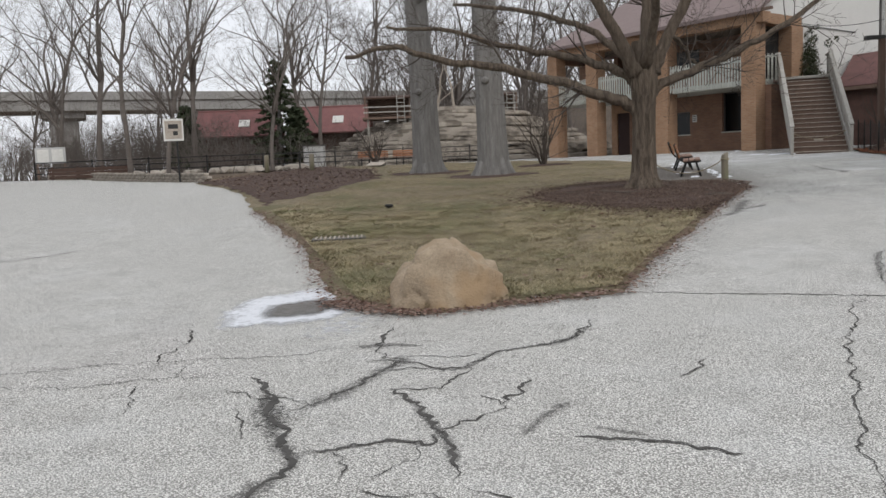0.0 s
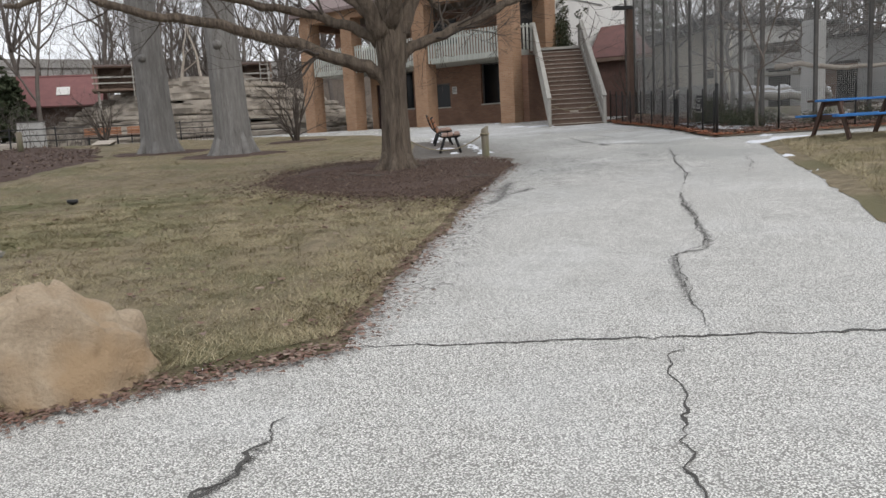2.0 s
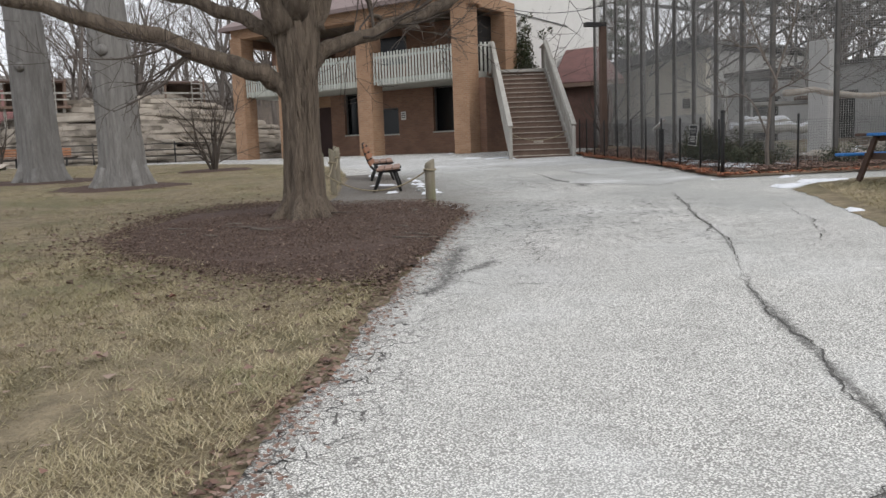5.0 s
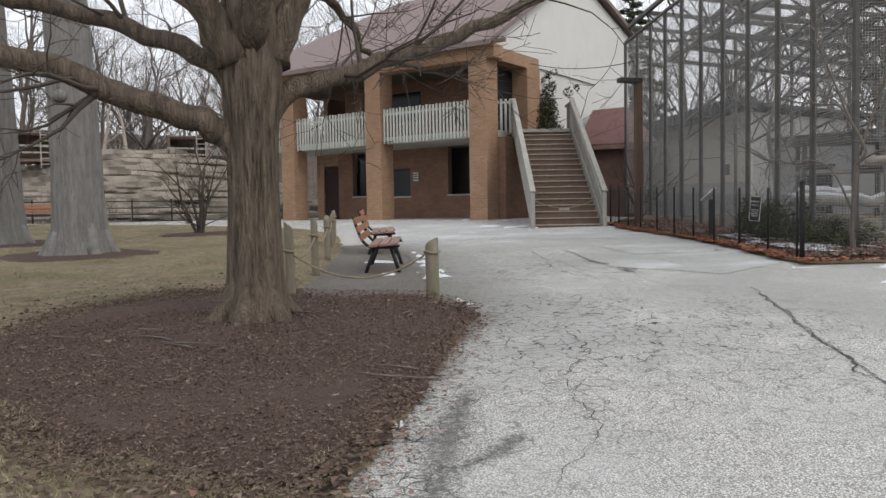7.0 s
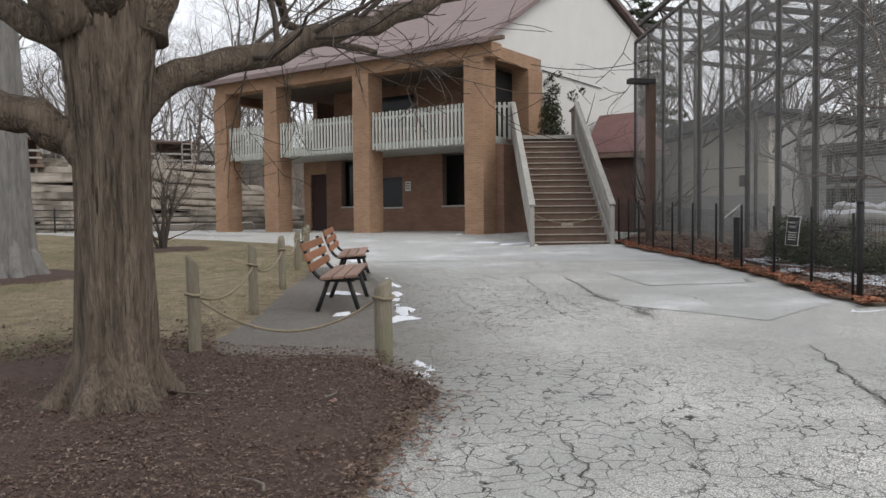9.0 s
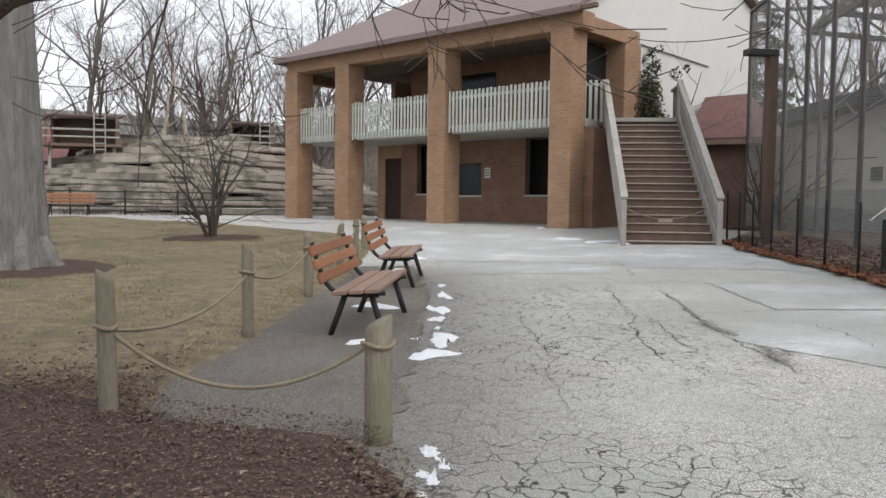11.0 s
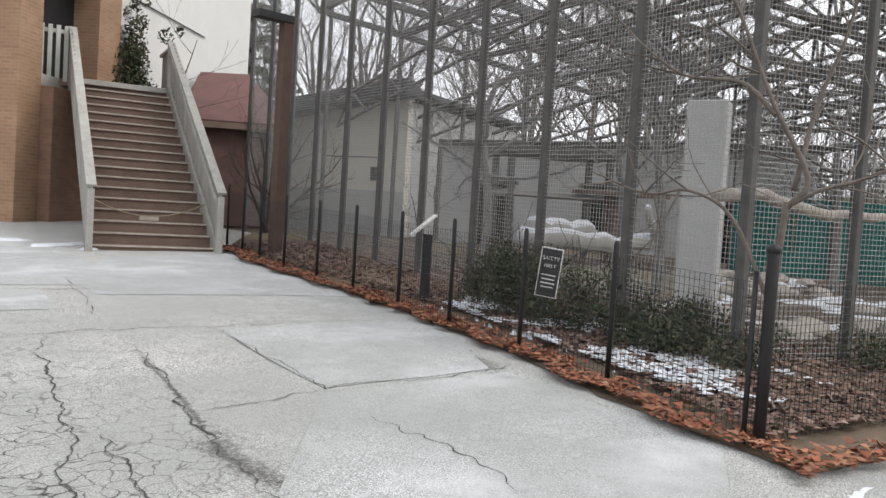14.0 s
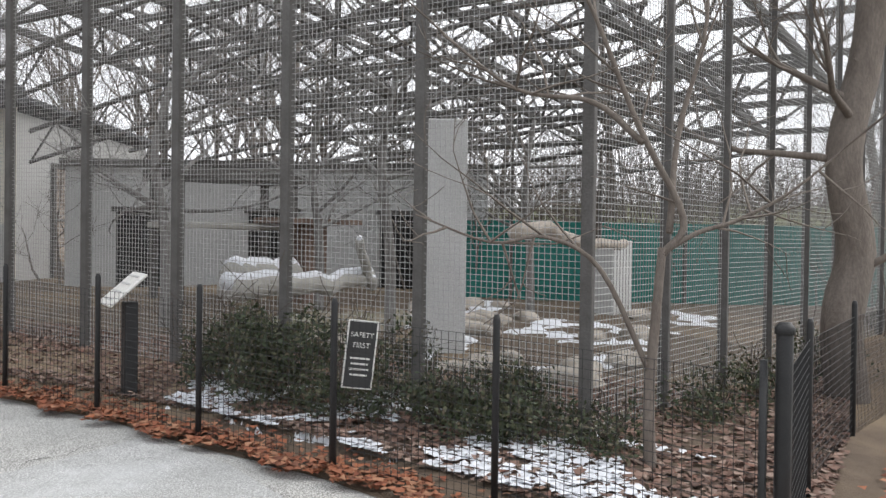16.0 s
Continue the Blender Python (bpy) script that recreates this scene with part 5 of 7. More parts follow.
def rope_post(x, y, h, r, seed):
    rng = random.Random(seed)
    T = thing("rope_post", pose(x, y, zg(x, y), rng.uniform(-1.5, 1.5), rng.uniform(-1.5, 1.5), rng.uniform(0, 360)), "weathered round wooden post with a slanted mossy top", "post", "rope posts")
    tb = Tubes()
    tb.add([Vector((0, 0, z)) for z in (-0.1, 0.1, 0.3, 0.5, h - 0.02, h)], [r * 1.02, r * 1.01, r, r * 0.99, r * 0.98, r * 0.86], 16, lump=0.015)
    for i, v in enumerate(tb.v):
        if v[2] > h - 0.03:
            tb.v[i] = (v[0], v[1], v[2] + v[0] / r * 0.045)
    tb.make("shaft", POSTWOOD, T)
    t2 = Tubes()
    n = 14
    t2.add([Vector(((r + 0.012) * math.cos(6.283 * k / n), (r + 0.012) * math.sin(6.283 * k / n), (h - 0.13 if h < 0.72 else 0.62) + 0.01 * math.sin(k))) for k in range(n + 1)], [0.014] * (n + 1), 6)
    t2.make("rope_loop", ROPE, T)


for k, (x, y) in enumerate(POSTS):
    rope_post(x, y, (0.70, 0.93, 0.85, 0.80, 0.75, 0.72, 0.70)[k], 0.08 if k == 0 else 0.056, 300 + k)


def rope(a, b, sag):
    A = Vector((a[0], a[1], zg(*a) + 0.6))
    Z = Vector((b[0], b[1], zg(*b) + 0.6))
    pts = []
    for k in range(25):
        f = k / 24
        p = A.lerp(Z, f)
        p.z -= sag * 4 * f * (1 - f)
        pts.append(p)
    tb = Tubes()
    tb.add(pts, [0.013] * 25, 6)
    tagged(tb.make("rope", ROPE), "sagging natural fibre rope between posts", "rope", "ropes")


rope(POSTS[0], POSTS[1], 0.32)
for a, b in zip(POSTS[1:], POSTS[2:]):
    rope(a, b, 0.16)

# ---- low wire fence along the enclosure ----
FP = [(15.12, 31.8), (14.92, 30.9), (14.72, 30.0), (14.45, 28.85), (14.25, 27.7), (14.05, 26.6), (13.76, 25.37), (13.52, 24.27), (13.25, 23.07), (13.0, 21.93), (12.47, 20.45), (13.98, 20.15), (15.7, 19.6), (17.6, 18.8), (19.3, 18.25), (21, 17.7)]
FENCE = thing("wire_fence", pose(0, 0, 0), "low black wire mesh fence on thin steel posts", "fence")
for k, (x, y) in enumerate(FP):
    big = k == 10
    tb = Tubes()
    r, h = (0.038, 1.22) if big else (0.022, 1.12)
    z = zg(x, y)
    tb.add([Vector((x, y, z - 0.1)), Vector((x, y, z + h)), Vector((x, y, z + h + 0.03))], [r, r, r * (0.7)], 10)
    p = tb.make("fence_post", IRON, FENCE)
    if big:
        t2 = Tubes()
        t2.add([Vector((x, y, z + h)), Vector((x, y, z + h + 0.03)), Vector((x, y, z + h + 0.055))], [0.046, 0.046, 0.025], 12)
        t2.make("cap", IRON, p)
        t2 = Tubes()
        t2.add([Vector((x - 0.02, y + 0.09, z - 0.1)), Vector((x - 0.02, y + 0.09, z + 1.1))], [0.018, 0.018], 8)
        t2.make("side_rod", IRON, p)


def wire_panel(a, b, z0, z1, px, pz, r, V, F):
    """Crossed wires between two uprights, added to V and F."""
    A, B = Vector((a[0], a[1], 0)), Vector((b[0], b[1], 0))
    d = (B - A).normalized()
    n = Vector((-d.y, d.x, 0))
    za, zb = z0(a), z0(b)
    ta, tb_ = z1(a), z1(b)
    L = (B - A).length

    def strip(p, q, s):
        i = len(V)
        for c in (p, q):
            V.extend((tuple(c + s * r), tuple(c - s * r * 0.5 + n * r), tuple(c - s * r * 0.5 - n * r)))
        F.extend(((i, i + 1, i + 4, i + 3), (i + 1, i + 2, i + 5, i + 4), (i + 2, i, i + 3, i + 5)))

    k = px
    while k < L:
        f = k / L
        p = A.lerp(B, f)
        strip(Vector((p.x, p.y, za + (zb - za) * f)), Vector((p.x, p.y, ta + (tb_ - ta) * f)), d)
        k += px
    n_h = int((ta - za) / pz)
    for j in range(n_h + 1):
        f = j / n_h
        strip(Vector((A.x, A.y, za + (ta - za) * f)), Vector((B.x, B.y, zb + (tb_ - zb) * f)), Vector((0, 0, 1)))


V, F = [], []
for a, b in zip(FP, FP[1:]):
    wire_panel(a, b, lambda p: zg(*p) + 0.03, lambda p: zg(*p) + 1.02, 0.05, 0.05, 0.002, V, F)
tagged(mesh_ob("wire_mesh", V, F, IRON, FENCE), "fine black wire mesh", kind="stuff")

# ---- tall enclosure: posts, mesh, roof frame ----
CAGE = thing("tall_enclosure", pose(0, 0, 0), "tall mesh animal enclosure with dark steel posts and a lattice roof", "enclosure")
E1, E2 = Vector((0.232, 0.973, 0)), Vector((0.9176, -0.3976, 0))
C0 = Vector((14.55, 21.61, 0))
LINE1 = [C0 + E1 * (1.49 * k) for k in range(11)]
LINE2 = [C0 + E2 * (1.31 * k) for k in range(11)]
TOPZ = 7.85


def steel_post(p, h, w, material=CAGESTEEL):
    z = zg(p.x, p.y)
    q = part("post", bbox((0, 0, (h - z + 0.15) / 2), (w, w, h - z + 0.15), None, 0.006), material, CAGE)
    q.matrix_basis = pose(p.x, p.y, z - 0.15, 0, 0, 82)
    return q


for k, p in enumerate(LINE1 + LINE2[1:]):
    steel_post(p, TOPZ, 0.092)
for k in range(1, 5):
    steel_post(LINE1[-1] + E2 * (1.9 * k), TOPZ, 0.09)
for a, b in ((LINE1[0], LINE1[-1]), (LINE2[0], LINE2[-1]), (LINE1[-1], LINE1[-1] + E2 * 9)):
    for z in (TOPZ, 4.1):
        if z == TOPZ:
            part("top_rail", beam((a.x, a.y, z), (b.x, b.y, z), 0.09, 0.09), CAGESTEEL, CAGE)
V, F = [], []
for L in (LINE1, LINE2):
    for a, b in zip(L, L[1:]):
        wire_panel((a.x, a.y), (b.x, b.y), lambda p: zg(*p) + 0.1, lambda p: TOPZ, 0.05, 0.05, 0.003, V, F)
tagged(mesh_ob("wire_mesh", V, F, WIRE, CAGE), "fine grey wire mesh", kind="stuff")
# light pole with an arm at the stair end
T = thing("lamp_pole", pose(15.3, 30.45, zg(15.3, 30.45)), "rusty square steel pole with a short box arm", "pole")
part("pole", bbox((0, 0, 2.05), (0.19, 0.19, 4.2)), RUSTPOLE, T)
part("arm", bbox((-0.26, 0.0, 4.1), (0.7, 0.24, 0.13)), SIGNDARK, T)
# lattice roof
NU, NV, CELL = 7, 7, 2.05


def node(i, j, top):
    h = 0.0 if top else 0.5
    p = C0 + E1 * ((i + h) * CELL + 0.1) + E2 * ((j + h) * CELL)
    return Vector((p.x, p.y, (8.3 if top else 7.05) - 0.3 * (j + h)))


for top in (True, False):
    m = 0 if top else -1
    for i in range(NU + 1 + m):
        a, b = node(i, 0, top), node(i, NV + m, top)
        part("chord", beam(a, b, 0.12, 0.12, 0), CAGESTEEL, CAGE)
    for j in range(NV + 1 + m):
        a, b = node(0, j, top), node(NU + m, j, top)
        part("chord", beam(a, b, 0.12, 0.12, 0), CAGESTEEL, CAGE)
tb = Tubes()
for i in range(NU):
    for j in range(NV):
        for di in (0, 1):
            for dj in (0, 1):
                tb.add([node(i, j, False), node(i + di, j + dj, True)], [0.036, 0.036], 5, cap=False)
tagged(tb.make("lattice_web", CAGESTEEL, CAGE, False), kind="stuff")
# slender trusses that fall towards the back under the roof
for j in range(6):
    tb = Tubes()
    a = C0 + E2 * (1.8 + 2.1 * j) + E1 * 2.4
    b = a + E1 * 11.5
    p, q = Vector((a.x, a.y, 6.75 - 0.3 * j)), Vector((b.x, b.y, 4.9 - 0.2 * j))
    dn = Vector((0, 0, -0.62))
    tb.add([p, q], [0.05, 0.05], 5)
    tb.add([p + dn, q + dn], [0.04, 0.04], 5)
    for k in range(14):
        c, e = p.lerp(q, k / 14), p.lerp(q, (k + 1) / 14)
        tb.add([c, e + dn] if k % 2 else [c + dn, e], [0.022, 0.022], 4, cap=False)
    tb.make("inner_truss", CAGESTEEL, CAGE, False)

# ---- inside the enclosure ----
T = thing("concrete_pillar", pose(17.8, 23.75, zg(17.8, 23.75), 0, 0, 17), "plain grey concrete pillar inside the enclosure", "pillar")
part("shaft", bbox((0, 0, 1.4), (0.4, 0.53, 2.95), None, 0.015), GREYWALL, T)
T = thing("concrete_pillar", pose(23.4, 22.3, zg(23.4, 22.3), 0, 0, -20), "shorter pale concrete pillar behind the mesh", "pillar")
part("shaft", bbox((0, 0, 0.65), (0.8, 0.5, 1.5), None, 0.02), GREYWALL, T)
T = thing("screen_fence", pose(27.0, 19.5, zg(27, 19.5), 0, 0, -62), "green cloth screen stretched along a far fence", "fence")
for k in range(9):
    part("cloth_panel", bbox((-6.5 + 1.9 * k, 0, 0.85), (1.86, 0.02, 1.9), None, 0), GREENCLOTH, T)
    part("screen_post", bbox((-7.45 + 1.9 * k, -0.05, 1.6), (0.06, 0.06, 3.4)), STEEL, T)
T = thing("grassy_bank", pose(0, 0, 0), "green grassy bank beyond the enclosure", "bank", kind="structure")
bm = prism([(27, 32), (26.5, 26), (29, 20), (31, 14), (40, 10), (46, 22), (36, 36)], 0.9, 1.5)
for v in bm.verts:
    if v.co.z > 1:
        v.co.z = 2.3 + 0.11 * max(0, v.co.x - 26)
part("bank_slope", bm, mat("bank_grass", (0.16, 0.17, 0.075), (0.12, 0.125, 0.06), 0.95, 2, 40, 0.5), T)
# grey back building and wooden shelter
T = thing("grey_building", pose(23.9, 29.4, 1.2, 0, 0, -71.6), "grey block building at the back of the enclosure", "building")
part("wall", bbox((0, 0, 1.45), (9.0, 0.3, 2.9)), GREYWALL, T)
part("fascia", bbox((0, -0.1, 2.98), (9.2, 0.3, 0.16)), STEEL, T)
# near-black panels on the wall, their interior shade painted in
for k in range(3):
    w = part("window", bbox((-2.9 + 2.8 * k, -0.17, 1.1), (1.0, 0.06, 1.7)), DARK, T, "near-black panel painting the shade of an opening")
    part("frame", bbox((-2.9 + 2.8 * k, -0.2, 2.0), (1.2, 0.08, 0.1)), STEEL, w)
T = thing("feeding_shelter", pose(20.6, 28.6, zg(20.6, 28.6), 0, 0, -30), "weathered wooden shelf on posts", "shelter")
part("roof_board", bbox((0, 0, 2.2), (2.4, 1.3, 0.16)), STEEL, T)
part("shelf", bbox((0, 0, 1.35), (2.3, 1.1, 0.1)), GREYWOOD, T)
for sx in (-1.05, 1.05):
    for sy in (-0.5, 0.5):
        part("leg", bbox((sx, sy, 1.08), (0.12, 0.12, 2.16)), STEEL, T)
T = thing("feeding_table", pose(21.2, 27.3, zg(21.2, 27.3), 0, 0, -25), "small wooden table on a trunk base", "table")
part("top", bbox((0, 0, 1.5), (1.7, 0.9, 0.1)), STEPWOOD, T)
part("base", bbox((0, 0, 0.72), (0.5, 0.4, 1.5)), STEPWOOD, T)


def log(a, b, r, label, snowy=True, mats=None):
    a, b = Vector(a), Vector(b)
    T = thing("log", Matrix.Translation(a), label, "log", "fallen logs")
    rng = random.Random(int(a.x * 100))
    n = 9
    d = b - a
    pts = [d * (k / n) + Vector((0, rng.gauss(0, 0.03), rng.gauss(0, 0.03))) for k in range(n + 1)]
    tb = Tubes()
    tb.add(pts, [r * rng.uniform(0.95, 1.05) * (1 - 0.03 * i) for i, _ in enumerate(pts)], 12, lump=0.02)
    tb.make("stem", mats or GREYWOOD, T)
    if snowy:
        t2 = Tubes()
        t2.add([p + Vector((0, 0, r * 0.5)) for p in pts], [r * 0.72 * rng.uniform(0.93, 1.05) * (1 - 0.03 * i) for i, _ in enumerate(pts)], 10, lump=0.03)
        t2.make("snow_cap", SNOW, T)


log((17.0, 26.3, 2.0), (19.9, 25.6, 2.0), 0.16, "snow-covered fallen log in the enclosure")
log((17.6, 26.6, 2.12), (19.0, 26.4, 2.15), 0.2, "snow-covered fallen log in the enclosure")
log((19.9, 25.6, 1.9), (19.3, 25.5, 2.6), 0.09, "broken snow-covered branch stub", True)
log((15.5, 22.4, 2.74), (18.42, 21.65, 2.58), 0.075, "bleached bare log held across the enclosure", False, NOSING)
log((16.9, 25.9, 1.15), (20.0, 25.2, 1.15), 0.55, "broad mossy log under snow", False, POSTWOOD)
for k in range(26):
    rg = random.Random(500 + k)
    x, y = rg.uniform(16.5, 23), rg.uniform(21.5, 25.5)
    bm = bmesh.new()
    bmesh.ops.create_icosphere(bm, subdivisions=2, radius=1)
    for v in bm.verts:
        v.co *= 1 + 0.25 * noise.noise(v.co * 1.5 + Vector((k, 0, 0)))
        v.co = Vector((v.co.x * rg.uniform(0.95, 1.05) * 0.38, v.co.y * 0.26, v.co.z * 0.15))
    o = part("flat_stone", bm, LEDGE)
    s = rg.uniform(0.5, 1.2)
    o.matrix_basis = pose(x, y, zg(x, y) + 0.1, rg.uniform(-8, 8), rg.uniform(-8, 8), rg.uniform(0, 360)) @ Matrix.Scale(s, 4)
    tagged(o, "flat tan stone lying in the enclosure", "stone", "stones in the enclosure")

# climbing trees inside the enclosure
for x, y, h, sd in ((18.2, 24.6, 5.0, 51), (20.2, 26.6, 5.4, 52), (17.6, 27.6, 4.8, 53), (22.5, 23.6, 5.0, 54)):
    rng = random.Random(sd)
    T = thing("climbing_tree", pose(x, y, zg(x, y)), "bare grey climbing tree with dense twigs in the enclosure", "tree", "climbing trees")
    tb = Tubes()
    c = curve([(0, 0, -0.1), (0.1, 0.05, 1.2), (-0.1, 0.1, 2.4), (0.1, 0, h * 0.7)], 5)
    tb.add(c, [0.09 - 0.05 * i / (len(c) - 1) for i in range(len(c))], 8, lump=0.03)
    tb.make("trunk", BARK2, T)
    for k in range(9):
        a = rng.uniform(0, 6.28)
        tb = Tubes()
        sprout(tb, rng, c[rng.randint(6, len(c) - 1)], Vector((math.cos(a), math.sin(a), rng.uniform(-0.1, 0.8))), rng.uniform(1.6, 2.8), 0.04, 0, 0.0, (5, 4, 3, 3), (5, 5, 4))
        tb.make("limb", BARK2, T)
A, B = Vector((14.9, 38.2, 7.45)), Vector((16.05, 31.8, 6.35))
tb = Tubes()
tb.add([A.lerp(B, k / 12) - Vector((0, 0, 0.25 * 4 * k / 12 * (1 - k / 12))) for k in range(13)], [0.012] * 13, 5)
tagged(tb.make("overhead_cable", IRON), "thin black cable from the building to the enclosure", "cable")

# ---- signs ----
T = thing("information_sign", pose(14.3, 25.5, zg(14.3, 25.5), 0, 0, -130), "slanted white information panel on a black post", "sign")
part("post", bbox((0, 0, 0.42), (0.17, 0.11, 0.9), None, 0.01), IRON, T)
pn = part("panel", bbox((0, -0.06, 0.98), (0.5, 0.4, 0.03), Matrix.Rotation(radians(42), 4, "X"), 0.01), SIGNWHITE, T)
for k in range(4):
    part("text_bar", bbox((0, -0.06 - 0.014 + 0.07 * (k - 1.5), 0.98 + 0.018 + 0.063 * (k - 1.5)), (0.36, 0.018, 0.004), Matrix.Rotation(radians(42), 4, "X"), 0), GREYWALL, pn)


def words(text, size, m, parent, material):
    c = bpy.data.curves.new("words", "FONT")
    c.body, c.size, c.align_x, c.align_y, c.extrude = text, size, "CENTER", "CENTER", 0.001
    tmp = bpy.data.objects.new("words", c)
    scene.collection.objects.link(tmp)
    me = bpy.data.meshes.new_from_object(tmp.evaluated_get(bpy.context.evaluated_depsgraph_get()))
    bpy.data.objects.remove(tmp)
    me.materials.clear()
    me.materials.append(material)
    o = new("lettering", me)
    o.parent = parent
    o.matrix_basis = m
    return o


wx, wy = 13.56, 23.02
T = thing("safety_sign", pose(wx, wy, zg(wx, wy) + 0.74, 0, 6, -62) @ Matrix.Scale(0.84, 4), "small black sign with white writing wired to the fence", "sign")
part("plate", bbox((0, 0, 0), (0.25, 0.012, 0.56), None, 0.004), SIGNWHITE, T)
pl = part("face", bbox((0, -0.008, 0), (0.225, 0.008, 0.535), None, 0.003), SIGNDARK, T)
for txt, z, s in (("SAFETY", 0.16, 0.058), ("FIRST", 0.075, 0.058)):
    words(txt, s, pose(0, -0.0135, z, 90, 0, 0), pl, SIGNWHITE)
for k in range(4):
    part("text_bar", bbox((0, -0.0135, -0.03 - 0.045 * k), (0.16 - 0.02 * (k % 2), 0.003, 0.014), None, 0), SIGNWHITE, pl)

# ---- picnic table ----
PT = thing("picnic_table", pose(13.2, 16.5, zg(13.2, 16.5) + 0.05, 0, 0, -12), "picnic table with blue painted planks on brown legs", "picnic table")
for k in range(5):
    part("top_plank", bbox((0, -0.3 + 0.15 * k, 0.75), (1.9, 0.14, 0.045)), BLUEPAINT if k < 3 else BROWNPAINT, PT)
for s in (-1, 1):
    for k in range(2):
        part("seat_plank", bbox((0, s * (0.68 + 0.14 * k), 0.45), (1.9, 0.13, 0.045)), BLUEPAINT, PT)
for sx in (-0.65, 0.65):
    for s in (-1, 1):
        part("leg", beam((sx, s * 0.28, 0.73), (sx, s * 0.72, 0.0), 0.05, 0.11), BROWNPAINT, PT)
    part("cross_bar", bbox((sx + 0.05, 0, 0.42), (0.045, 1.6, 0.1)), BROWNPAINT, PT)
    part("top_bar", bbox((sx + 0.05, 0, 0.69), (0.045, 0.72, 0.09)), BROWNPAINT, PT)

# ---- small things on the lawn ----
T = thing("lawn_drain", pose(-1.9, 12.7, zg(-1.9, 12.7) + 0.06, 0, 0, 8), "rusty iron drain grate set in the lawn", "drain")
part("rim", bbox((0, 0, 0), (0.86, 0.5, 0.03)), STEEL, T)
for k in range(11):
    part("bar", bbox((-0.36 + 0.072 * k, 0, 0.02), (0.03, 0.42, 0.022)), NOSING, T)
T = thing("lawn_light", pose(-1.55, 17.0, zg(-1.55, 17.0) + 0.05) @ Matrix.Scale(0.7, 4), "small dark spotlight stub on the lawn", "lawn light")
part("stem", bbox((0, 0, 0.02), (0.07, 0.07, 0.06)), IRON, T)
tb = Tubes()
tb.add([Vector((0, 0, 0.04)), Vector((0.0, 0, 0.07)), Vector((0.01, -0.01, 0.12)), Vector((0.01, -0.01, 0.14))], [0.06, 0.12, 0.13, 0.11], 10)
tb.make("head", IRON, T)
# ---- hillside and woods behind ----
def hill_z(x, y):
    d = max(0.0, y - 64 - 0.35 * max(0, -x - 8))
    return min(d * 0.3, 11.0) * max(0.0, min(1.0, (x + 14) / 34)) ** 1.2


v, f = [], []
hx, hy = np.arange(-60, 90, 3.0), np.arange(60, 150, 3.0)
for y in hy:
    for x in hx:
        v.append((x, y, zg(x, y) - 0.12 + hill_z(x, y) + 0.5 * noise.noise(Vector((x * 0.1, y * 0.1, 0))) * (hill_z(x, y) > 0)))
for j in range(len(hy) - 1):
    for i in range(len(hx) - 1):
        a = j * len(hx) + i
        f.append((a, a + 1, a + 1 + len(hx), a + len(hx)))
tagged(mesh_ob("hillside", v, f, mat("leafy_hillside", (0.17, 0.135, 0.105), (0.12, 0.095, 0.075), 0.95, 0.5, 3, 0.6, dist=0.3), None, True), "brown leaf-covered wooded hillside", "hill", kind="structure")
_r = random.Random(31)
for k in range(42):
    x, y = _r.uniform(-13, 42), _r.uniform(66, 104)
    o = copy_thing(PROTO[k % 5], Matrix())
    o.matrix_basis = pose(x, y, zg(x, y) - 0.3 + hill_z(x, y), 0, 0, _r.uniform(0, 360)) @ Matrix.Scale(_r.uniform(0.6, 0.95), 4)


def brush_mesh(seed, w, h, n):
    rng = random.Random(seed)
    tb = Tubes()
    for k in range(n):
        sprout(tb, rng, Vector((rng.gauss(0, w * 0.35), rng.gauss(0, w * 0.25), 0)), Vector((rng.gauss(0, 0.4), rng.gauss(0, 0.4), 1)), h * rng.uniform(0.5, 1.0), 0.022, 1, -0.01, (4, 4, 3, 3), (3, 4, 5))
    return tb


BR = []
for k in range(3):
    T = thing("brush_clump", pose(0, 0, -80), "tangled bare brush of grey-brown twigs", "brush", "bare brush", "stuff")
    brush_mesh(60 + k, 3.0, 2.6, 15).make("stem_mass", FARTWIG, T)
    BR.append(T)
_n = 0
for x0, x1, y0, y1, n, s0, s1 in ((-12, 6, 64, 84, 26, 1.1, 1.7), (6, 32, 66, 100, 30, 1.2, 1.9), (-44, -20, 58, 78, 40, 1.3, 2.2), (-24, -10, 62, 66, 12, 1.2, 1.8), (-40, -13, 44, 62, 34, 0.8, 1.5), (-16, 6, 62, 70, 22, 1.0, 1.6), (-22, -9, 50, 60, 14, 0.8, 1.4), (-8, 0, 47.5, 49, 5, 0.5, 0.8), (24, 34, 26, 40, 10, 0.9, 1.4), (20, 34, 13, 19, 8, 0.6, 1.0), (17, 24, 38, 46, 5, 0.8, 1.2), (30, 46, 6, 32, 40, 1.5, 2.6)):
    for k in range(n):
        x, y = _r.uniform(x0, x1), _r.uniform(y0, y1)
        m = pose(x, y, zg(x, y) - 0.1 + hill_z(x, y), 0, 0, _r.uniform(0, 360)) @ Matrix.Scale(_r.uniform(s0, s1), 4)
        if _n < 3:
            o = BR[_n]
        else:
            o = copy_thing(BR[_n % 3], Matrix())
        o.matrix_basis = m
        _n += 1


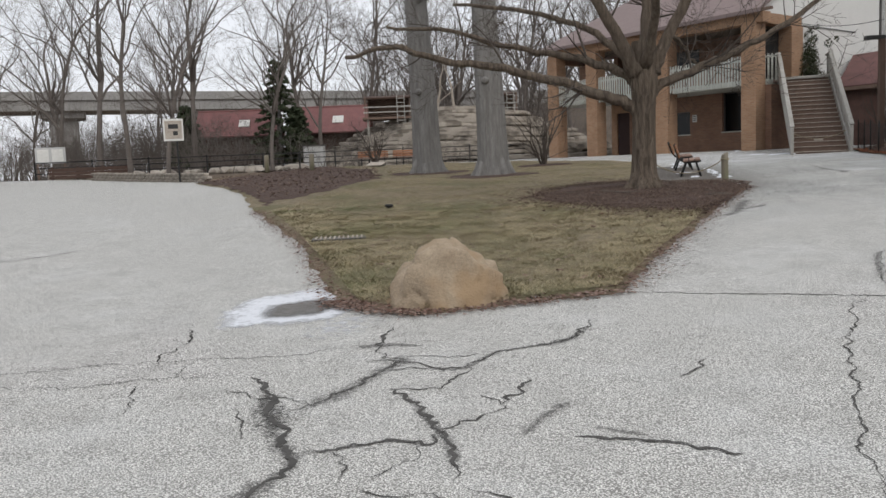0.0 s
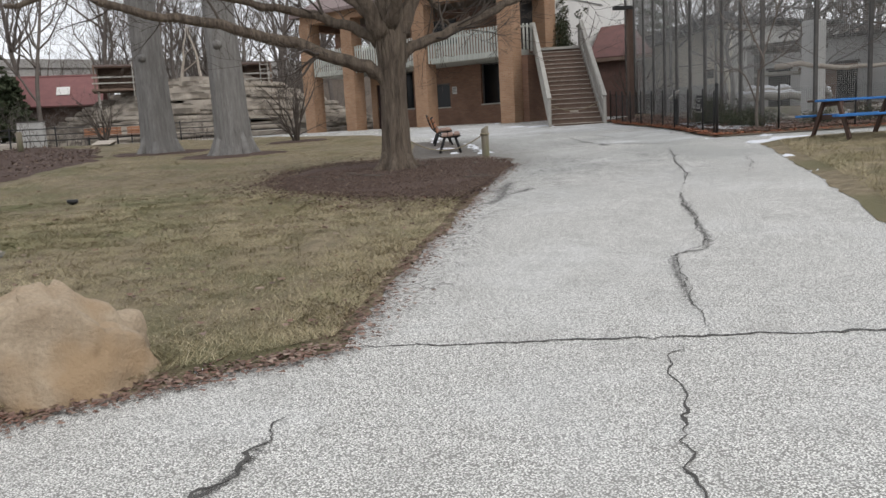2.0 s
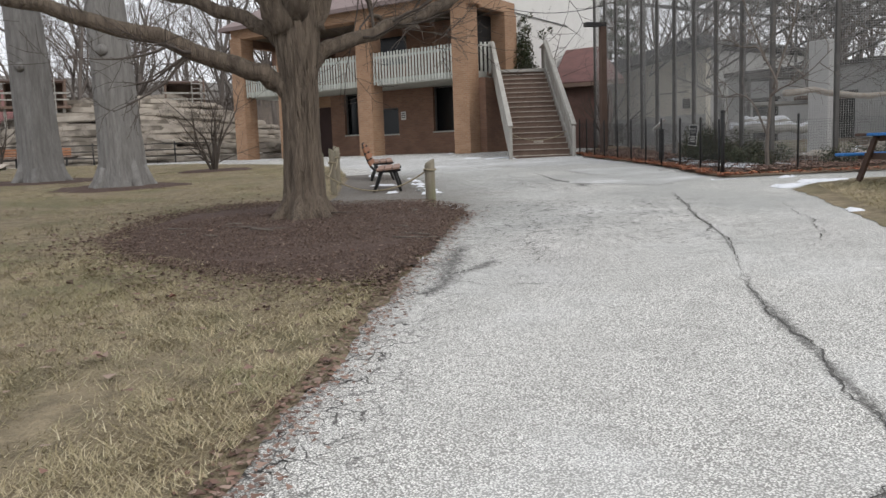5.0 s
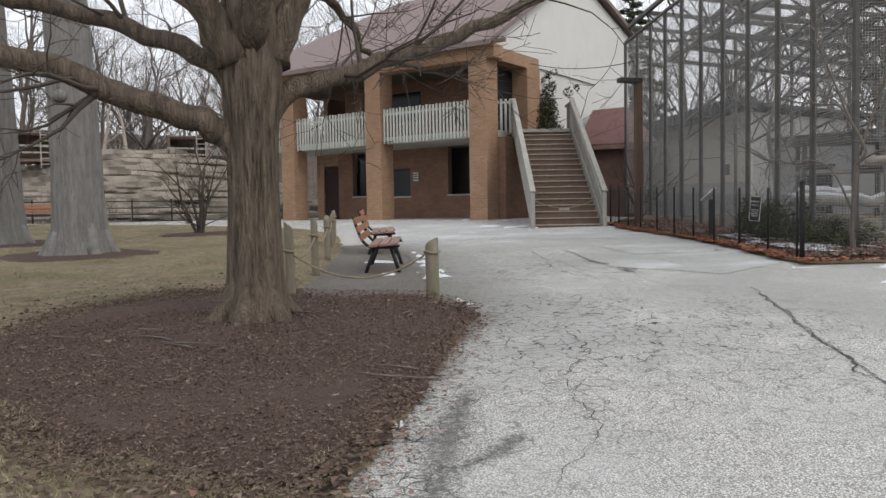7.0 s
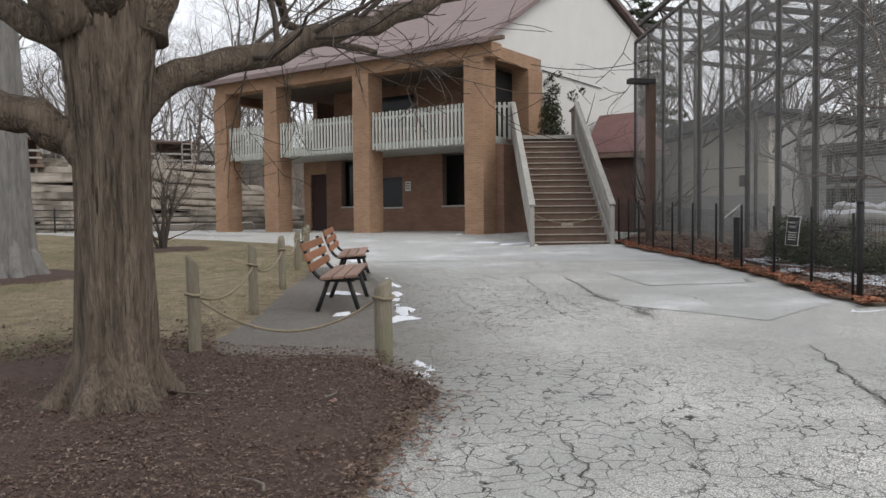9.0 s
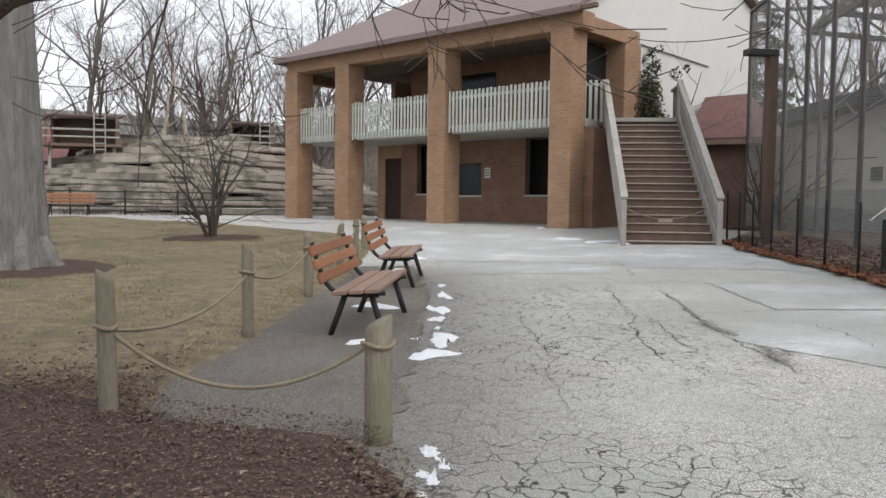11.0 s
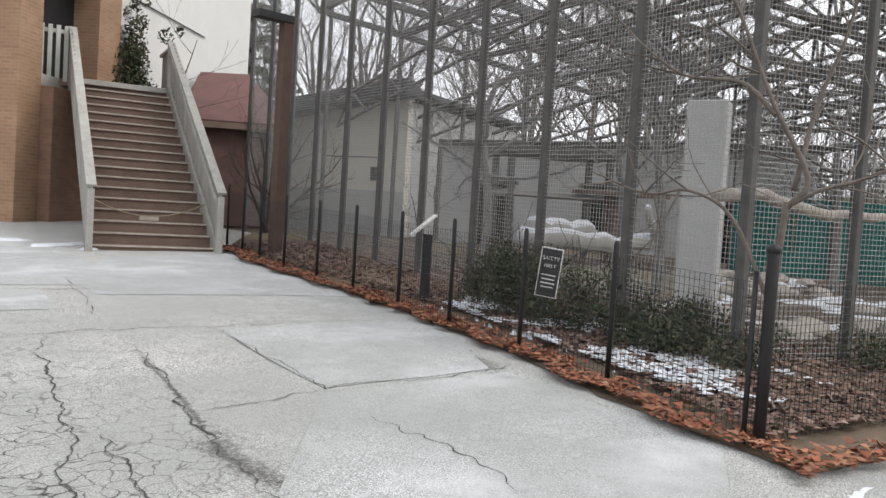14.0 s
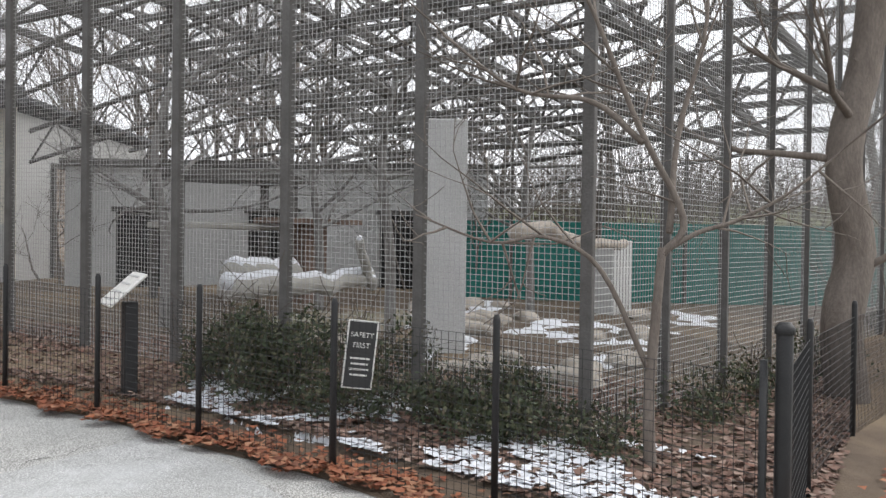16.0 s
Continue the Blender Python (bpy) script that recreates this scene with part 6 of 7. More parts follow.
def leaf_mass(name, blobs, n, size, material, parent, seed, flat=1.0):
    """Many small bent leaves scattered through soft blobs."""
    rng = np.random.default_rng(seed)
    V, F = [], []
    w = np.array([b[3] ** 2 for b in blobs])
    pick = rng.choice(len(blobs), n, p=w / w.sum())
    for q in pick:
        x, y, z, r = blobs[q]
        d = rng.normal(size=3)
        d /= np.linalg.norm(d)
        rr = r * (0.55 + 0.5 * rng.random())
        c = np.array((x, y, z)) + d * rr * np.array((1, 1, flat))
        a = rng.normal(size=3)
        a /= np.linalg.norm(a)
        b = np.cross(a, d + rng.normal(size=3) * 0.5)
        b /= np.linalg.norm(b) + 1e-6
        s = size * rng.uniform(0.6, 1.3)
        i = len(V)
        V.extend((tuple(c - a * s), tuple(c + b * s * 0.45), tuple(c + a * s), tuple(c - b * s * 0.45)))
        F.append((i, i + 1, i + 2, i + 3))
    return tagged(mesh_ob(name, V, F, material, parent), kind="stuff")


def conifer(x, y, h, seed):
    rng = random.Random(seed)
    T = thing("conifer", pose(x, y, zg(x, y) - 0.1), "dark green evergreen conifer with drooping branches", "tree", "conifers")
    tb = Tubes()
    tb.add([Vector((0, 0, 0)), Vector((0, 0, h * 0.5)), Vector((0, 0, h))], [h * 0.022, h * 0.014, 0.02], 8)
    tb.make("trunk", BARK2, T)
    bl, br = [], Tubes()
    for k in range(60):
        z = h * (0.12 + 0.86 * (k / 60))
        a = k * 2.4
        L = (h * 0.30) * (1.02 - z / h) + 0.25
        e = Vector((math.cos(a) * L, math.sin(a) * L, z - L * 0.15))
        br.add([Vector((0, 0, z)), Vector((e.x * 0.5, e.y * 0.5, z + 0.03)), e], [0.05, 0.03, 0.01], 4, cap=False)
        for q in (0.45, 0.7, 0.95):
            bl.append((e.x * q, e.y * q, z - L * 0.15 * q * q, 0.2 + 0.22 * (1.1 - q) * L * 0.5))
    br.make("branch_whorl", TWIG, T)
    leaf_mass("needle_crown", bl, 5200, 0.16, CONIFER, T, seed, 0.5)


conifer(-13.6, 57.5, 8.0, 1)
conifer(-12.4, 58.0, 4.6, 6)
conifer(-20.5, 58, 5.0, 3)
conifer(25.7, 49.3, 12.0, 5)

# ---- layered rock outcrop with huts ----
RO = thing("rock_outcrop", pose(0, 0, 0), "big outcrop of layered pale limestone ledges", "rock outcrop")
rng = random.Random(8)
for k in range(15):
    z = 1.5 + 0.275 * k
    f_ = k / 14
    cx, cy = -0.6 - 0.3 * f_, 60.5
    rx, ry = 8.6 * (1 - f_) ** 0.75 + 2.0, 8.2 * (1 - f_) ** 0.8 + 1.2
    n = 9 if k < 9 else 6
    for j in range(n):
        a = math.pi * (1.02 + 0.96 * (j + 0.5) / n) + rng.uniform(-0.06, 0.06)
        px, py = cx + rx * math.cos(a), cy + ry * math.sin(a)
        w, d, h = rx * math.pi / n * rng.uniform(0.55, 0.8) + 0.5, rng.uniform(1.0, 1.8), rng.uniform(0.22, 0.36)
        out = []
        for q in range(14):
            t = 2 * math.pi * q / 14
            rr = 1 + 0.22 * noise.noise(Vector((q * 0.9, k, j * 3)))
            out.append((w * rr * math.copysign(abs(math.cos(t)) ** 0.6, math.cos(t)), d * rr * math.copysign(abs(math.sin(t)) ** 0.6, math.sin(t))))
        bm = prism(out, 0, h)
        bmesh.ops.bevel(bm, geom=[e for e in bm.edges if abs(e.verts[0].co.z - e.verts[1].co.z) < 0.01], offset=0.07, segments=2, affect="EDGES")
        o = part("ledge", bm, LEDGE, RO)
        o.matrix_basis = pose(px, py, z + rng.uniform(-0.05, 0.05), rng.uniform(-3, 3), rng.uniform(-3, 3), math.degrees(a) + 90 + rng.uniform(-8, 8))
core = prism([(-0.6 + 8.0 * math.cos(t), 60.8 + 7.2 * math.sin(t)) for t in np.linspace(0, 6.283, 19)[:-1]], 1.0, 3.4)
for q in core.verts:
    if q.co.z > 2:
        q.co.x, q.co.y, q.co.z = -0.6 + (q.co.x + 0.6) * 0.45, 60.8 + (q.co.y - 60.8) * 0.45, 5.0
part("core", core, LEDGE, RO)


def hut(x, y, z, w, seed):
    T = thing("wooden_hut", pose(x, y, z, 0, 0, 6), "weathered dark wooden hut on a stilted platform", "hut", "huts on the rocks")
    part("platform", bbox((0, 0, 0), (w * 1.25, 2.4, 0.14)), STEPWOOD, T)
    part("back_wall", bbox((0, 0.7, 0.75), (w, 0.08, 1.4)), STEPWOOD, T)
    for s in (-1, 1):
        part("side_wall", bbox((s * w / 2, 0.2, 0.7), (0.08, 1.0, 1.3)), STEPWOOD, T)
    part("roof", bbox((0, 0.1, 1.5), (w * 1.15, 2.0, 0.1), Matrix.Rotation(radians(8), 4, "X")), BROWNPAINT, T)
    for s in (-1, 1):
        part("stilt", bbox((s * w * 0.5, -0.9, -1.2), (0.14, 0.14, 2.4)), GREYWOOD, T)
        part("post", bbox((s * w * 0.55, -1.05, 0.75), (0.1, 0.1, 1.5)), STEPWOOD, T)
    part("front_rail", bbox((0, -1.1, 0.75), (w * 1.2, 0.08, 0.1)), GREYWOOD, T)
    part("lower_rail", bbox((0, -1.1, 0.4), (w * 1.2, 0.06, 0.08)), GREYWOOD, T)
    ld = part("ladder", bbox((w * 0.2, -1.2, 0.6), (0.06, 0.06, 2.0)), GREYWOOD, T)
    part("ladder_side", bbox((w * 0.2 + 0.5, -1.2, 0.6), (0.06, 0.06, 2.0)), GREYWOOD, ld)
    for k in range(6):
        part("rung", bbox((w * 0.2 + 0.25, -1.2, -0.2 + 0.3 * k), (0.5, 0.05, 0.05)), GREYWOOD, ld)


hut(-5.6, 56.5, 4.9, 2.9, 1)
hut(2.2, 59.0, 5.0, 2.0, 2)
for x, y, z in ((-2.6, 58.5, 5.6), (-1.0, 58.2, 5.6)):
    T = thing("dead_trunk", pose(x, y, z - 1.2), "pale dead tree trunk standing on the rocks", "tree", "dead trunks")
    tb = Tubes()
    sprout(tb, random.Random(int(x * 10)), Vector((0, 0, 0)), Vector((0.15, 0, 1)), 5.0, 0.14, 1, 0.0, (7, 6, 4, 3), (2, 2, 1))
    tb.make("stem", NOSING, T)

# ---- far walkway: snow rim, black rail fence, benches ----
RF = thing("rail_fence", pose(0, 0, 0), "black two-rail metal fence before the rocks", "fence")
pts = [(-24, 43.5), (-18, 44.5), (-12, 46.4), (-8, 47.6), (-4, 48.4), (0, 49.2), (3.4, 49.8)]
for a, b in zip(pts, pts[1:]):
    za, zb = zg(*a), zg(*b)
    for h in (0.35, 0.65, 0.95):
        part("rail", beam((a[0], a[1], za + h), (b[0], b[1], zb + h), 0.05, 0.05, 0), IRON, RF)
    for q in (0.0, 0.5):
        x, y = a[0] + (b[0] - a[0]) * q, a[1] + (b[1] - a[1]) * q
        part("rail_post", bbox((x, y, zg(x, y) + 0.5), (0.07, 0.07, 1.1)), IRON, RF)
tagged(drape("snow_rim", [(-9, 45.2), (-3, 46.2), (1.5, 44.5), (5.2, 40), (5.9, 40.4), (2.3, 45.5), (-2.7, 47.2), (-9, 46.3)], 0.012, CONCRETE, 0.4, 1.0, 0.05, seed=41), "pale salted walkway edge", "pavement", kind="structure")
for x, y in ((-3.6, 46.9), (-5.6, 46.6)):
    copy_thing(BN, pose(x, y, zg(x, y), 0, 0, 186))
for k in range(34):
    rg = random.Random(700 + k)
    x = rg.uniform(-24, -9)
    y = 43.6 + (x + 24) * 0.22 + rg.uniform(0.3, 2.2)
    bm = bmesh.new()
    bmesh.ops.create_icosphere(bm, subdivisions=2, radius=1)
    for q in bm.verts:
        q.co *= 1 + 0.3 * noise.noise(q.co * 1.3 + Vector((k, 3, 0)))
        q.co = Vector((q.co.x * 0.5, q.co.y * 0.36, q.co.z * 0.26))
    o = part("border_stone", bm, LEDGE)
    o.matrix_basis = pose(x, y, zg(x, y) + 0.02, 0, 0, rg.uniform(0, 360)) @ Matrix.Scale(rg.uniform(0.7, 1.5), 4)
    tagged(o, "pale rough stone edging a bed", "stone", "border stones")
# low stacked wall and timber edging at the road's end
LW = thing("low_stone_wall", pose(0, 0, 0), "low dry-stacked stone wall at the road's end", "wall")
for row in range(3):
    for k in range(26):
        rg = random.Random(900 + row * 40 + k)
        f_ = (k + 0.5 * (row % 2)) / 26
        x, y = -19.5 + 8.2 * f_, 41.2 - 6.6 * f_
        o = part("stone", bbox((0, 0, 0), (0.4 * rg.uniform(0.85, 1.05), 0.34, 0.14), None, 0.03), LEDGE, LW)
        o.matrix_basis = pose(x, y, zg(x, y) + 0.05 + 0.14 * row, rg.uniform(-3, 3), rg.uniform(-3, 3), -39 + rg.uniform(-5, 5))
T = thing("timber_barrier", pose(-20.5, 42.6, zg(-20.5, 42.6), 0, 0, -12), "low brown timber board barrier", "fence")
for k in range(3):
    part("board", bbox((0, 0, 0.16 + 0.2 * k), (5.2, 0.06, 0.18)), BROWNPAINT, T)
for k in range(4):
    part("stake", bbox((-2.4 + 1.6 * k, 0.06, 0.35), (0.1, 0.1, 0.75)), BROWNPAINT, T)
T = thing("ramp_board", pose(-4.9, 42.2, zg(-4.9, 42.2) + 0.1, 14, 0, -20), "small sloping wooden board on the bed's edge", "board")
part("plank", bbox((0, 0, 0.1), (0.9, 0.7, 0.05)), NOSING, T)
part("prop", bbox((0, 0.3, -0.02), (0.7, 0.08, 0.22)), GREYWOOD, T)
for x, y, h in ((-7.9, 40.2, 0.9), (-10.4, 41.0, 0.9)):
    T = thing("timber_post", pose(x, y, zg(x, y)), "short weathered timber post", "post", "bed posts")
    tb = Tubes()
    tb.add([Vector((0, 0, -0.1)), Vector((0, 0, h)), Vector((0, 0, h + 0.04))], [0.13, 0.12, 0.08], 10)
    tb.make("shaft", POSTWOOD, T)
T = thing("utility_box", pose(-10.0, 51.5, zg(-10, 51.5)), "grey metal utility box behind the fence", "utility box")
part("cabinet", bbox((0, 0, 0.7), (1.3, 0.7, 1.4), None, 0.02), GREYWALL, T)
part("lid", bbox((0, 0, 1.43), (1.4, 0.8, 0.06)), STEEL, T)

# ---- banner sign on a pole ----
T = thing("banner_sign", pose(-13.1, 35.6, zg(-13.1, 35.6), 0, 0, 20), "square white banner with a dark animal shape on a pole", "sign")
part("pole", bbox((0.12, 0.06, 1.4), (0.07, 0.07, 2.9)), IRON, T)
bn = part("banner", bbox((0, 0, 2.35), (0.86, 0.03, 0.98), None, 0.01), SIGNWHITE, T)
part("picture_ground", bbox((0, -0.018, 2.35), (0.72, 0.006, 0.8), None, 0), NOSING, bn)
part("animal_shape", bbox((0, -0.024, 2.5), (0.42, 0.006, 0.2), None, 0.002), SIGNDARK, bn)
part("animal_shape", bbox((0.08, -0.024, 2.2), (0.2, 0.006, 0.18), None, 0.002), SIGNDARK, bn)
T = thing("notice_board", pose(-23.6, 44.5, zg(-23.6, 44.5), 0, 0, 15), "pale notice board with faded panels", "sign")
part("board", bbox((0, 0, 1.35), (1.6, 0.06, 0.9)), GREYWALL, T)
for s in (-1, 1):
    part("picture", bbox((s * 0.38, -0.035, 1.35), (0.6, 0.01, 0.7), None, 0), SIGNWHITE, T)
    part("leg", bbox((s * 0.7, 0.05, 0.5), (0.08, 0.08, 1.1)), STEPWOOD, T)

# ---- red-roofed houses among the trees ----
for x, y, w, rot in ((-17.6, 61.5, 5.4, 8), (-10.4, 61.5, 5.0, 4)):
    T = thing("red_roofed_house", pose(x, y, zg(x, y) - 0.1, 0, 0, rot), "low dark house with a faded red roof among trees", "house", "red-roofed houses")
    part("wall", bbox((0, 0, 1.4), (w, 4.0, 2.8)), BROWNPAINT, T)
    rf = part("roof", beam((0, -2.7, 2.6), (0, 0.1, 4.7), w + 0.8, 0.12), PINKROOF, T)
    part("roof", beam((0, 2.7, 2.6), (0, -0.1, 4.7), w + 0.8, 0.12), PINKROOF, T)
    part("skylight", bbox((0.5, -1.5, 3.62), (0.8, 0.9, 0.06), Matrix.Rotation(math.atan2(2.1, 2.8), 4, "X")), SIGNWHITE, rf)

# ---- road bridge far behind ----
BG = thing("road_bridge", pose(-50, 97.5, 0, 0, 0, 25), "long pale concrete road bridge on wide piers", "bridge")
part("deck", bbox((0, 0, 10.4), (150, 7, 1.3), None, 0.05), CLOUDBRIDGE, BG)
part("parapet", bbox((0, -3.6, 11.5), (150, 0.3, 1.0)), CLOUDBRIDGE, BG)
for k in range(-4, 5):
    p = part("pier", bbox((k * 16, 0, 4.8), (3.2, 3.6, 10.0), None, 0.05), CLOUDBRIDGE, BG)
    part("pier_cap", bbox((k * 16, 0, 9.4), (5.0, 5.4, 0.9), None, 0.05), CLOUDBRIDGE, p)

# ---- evergreen bush at the stair head, bare vine ----
T = thing("evergreen_bush", pose(15.9, 38.3, 4.6), "dark ragged evergreen at the stair head", "shrub")
bl = [(0.2 * math.sin(k * 2.1), 0.2 * math.cos(k * 1.7), 0.1 + 0.19 * k, 0.5 - 0.028 * k) for k in range(13)] + [(0.75, -0.2, 1.75, 0.2), (1.1, -0.3, 1.9, 0.14), (-0.4, 0, 1.2, 0.25), (0.3, 0, 2.55, 0.15)]
leaf_mass("foliage", bl, 3600, 0.06, EVERGREEN, T, 11)
tb = Tubes()
sprout(tb, random.Random(3), Vector((0, 0, -3.0)), Vector((0, 0, 1)), 5.4, 0.06, 1, 0, (6, 5, 4, 3), (6, 4, 3))
tb.make("stem", TWIG, T)
multistem(17.6, 34.4, 2.8, 6, 36)

# ---- planting inside the low fence ----
def bush(x, y, r, h, n, seed):
    rg = random.Random(seed)
    T = thing("evergreen_shrub", pose(x, y, zg(x, y) + 0.03), "low dark-leaved evergreen shrub inside the fence", "shrub", "evergreen shrubs")
    bl = [(rg.gauss(0, r * 0.45), rg.gauss(0, r * 0.45), h * rg.uniform(0.2, 0.8), r * rg.uniform(0.28, 0.5)) for _ in range(16)]
    leaf_mass("foliage", bl, int(n * 1.0), 0.026, EVERGREEN, T, seed)
    tb = Tubes()
    for k in range(7):
        a = rg.uniform(0, 6.28)
        sprout(tb, rg, Vector((0, 0, 0)), Vector((math.cos(a) * 0.6, math.sin(a) * 0.6, 1)), h * 1.1, 0.012, 2, 0, (4, 4, 3, 3), (3, 4, 4))
    tb.make("stem", TWIG, T)


for k, (x, y, r, h, n) in enumerate([(14.75, 24.35, 0.52, 0.95, 3600), (14.5, 23.6, 0.5, 0.85, 3200), (14.95, 25.0, 0.42, 0.8, 2200), (14.5, 22.7, 0.45, 0.5, 2000), (14.2, 22.0, 0.4, 0.38, 1500), (14.6, 22.2, 0.5, 0.5, 1600), (15.3, 22.4, 0.5, 0.45, 1300), (14.4, 21.4, 0.42, 0.35, 1000), (15.6, 20.7, 0.45, 0.4, 900), (16.6, 20.2, 0.5, 0.5, 900), (15.2, 23.4, 0.45, 0.6, 1200), (18.0, 19.6, 0.6, 0.55, 900)]):
    bush(x, y, r, h, n, 800 + k)


def small_tree():
    rng = random.Random(12)
    T = thing("small_bare_tree", pose(14.05, 21.1, zg(14.05, 21.1)), "small bare tree with crooked low branches before the enclosure", "tree")
    R = Vector((0.30, -0.954, 0))

    def at(l, z, o=0.0):
        return Vector((0.92 * R.x * l + o, 0.92 * R.y * l, z - 1.05))

    lines = [("trunk", [at(0, 1.0), at(-0.03, 1.5), at(0.0, 2.0), at(0.05, 2.6)], 0.055, 0.036), ("limb", [at(0.05, 2.55), at(0.2, 2.8), at(-0.13, 3.4), at(-0.4, 4.0), at(-0.7, 4.7), at(-0.8, 5.6)], 0.034, 0.01), ("limb", [at(0.03, 2.55), at(0.3, 2.7), at(0.62, 2.8), at(1.0, 3.0), at(1.45, 3.35)], 0.026, 0.008), ("limb", [at(-0.02, 1.75), at(-0.4, 2.45), at(-0.8, 2.66), at(-1.2, 2.62), at(-1.75, 2.8)], 0.026, 0.008), ("limb", [at(0.1, 2.7), at(0.15, 3.4, 0.2), at(0.35, 4.2, 0.3), at(0.3, 5.2, 0.4)], 0.03, 0.01), ("limb", [at(-0.1, 3.3), at(-0.5, 3.6, 0.2), at(-1.1, 3.7, 0.3), at(-1.7, 4.1, 0.4)], 0.03, 0.01)]
    for nm, pts, r0, r1 in lines:
        tb = Tubes()
        c = curve(pts, 5)
        n = len(c) - 1
        tb.add(c, [0.8 * (r0 + (r1 - r0) * i / n) for i in range(n + 1)], 8, lump=0.04)
        if nm == "limb":
            for k in range(9):
                i = rng.randint(n // 4, n - 1)
                ax = (c[i + 1] - c[i]).normalized()
                sprout(tb, rng, c[i], ax * 0.6 + Vector((rng.gauss(0, 0.7), rng.gauss(0, 0.7), rng.gauss(0.3, 0.6))), rng.uniform(0.5, 1.3), 0.012, 2, 0, (5, 4, 3, 3), (3, 4, 3))
        tb.make(nm, PALEBARK, T)
    rng = random.Random(14)
    T = thing("bare_tree", pose(17.3, 19.35, zg(17.3, 19.35)), "pale crooked bare tree inside the low fence", "tree")
    tb = Tubes()
    c = curve([(0, 0, -0.1), (-0.05, 0.1, 0.8), (0.1, -0.05, 1.5), (0.0, 0.1, 2.4), (0.15, -0.1, 3.4), (0.1, -0.2, 4.6), (0.2, -0.3, 6.0)], 5)
    tb.add(c, [0.21 - 0.08 * i / (len(c) - 1) for i in range(len(c))], 14, lump=0.05)
    tb.make("trunk", PALEBARK, T)
    for z, d, L in ((1.3, (-0.2, -0.9, 0.5), 1.8), (2.4, (-0.3, 0.9, 0.2), 2.6), (3.0, (0.2, 0.9, 0.5), 2.4), (3.4, (0, -0.9, 0.6), 2.2), (4.4, (-0.5, 0.6, 0.6), 2.4), (5.2, (0.3, -0.3, 1), 2.5), (2.8, (-0.8, 0.4, 0.3), 2.0)):
        tb = Tubes()
        sprout(tb, rng, Vector((0.05, 0, z)), Vector(d), L, 0.045, 0, 0, (7, 5, 4, 3), (6, 5, 4))
        tb.make("limb", PALEBARK, T)


small_tree()


# ---- loose leaves, chips and grass ----
def scatter(name, pts, size, material, label, seed, tilt=0.5, aspect=0.55, lift=0.01, bend=0.25):
    """Small bent leaves or chips lying on the ground at pts."""
    rng = np.random.default_rng(seed)
    V, F = [], []
    for x, y, z in pts:
        a = rng.uniform(0, 6.283)
        s = size * rng.uniform(0.5, 1.4)
        ux, uy, uz = math.cos(a), math.sin(a), rng.normal() * tilt
        vx, vy, vz = -math.sin(a) * aspect, math.cos(a) * aspect, rng.normal() * tilt * 0.6
        i = len(V)
        for p, q, b in ((-1, -1, 0), (1, -1, 0), (1, 1, bend), (-1, 1, bend)):
            V.append((x + s * (p * ux + q * vx) * 0.5, y + s * (p * uy + q * vy) * 0.5, z + lift + abs(s * (p * uz + q * vz) * 0.5) + b * s * 0.3))
        F.append((i, i + 1, i + 2, i + 3))
    tagged(mesh_ob(name, V, F, material), label, "ground litter", kind="stuff")


def inpoly(poly, n, seed, off):
    rng = np.random.default_rng(seed)
    xs, ys = [p[0] for p in poly], [p[1] for p in poly]
    out = []
    while len(out) < n:
        x, y = rng.uniform(min(xs), max(xs)), rng.uniform(min(ys), max(ys))
        if inside(x, y, poly):
            out.append((x, y, zg(x, y) + off))
    return out


scatter("mulch_chips", inpoly([(1.4, 17.4), (2.0, 15.6), (2.85, 14.2), (4.0, 13.3), (4.65, 14.25), (5.5, 15.95), (6.35, 17.8), (6.15, 19.1), (4.9, 19.75), (4.4, 20.5), (3.2, 20.7), (2.0, 19.5)], 52000, 1, 0.10), 0.02, CHIP, "dark shredded bark chips", 1, 0.6, 0.35)
rim = []
_q = np.random.default_rng(8)
for k in range(9000):
    i = _q.integers(0, len(OAKBED))
    t = _q.random()
    (x0, y0), (x1, y1) = OAKBED[i], OAKBED[(i + 1) % len(OAKBED)]
    x, y = x0 + (x1 - x0) * t, y0 + (y1 - y0) * t
    d = _q.exponential(0.32) - 0.1
    x, y = x + (x - 3.9) * d * 0.55, y + (y - 17.2) * d * 0.55
    if inside(x, y, LAWN):
        rim.append((x, y, zg(x, y) + 0.065))
scatter("mulch_chips", rim, 0.04, CHIP, "bark chips strewn on the lawn round the mulch", 11, 0.5, 0.4)
scatter("dry_bits", inpoly(OAKBED, 260, 12, 0.125), 0.035, DULL, "pale dry bits on the mulch", 12, 0.4, 0.15)
rim = []
for k in range(5200):
    y = 20.7 + 4.9 * _q.random()
    x = 12.62 + 0.3 * (y - 20.4) + 0.15 + 1.5 * _q.random() ** 1.4
    if noise.noise(Vector((x * 1.6, y * 1.6, 4))) + 0.5 * noise.noise(Vector((x * 5, y * 5, 1))) > 0.02:
        rim.append((x, y, zg(x, y) + 0.085))
scatter("snow_crumbs", rim, 0.05, SNOW, "crumbs of old snow among the leaves", 13, 0.25, 0.8, 0.02)
scatter("mulch_chips", inpoly(LEFTBED, 2500, 2, 0.12), 0.08, CHIP, "dark bark chips on the bare bed", 2, 0.6, 0.4)
edge = []
_q = np.random.default_rng(5)
FE = [(12.15, 19.95), (12.62, 21.6), (13.12, 23), (13.45, 24.25), (13.68, 25.3), (13.88, 26.3), (14.12, 28), (14.35, 29.6), (14.8, 31.4)]
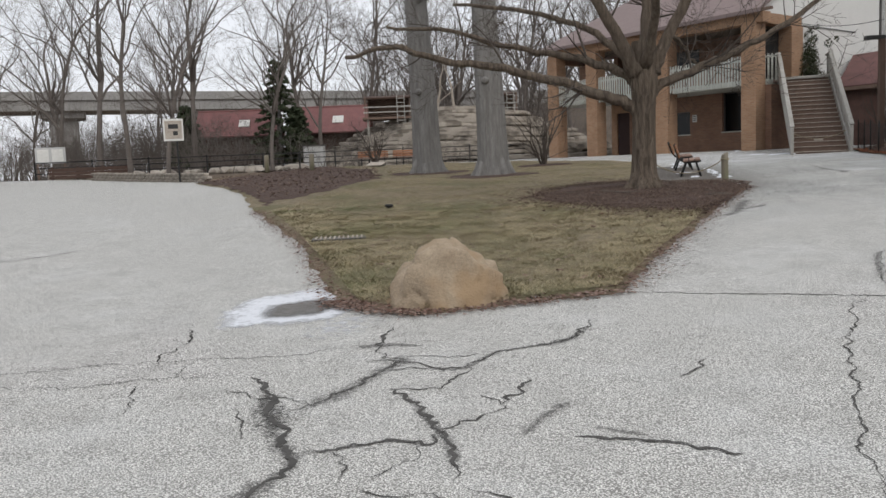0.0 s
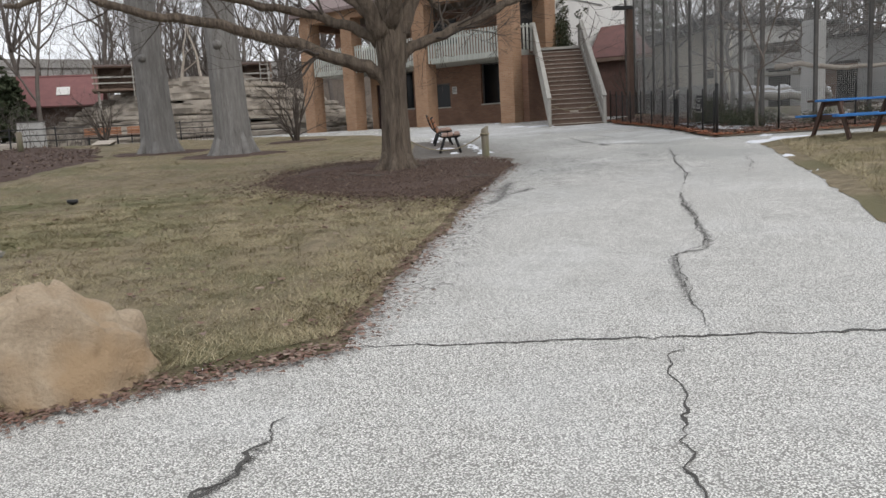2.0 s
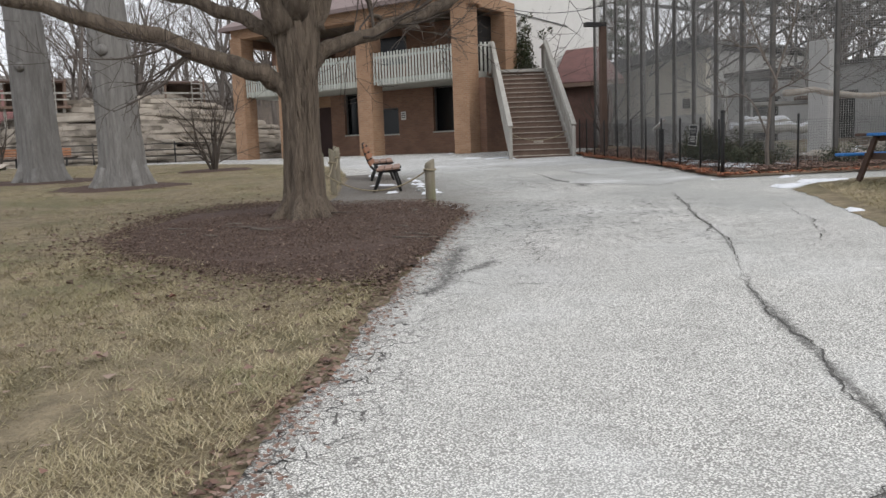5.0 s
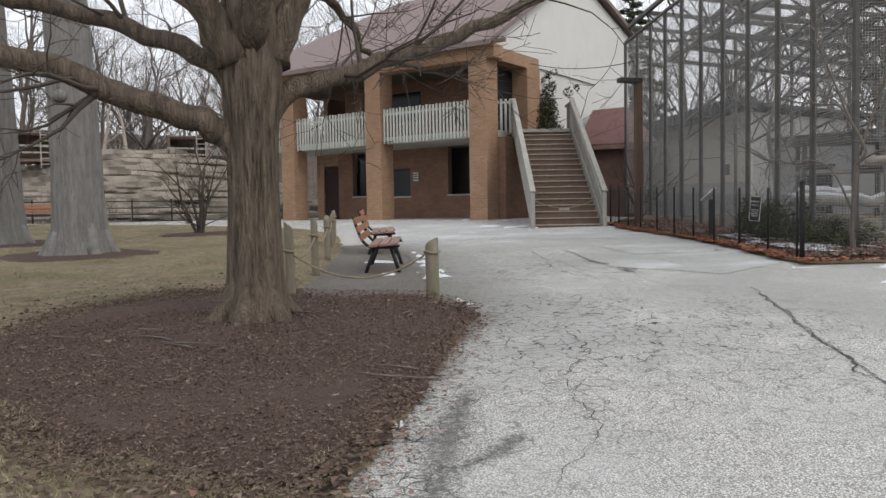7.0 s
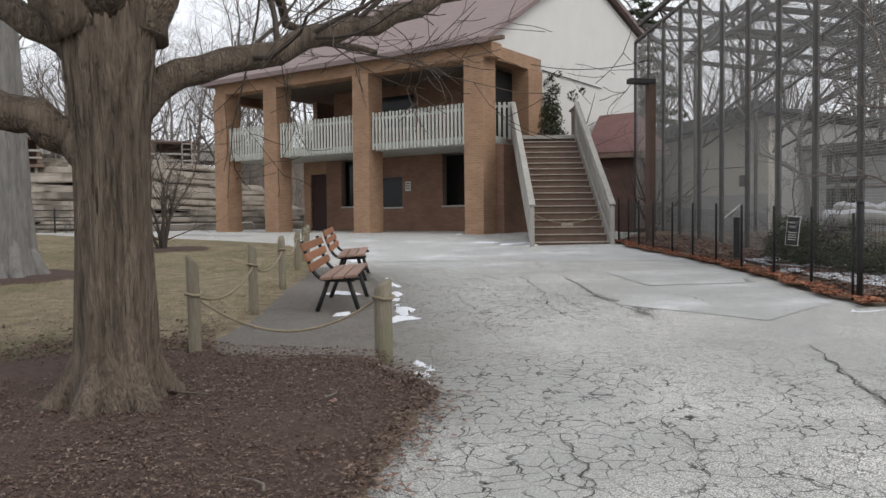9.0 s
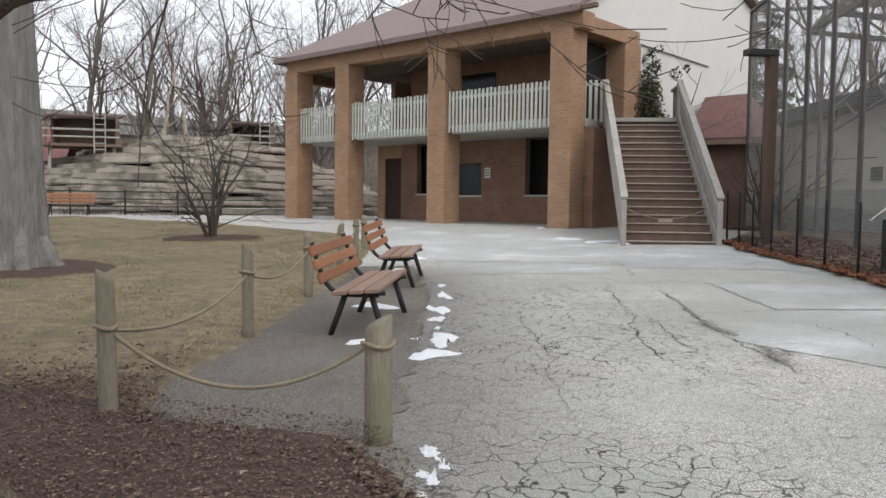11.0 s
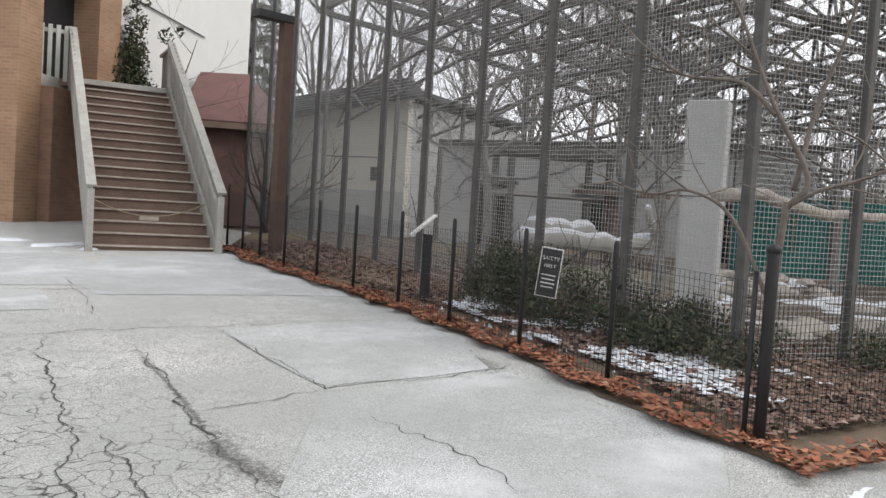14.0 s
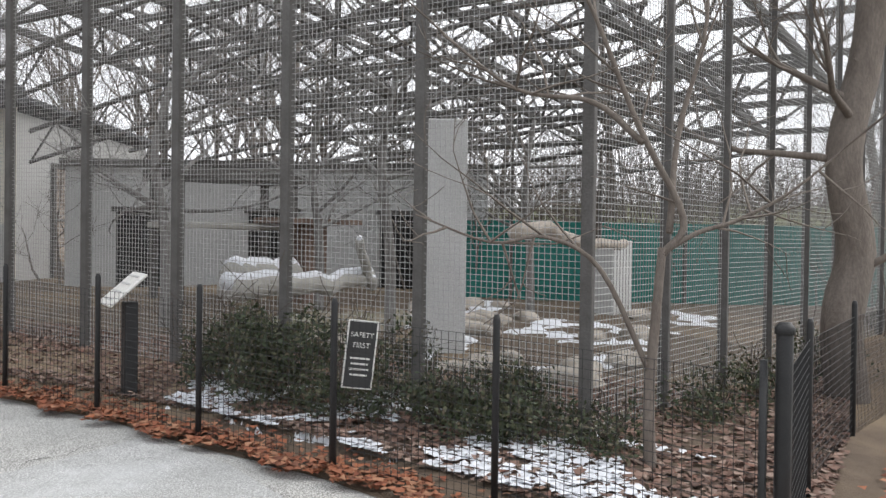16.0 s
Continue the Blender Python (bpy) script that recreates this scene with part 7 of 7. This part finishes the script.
for k in range(4600):
    i = _q.integers(0, len(FE) - 1)
    t = _q.random()
    x = FE[i][0] + (FE[i + 1][0] - FE[i][0]) * t + abs(_q.normal()) * 0.2 - 0.09 + 0.08 * math.sin(FE[i][1] * 5 + 9 * t)
    y = FE[i][1] + (FE[i + 1][1] - FE[i][1]) * t
    edge.append((x, y, zg(x, y) + 0.03 + 0.03 * _q.random()))
for k in range(1100):
    t = _q.random()
    x, y = 12.2 + 5.5 * t, 19.98 - 1.75 * t + abs(_q.normal()) * 0.15
    edge.append((x, y, zg(x, y) + 0.03 + 0.03 * _q.random()))
scatter("leaf_drift", edge, 0.052, LITTER, "orange-brown dead leaves drifted along the fence", 3, 0.5, 0.6)
scatter("old_leaves", inpoly([(12.5, 20.4), (13.1, 21.7), (13.6, 23), (14, 24.3), (14.3, 26.3), (14.7, 29.5), (15.2, 31.5), (17, 31.5), (17, 20.5), (20, 18.8), (14.8, 19.8)], 26000, 4, 0.066), 0.055, DULL, "dull brown fallen leaves under the shrubs", 4, 0.5, 0.6)
scatter("lawn_leaves", inpoly([(-1, 8.2), (1.6, 8.2), (4.2, 14), (6, 18), (0, 24), (-4, 18)], 700, 6, 0.075), 0.05, DULL, "few dry leaves on the lawn", 5, 0.4, 0.6)
rim = []
LE = [(-4.76, 18.1), (-3.7, 15.5), (-2.57, 12.8), (-1.8, 10.4), (-1.14, 8.14), (-0.9, 7.85), (-0.3, 7.45), (0.7, 7.75), (1.72, 8.0), (2.45, 9.77), (3.39, 11.7), (4.38, 13.84), (5.45, 16.1), (6.3, 17.85)]
for k in range(7000):
    i = _q.integers(0, len(LE) - 1)
    t = _q.random()
    x = LE[i][0] + (LE[i + 1][0] - LE[i][0]) * t + _q.normal() * 0.13
    y = LE[i][1] + (LE[i + 1][1] - LE[i][1]) * t + _q.normal() * 0.09
    rim.append((x, y, zg(x, y) + 0.012))
scatter("edge_debris", rim, 0.035, DULL, "soil crumbs and bits of leaf along the lawn's edge", 7, 0.4, 0.5)
for k in range(12):
    rg = random.Random(1200 + k)
    x, y = rg.uniform(2.2, 5.6), rg.uniform(15.2, 19)
    tb = Tubes()
    a = rg.uniform(0, 6.28)
    L = rg.uniform(0.15, 0.5)
    tb.add([Vector((x + L * q * math.cos(a + 0.9 * q), y + L * q * math.sin(a), zg(x, y) + 0.135 + 0.01 * q)) for q in (0, 0.4, 0.7, 1)], [0.009, 0.008, 0.006, 0.003], 5)
    tagged(tb.make("fallen_twig", PALEBARK), "small fallen twig on the mulch", "twig", "fallen twigs")


def grass(poly, n, seed, h0, h1, label, material=None):
    rng = np.random.default_rng(seed)
    xs, ys = [p[0] for p in poly], [p[1] for p in poly]
    P = np.column_stack((rng.uniform(min(xs), max(xs), n * 2), rng.uniform(min(ys), max(ys), n * 2)))
    keep = np.zeros(len(P), bool)
    x, y = P[:, 0], P[:, 1]
    for i in range(len(poly)):
        x0, y0 = poly[i]
        x1, y1 = poly[i - 1]
        if y0 != y1:
            c = ((y0 > y) != (y1 > y)) & (x < (x1 - x0) * (y - y0) / (y1 - y0) + x0)
            keep ^= c
    P = P[keep][:n]
    dens = np.array([noise.noise(Vector((p[0] * 0.8, p[1] * 0.8, 7))) + 0.6 * noise.noise(Vector((p[0] * 4, p[1] * 4, 2))) for p in P])
    P = P[dens > rng.uniform(-0.9, 0.25, len(P))]
    m = len(P)
    z = zga(P[:, 0], P[:, 1]) + 0.055
    turn = np.array([noise.noise(Vector((p[0] * 2.6, p[1] * 2.6, 9))) for p in P])
    tuft = np.array([noise.noise(Vector((p[0] * 7, p[1] * 7, 5))) for p in P])
    a = turn * 5.0 + rng.normal(0, 1.5, m)
    h = rng.uniform(h0, h1, m) * (1 + 0.6 * np.clip(tuft, -0.5, 0.8))
    lean = rng.uniform(0.8, 3.0, m) * h
    w = rng.uniform(0.0015, 0.0036, m)
    V = np.empty((m * 3, 3))
    V[0::3] = np.column_stack((P[:, 0] + w * np.sin(a), P[:, 1] - w * np.cos(a), z))
    V[1::3] = np.column_stack((P[:, 0] - w * np.sin(a), P[:, 1] + w * np.cos(a), z))
    V[2::3] = np.column_stack((P[:, 0] + lean * np.cos(a), P[:, 1] + lean * np.sin(a), z + h))
    F = np.arange(m * 3).reshape(-1, 3)
    me = bpy.data.meshes.new("grass")
    me.vertices.add(m * 3)
    me.vertices.foreach_set("co", V.ravel())
    me.loops.add(m * 3)
    me.loops.foreach_set("vertex_index", F.ravel().astype(np.int32))
    me.polygons.add(m)
    me.polygons.foreach_set("loop_start", np.arange(0, m * 3, 3, dtype=np.int32))
    me.update(calc_edges=True)
    me.materials.append(material or GRASSB)
    tagged(new("grass", me), label, "grass", kind="stuff")


grass([(-0.9, 8.0), (-0.2, 7.6), (0.7, 7.9), (1.72, 8.15), (2.45, 9.9), (3.39, 11.85), (4.3, 14.0), (3.2, 14.8), (2.1, 16), (1.4, 17.5), (-4.2, 17.5), (-2.5, 12.9)], 260000, 1, 0.014, 0.036, "short straw-coloured winter grass with green tufts")
grass([(-4.2, 17.5), (1.4, 17.5), (2.0, 19.6), (3.2, 20.8), (4.6, 20.5), (5.2, 22.4), (5.7, 24.8), (6.3, 27.2), (6.7, 30), (6.9, 33), (2.5, 40.5), (-2, 44), (-4, 39), (-3, 30), (-3.7, 23.8)], 170000, 2, 0.02, 0.045, "short straw-coloured winter grass", GRASSF)
grass([(6.6, 7.1), (7.5, 9.4), (8.75, 11.6), (11.0, 15.9), (11.9, 17.3), (14, 17.4), (16, 12), (11, 7)], 60000, 3, 0.03, 0.06, "short yellowing winter grass", GRASSF)
grass([(-0.9, 8.0), (-0.2, 7.6), (0.7, 7.9), (1.72, 8.15), (2.45, 9.9), (3.39, 11.85), (4.3, 14.0), (3.2, 14.8), (2.1, 16), (-3.2, 16), (-2.5, 12.9)], 60000, 4, 0.03, 0.06, "longer pale straw blades in the lawn", GRASSF)
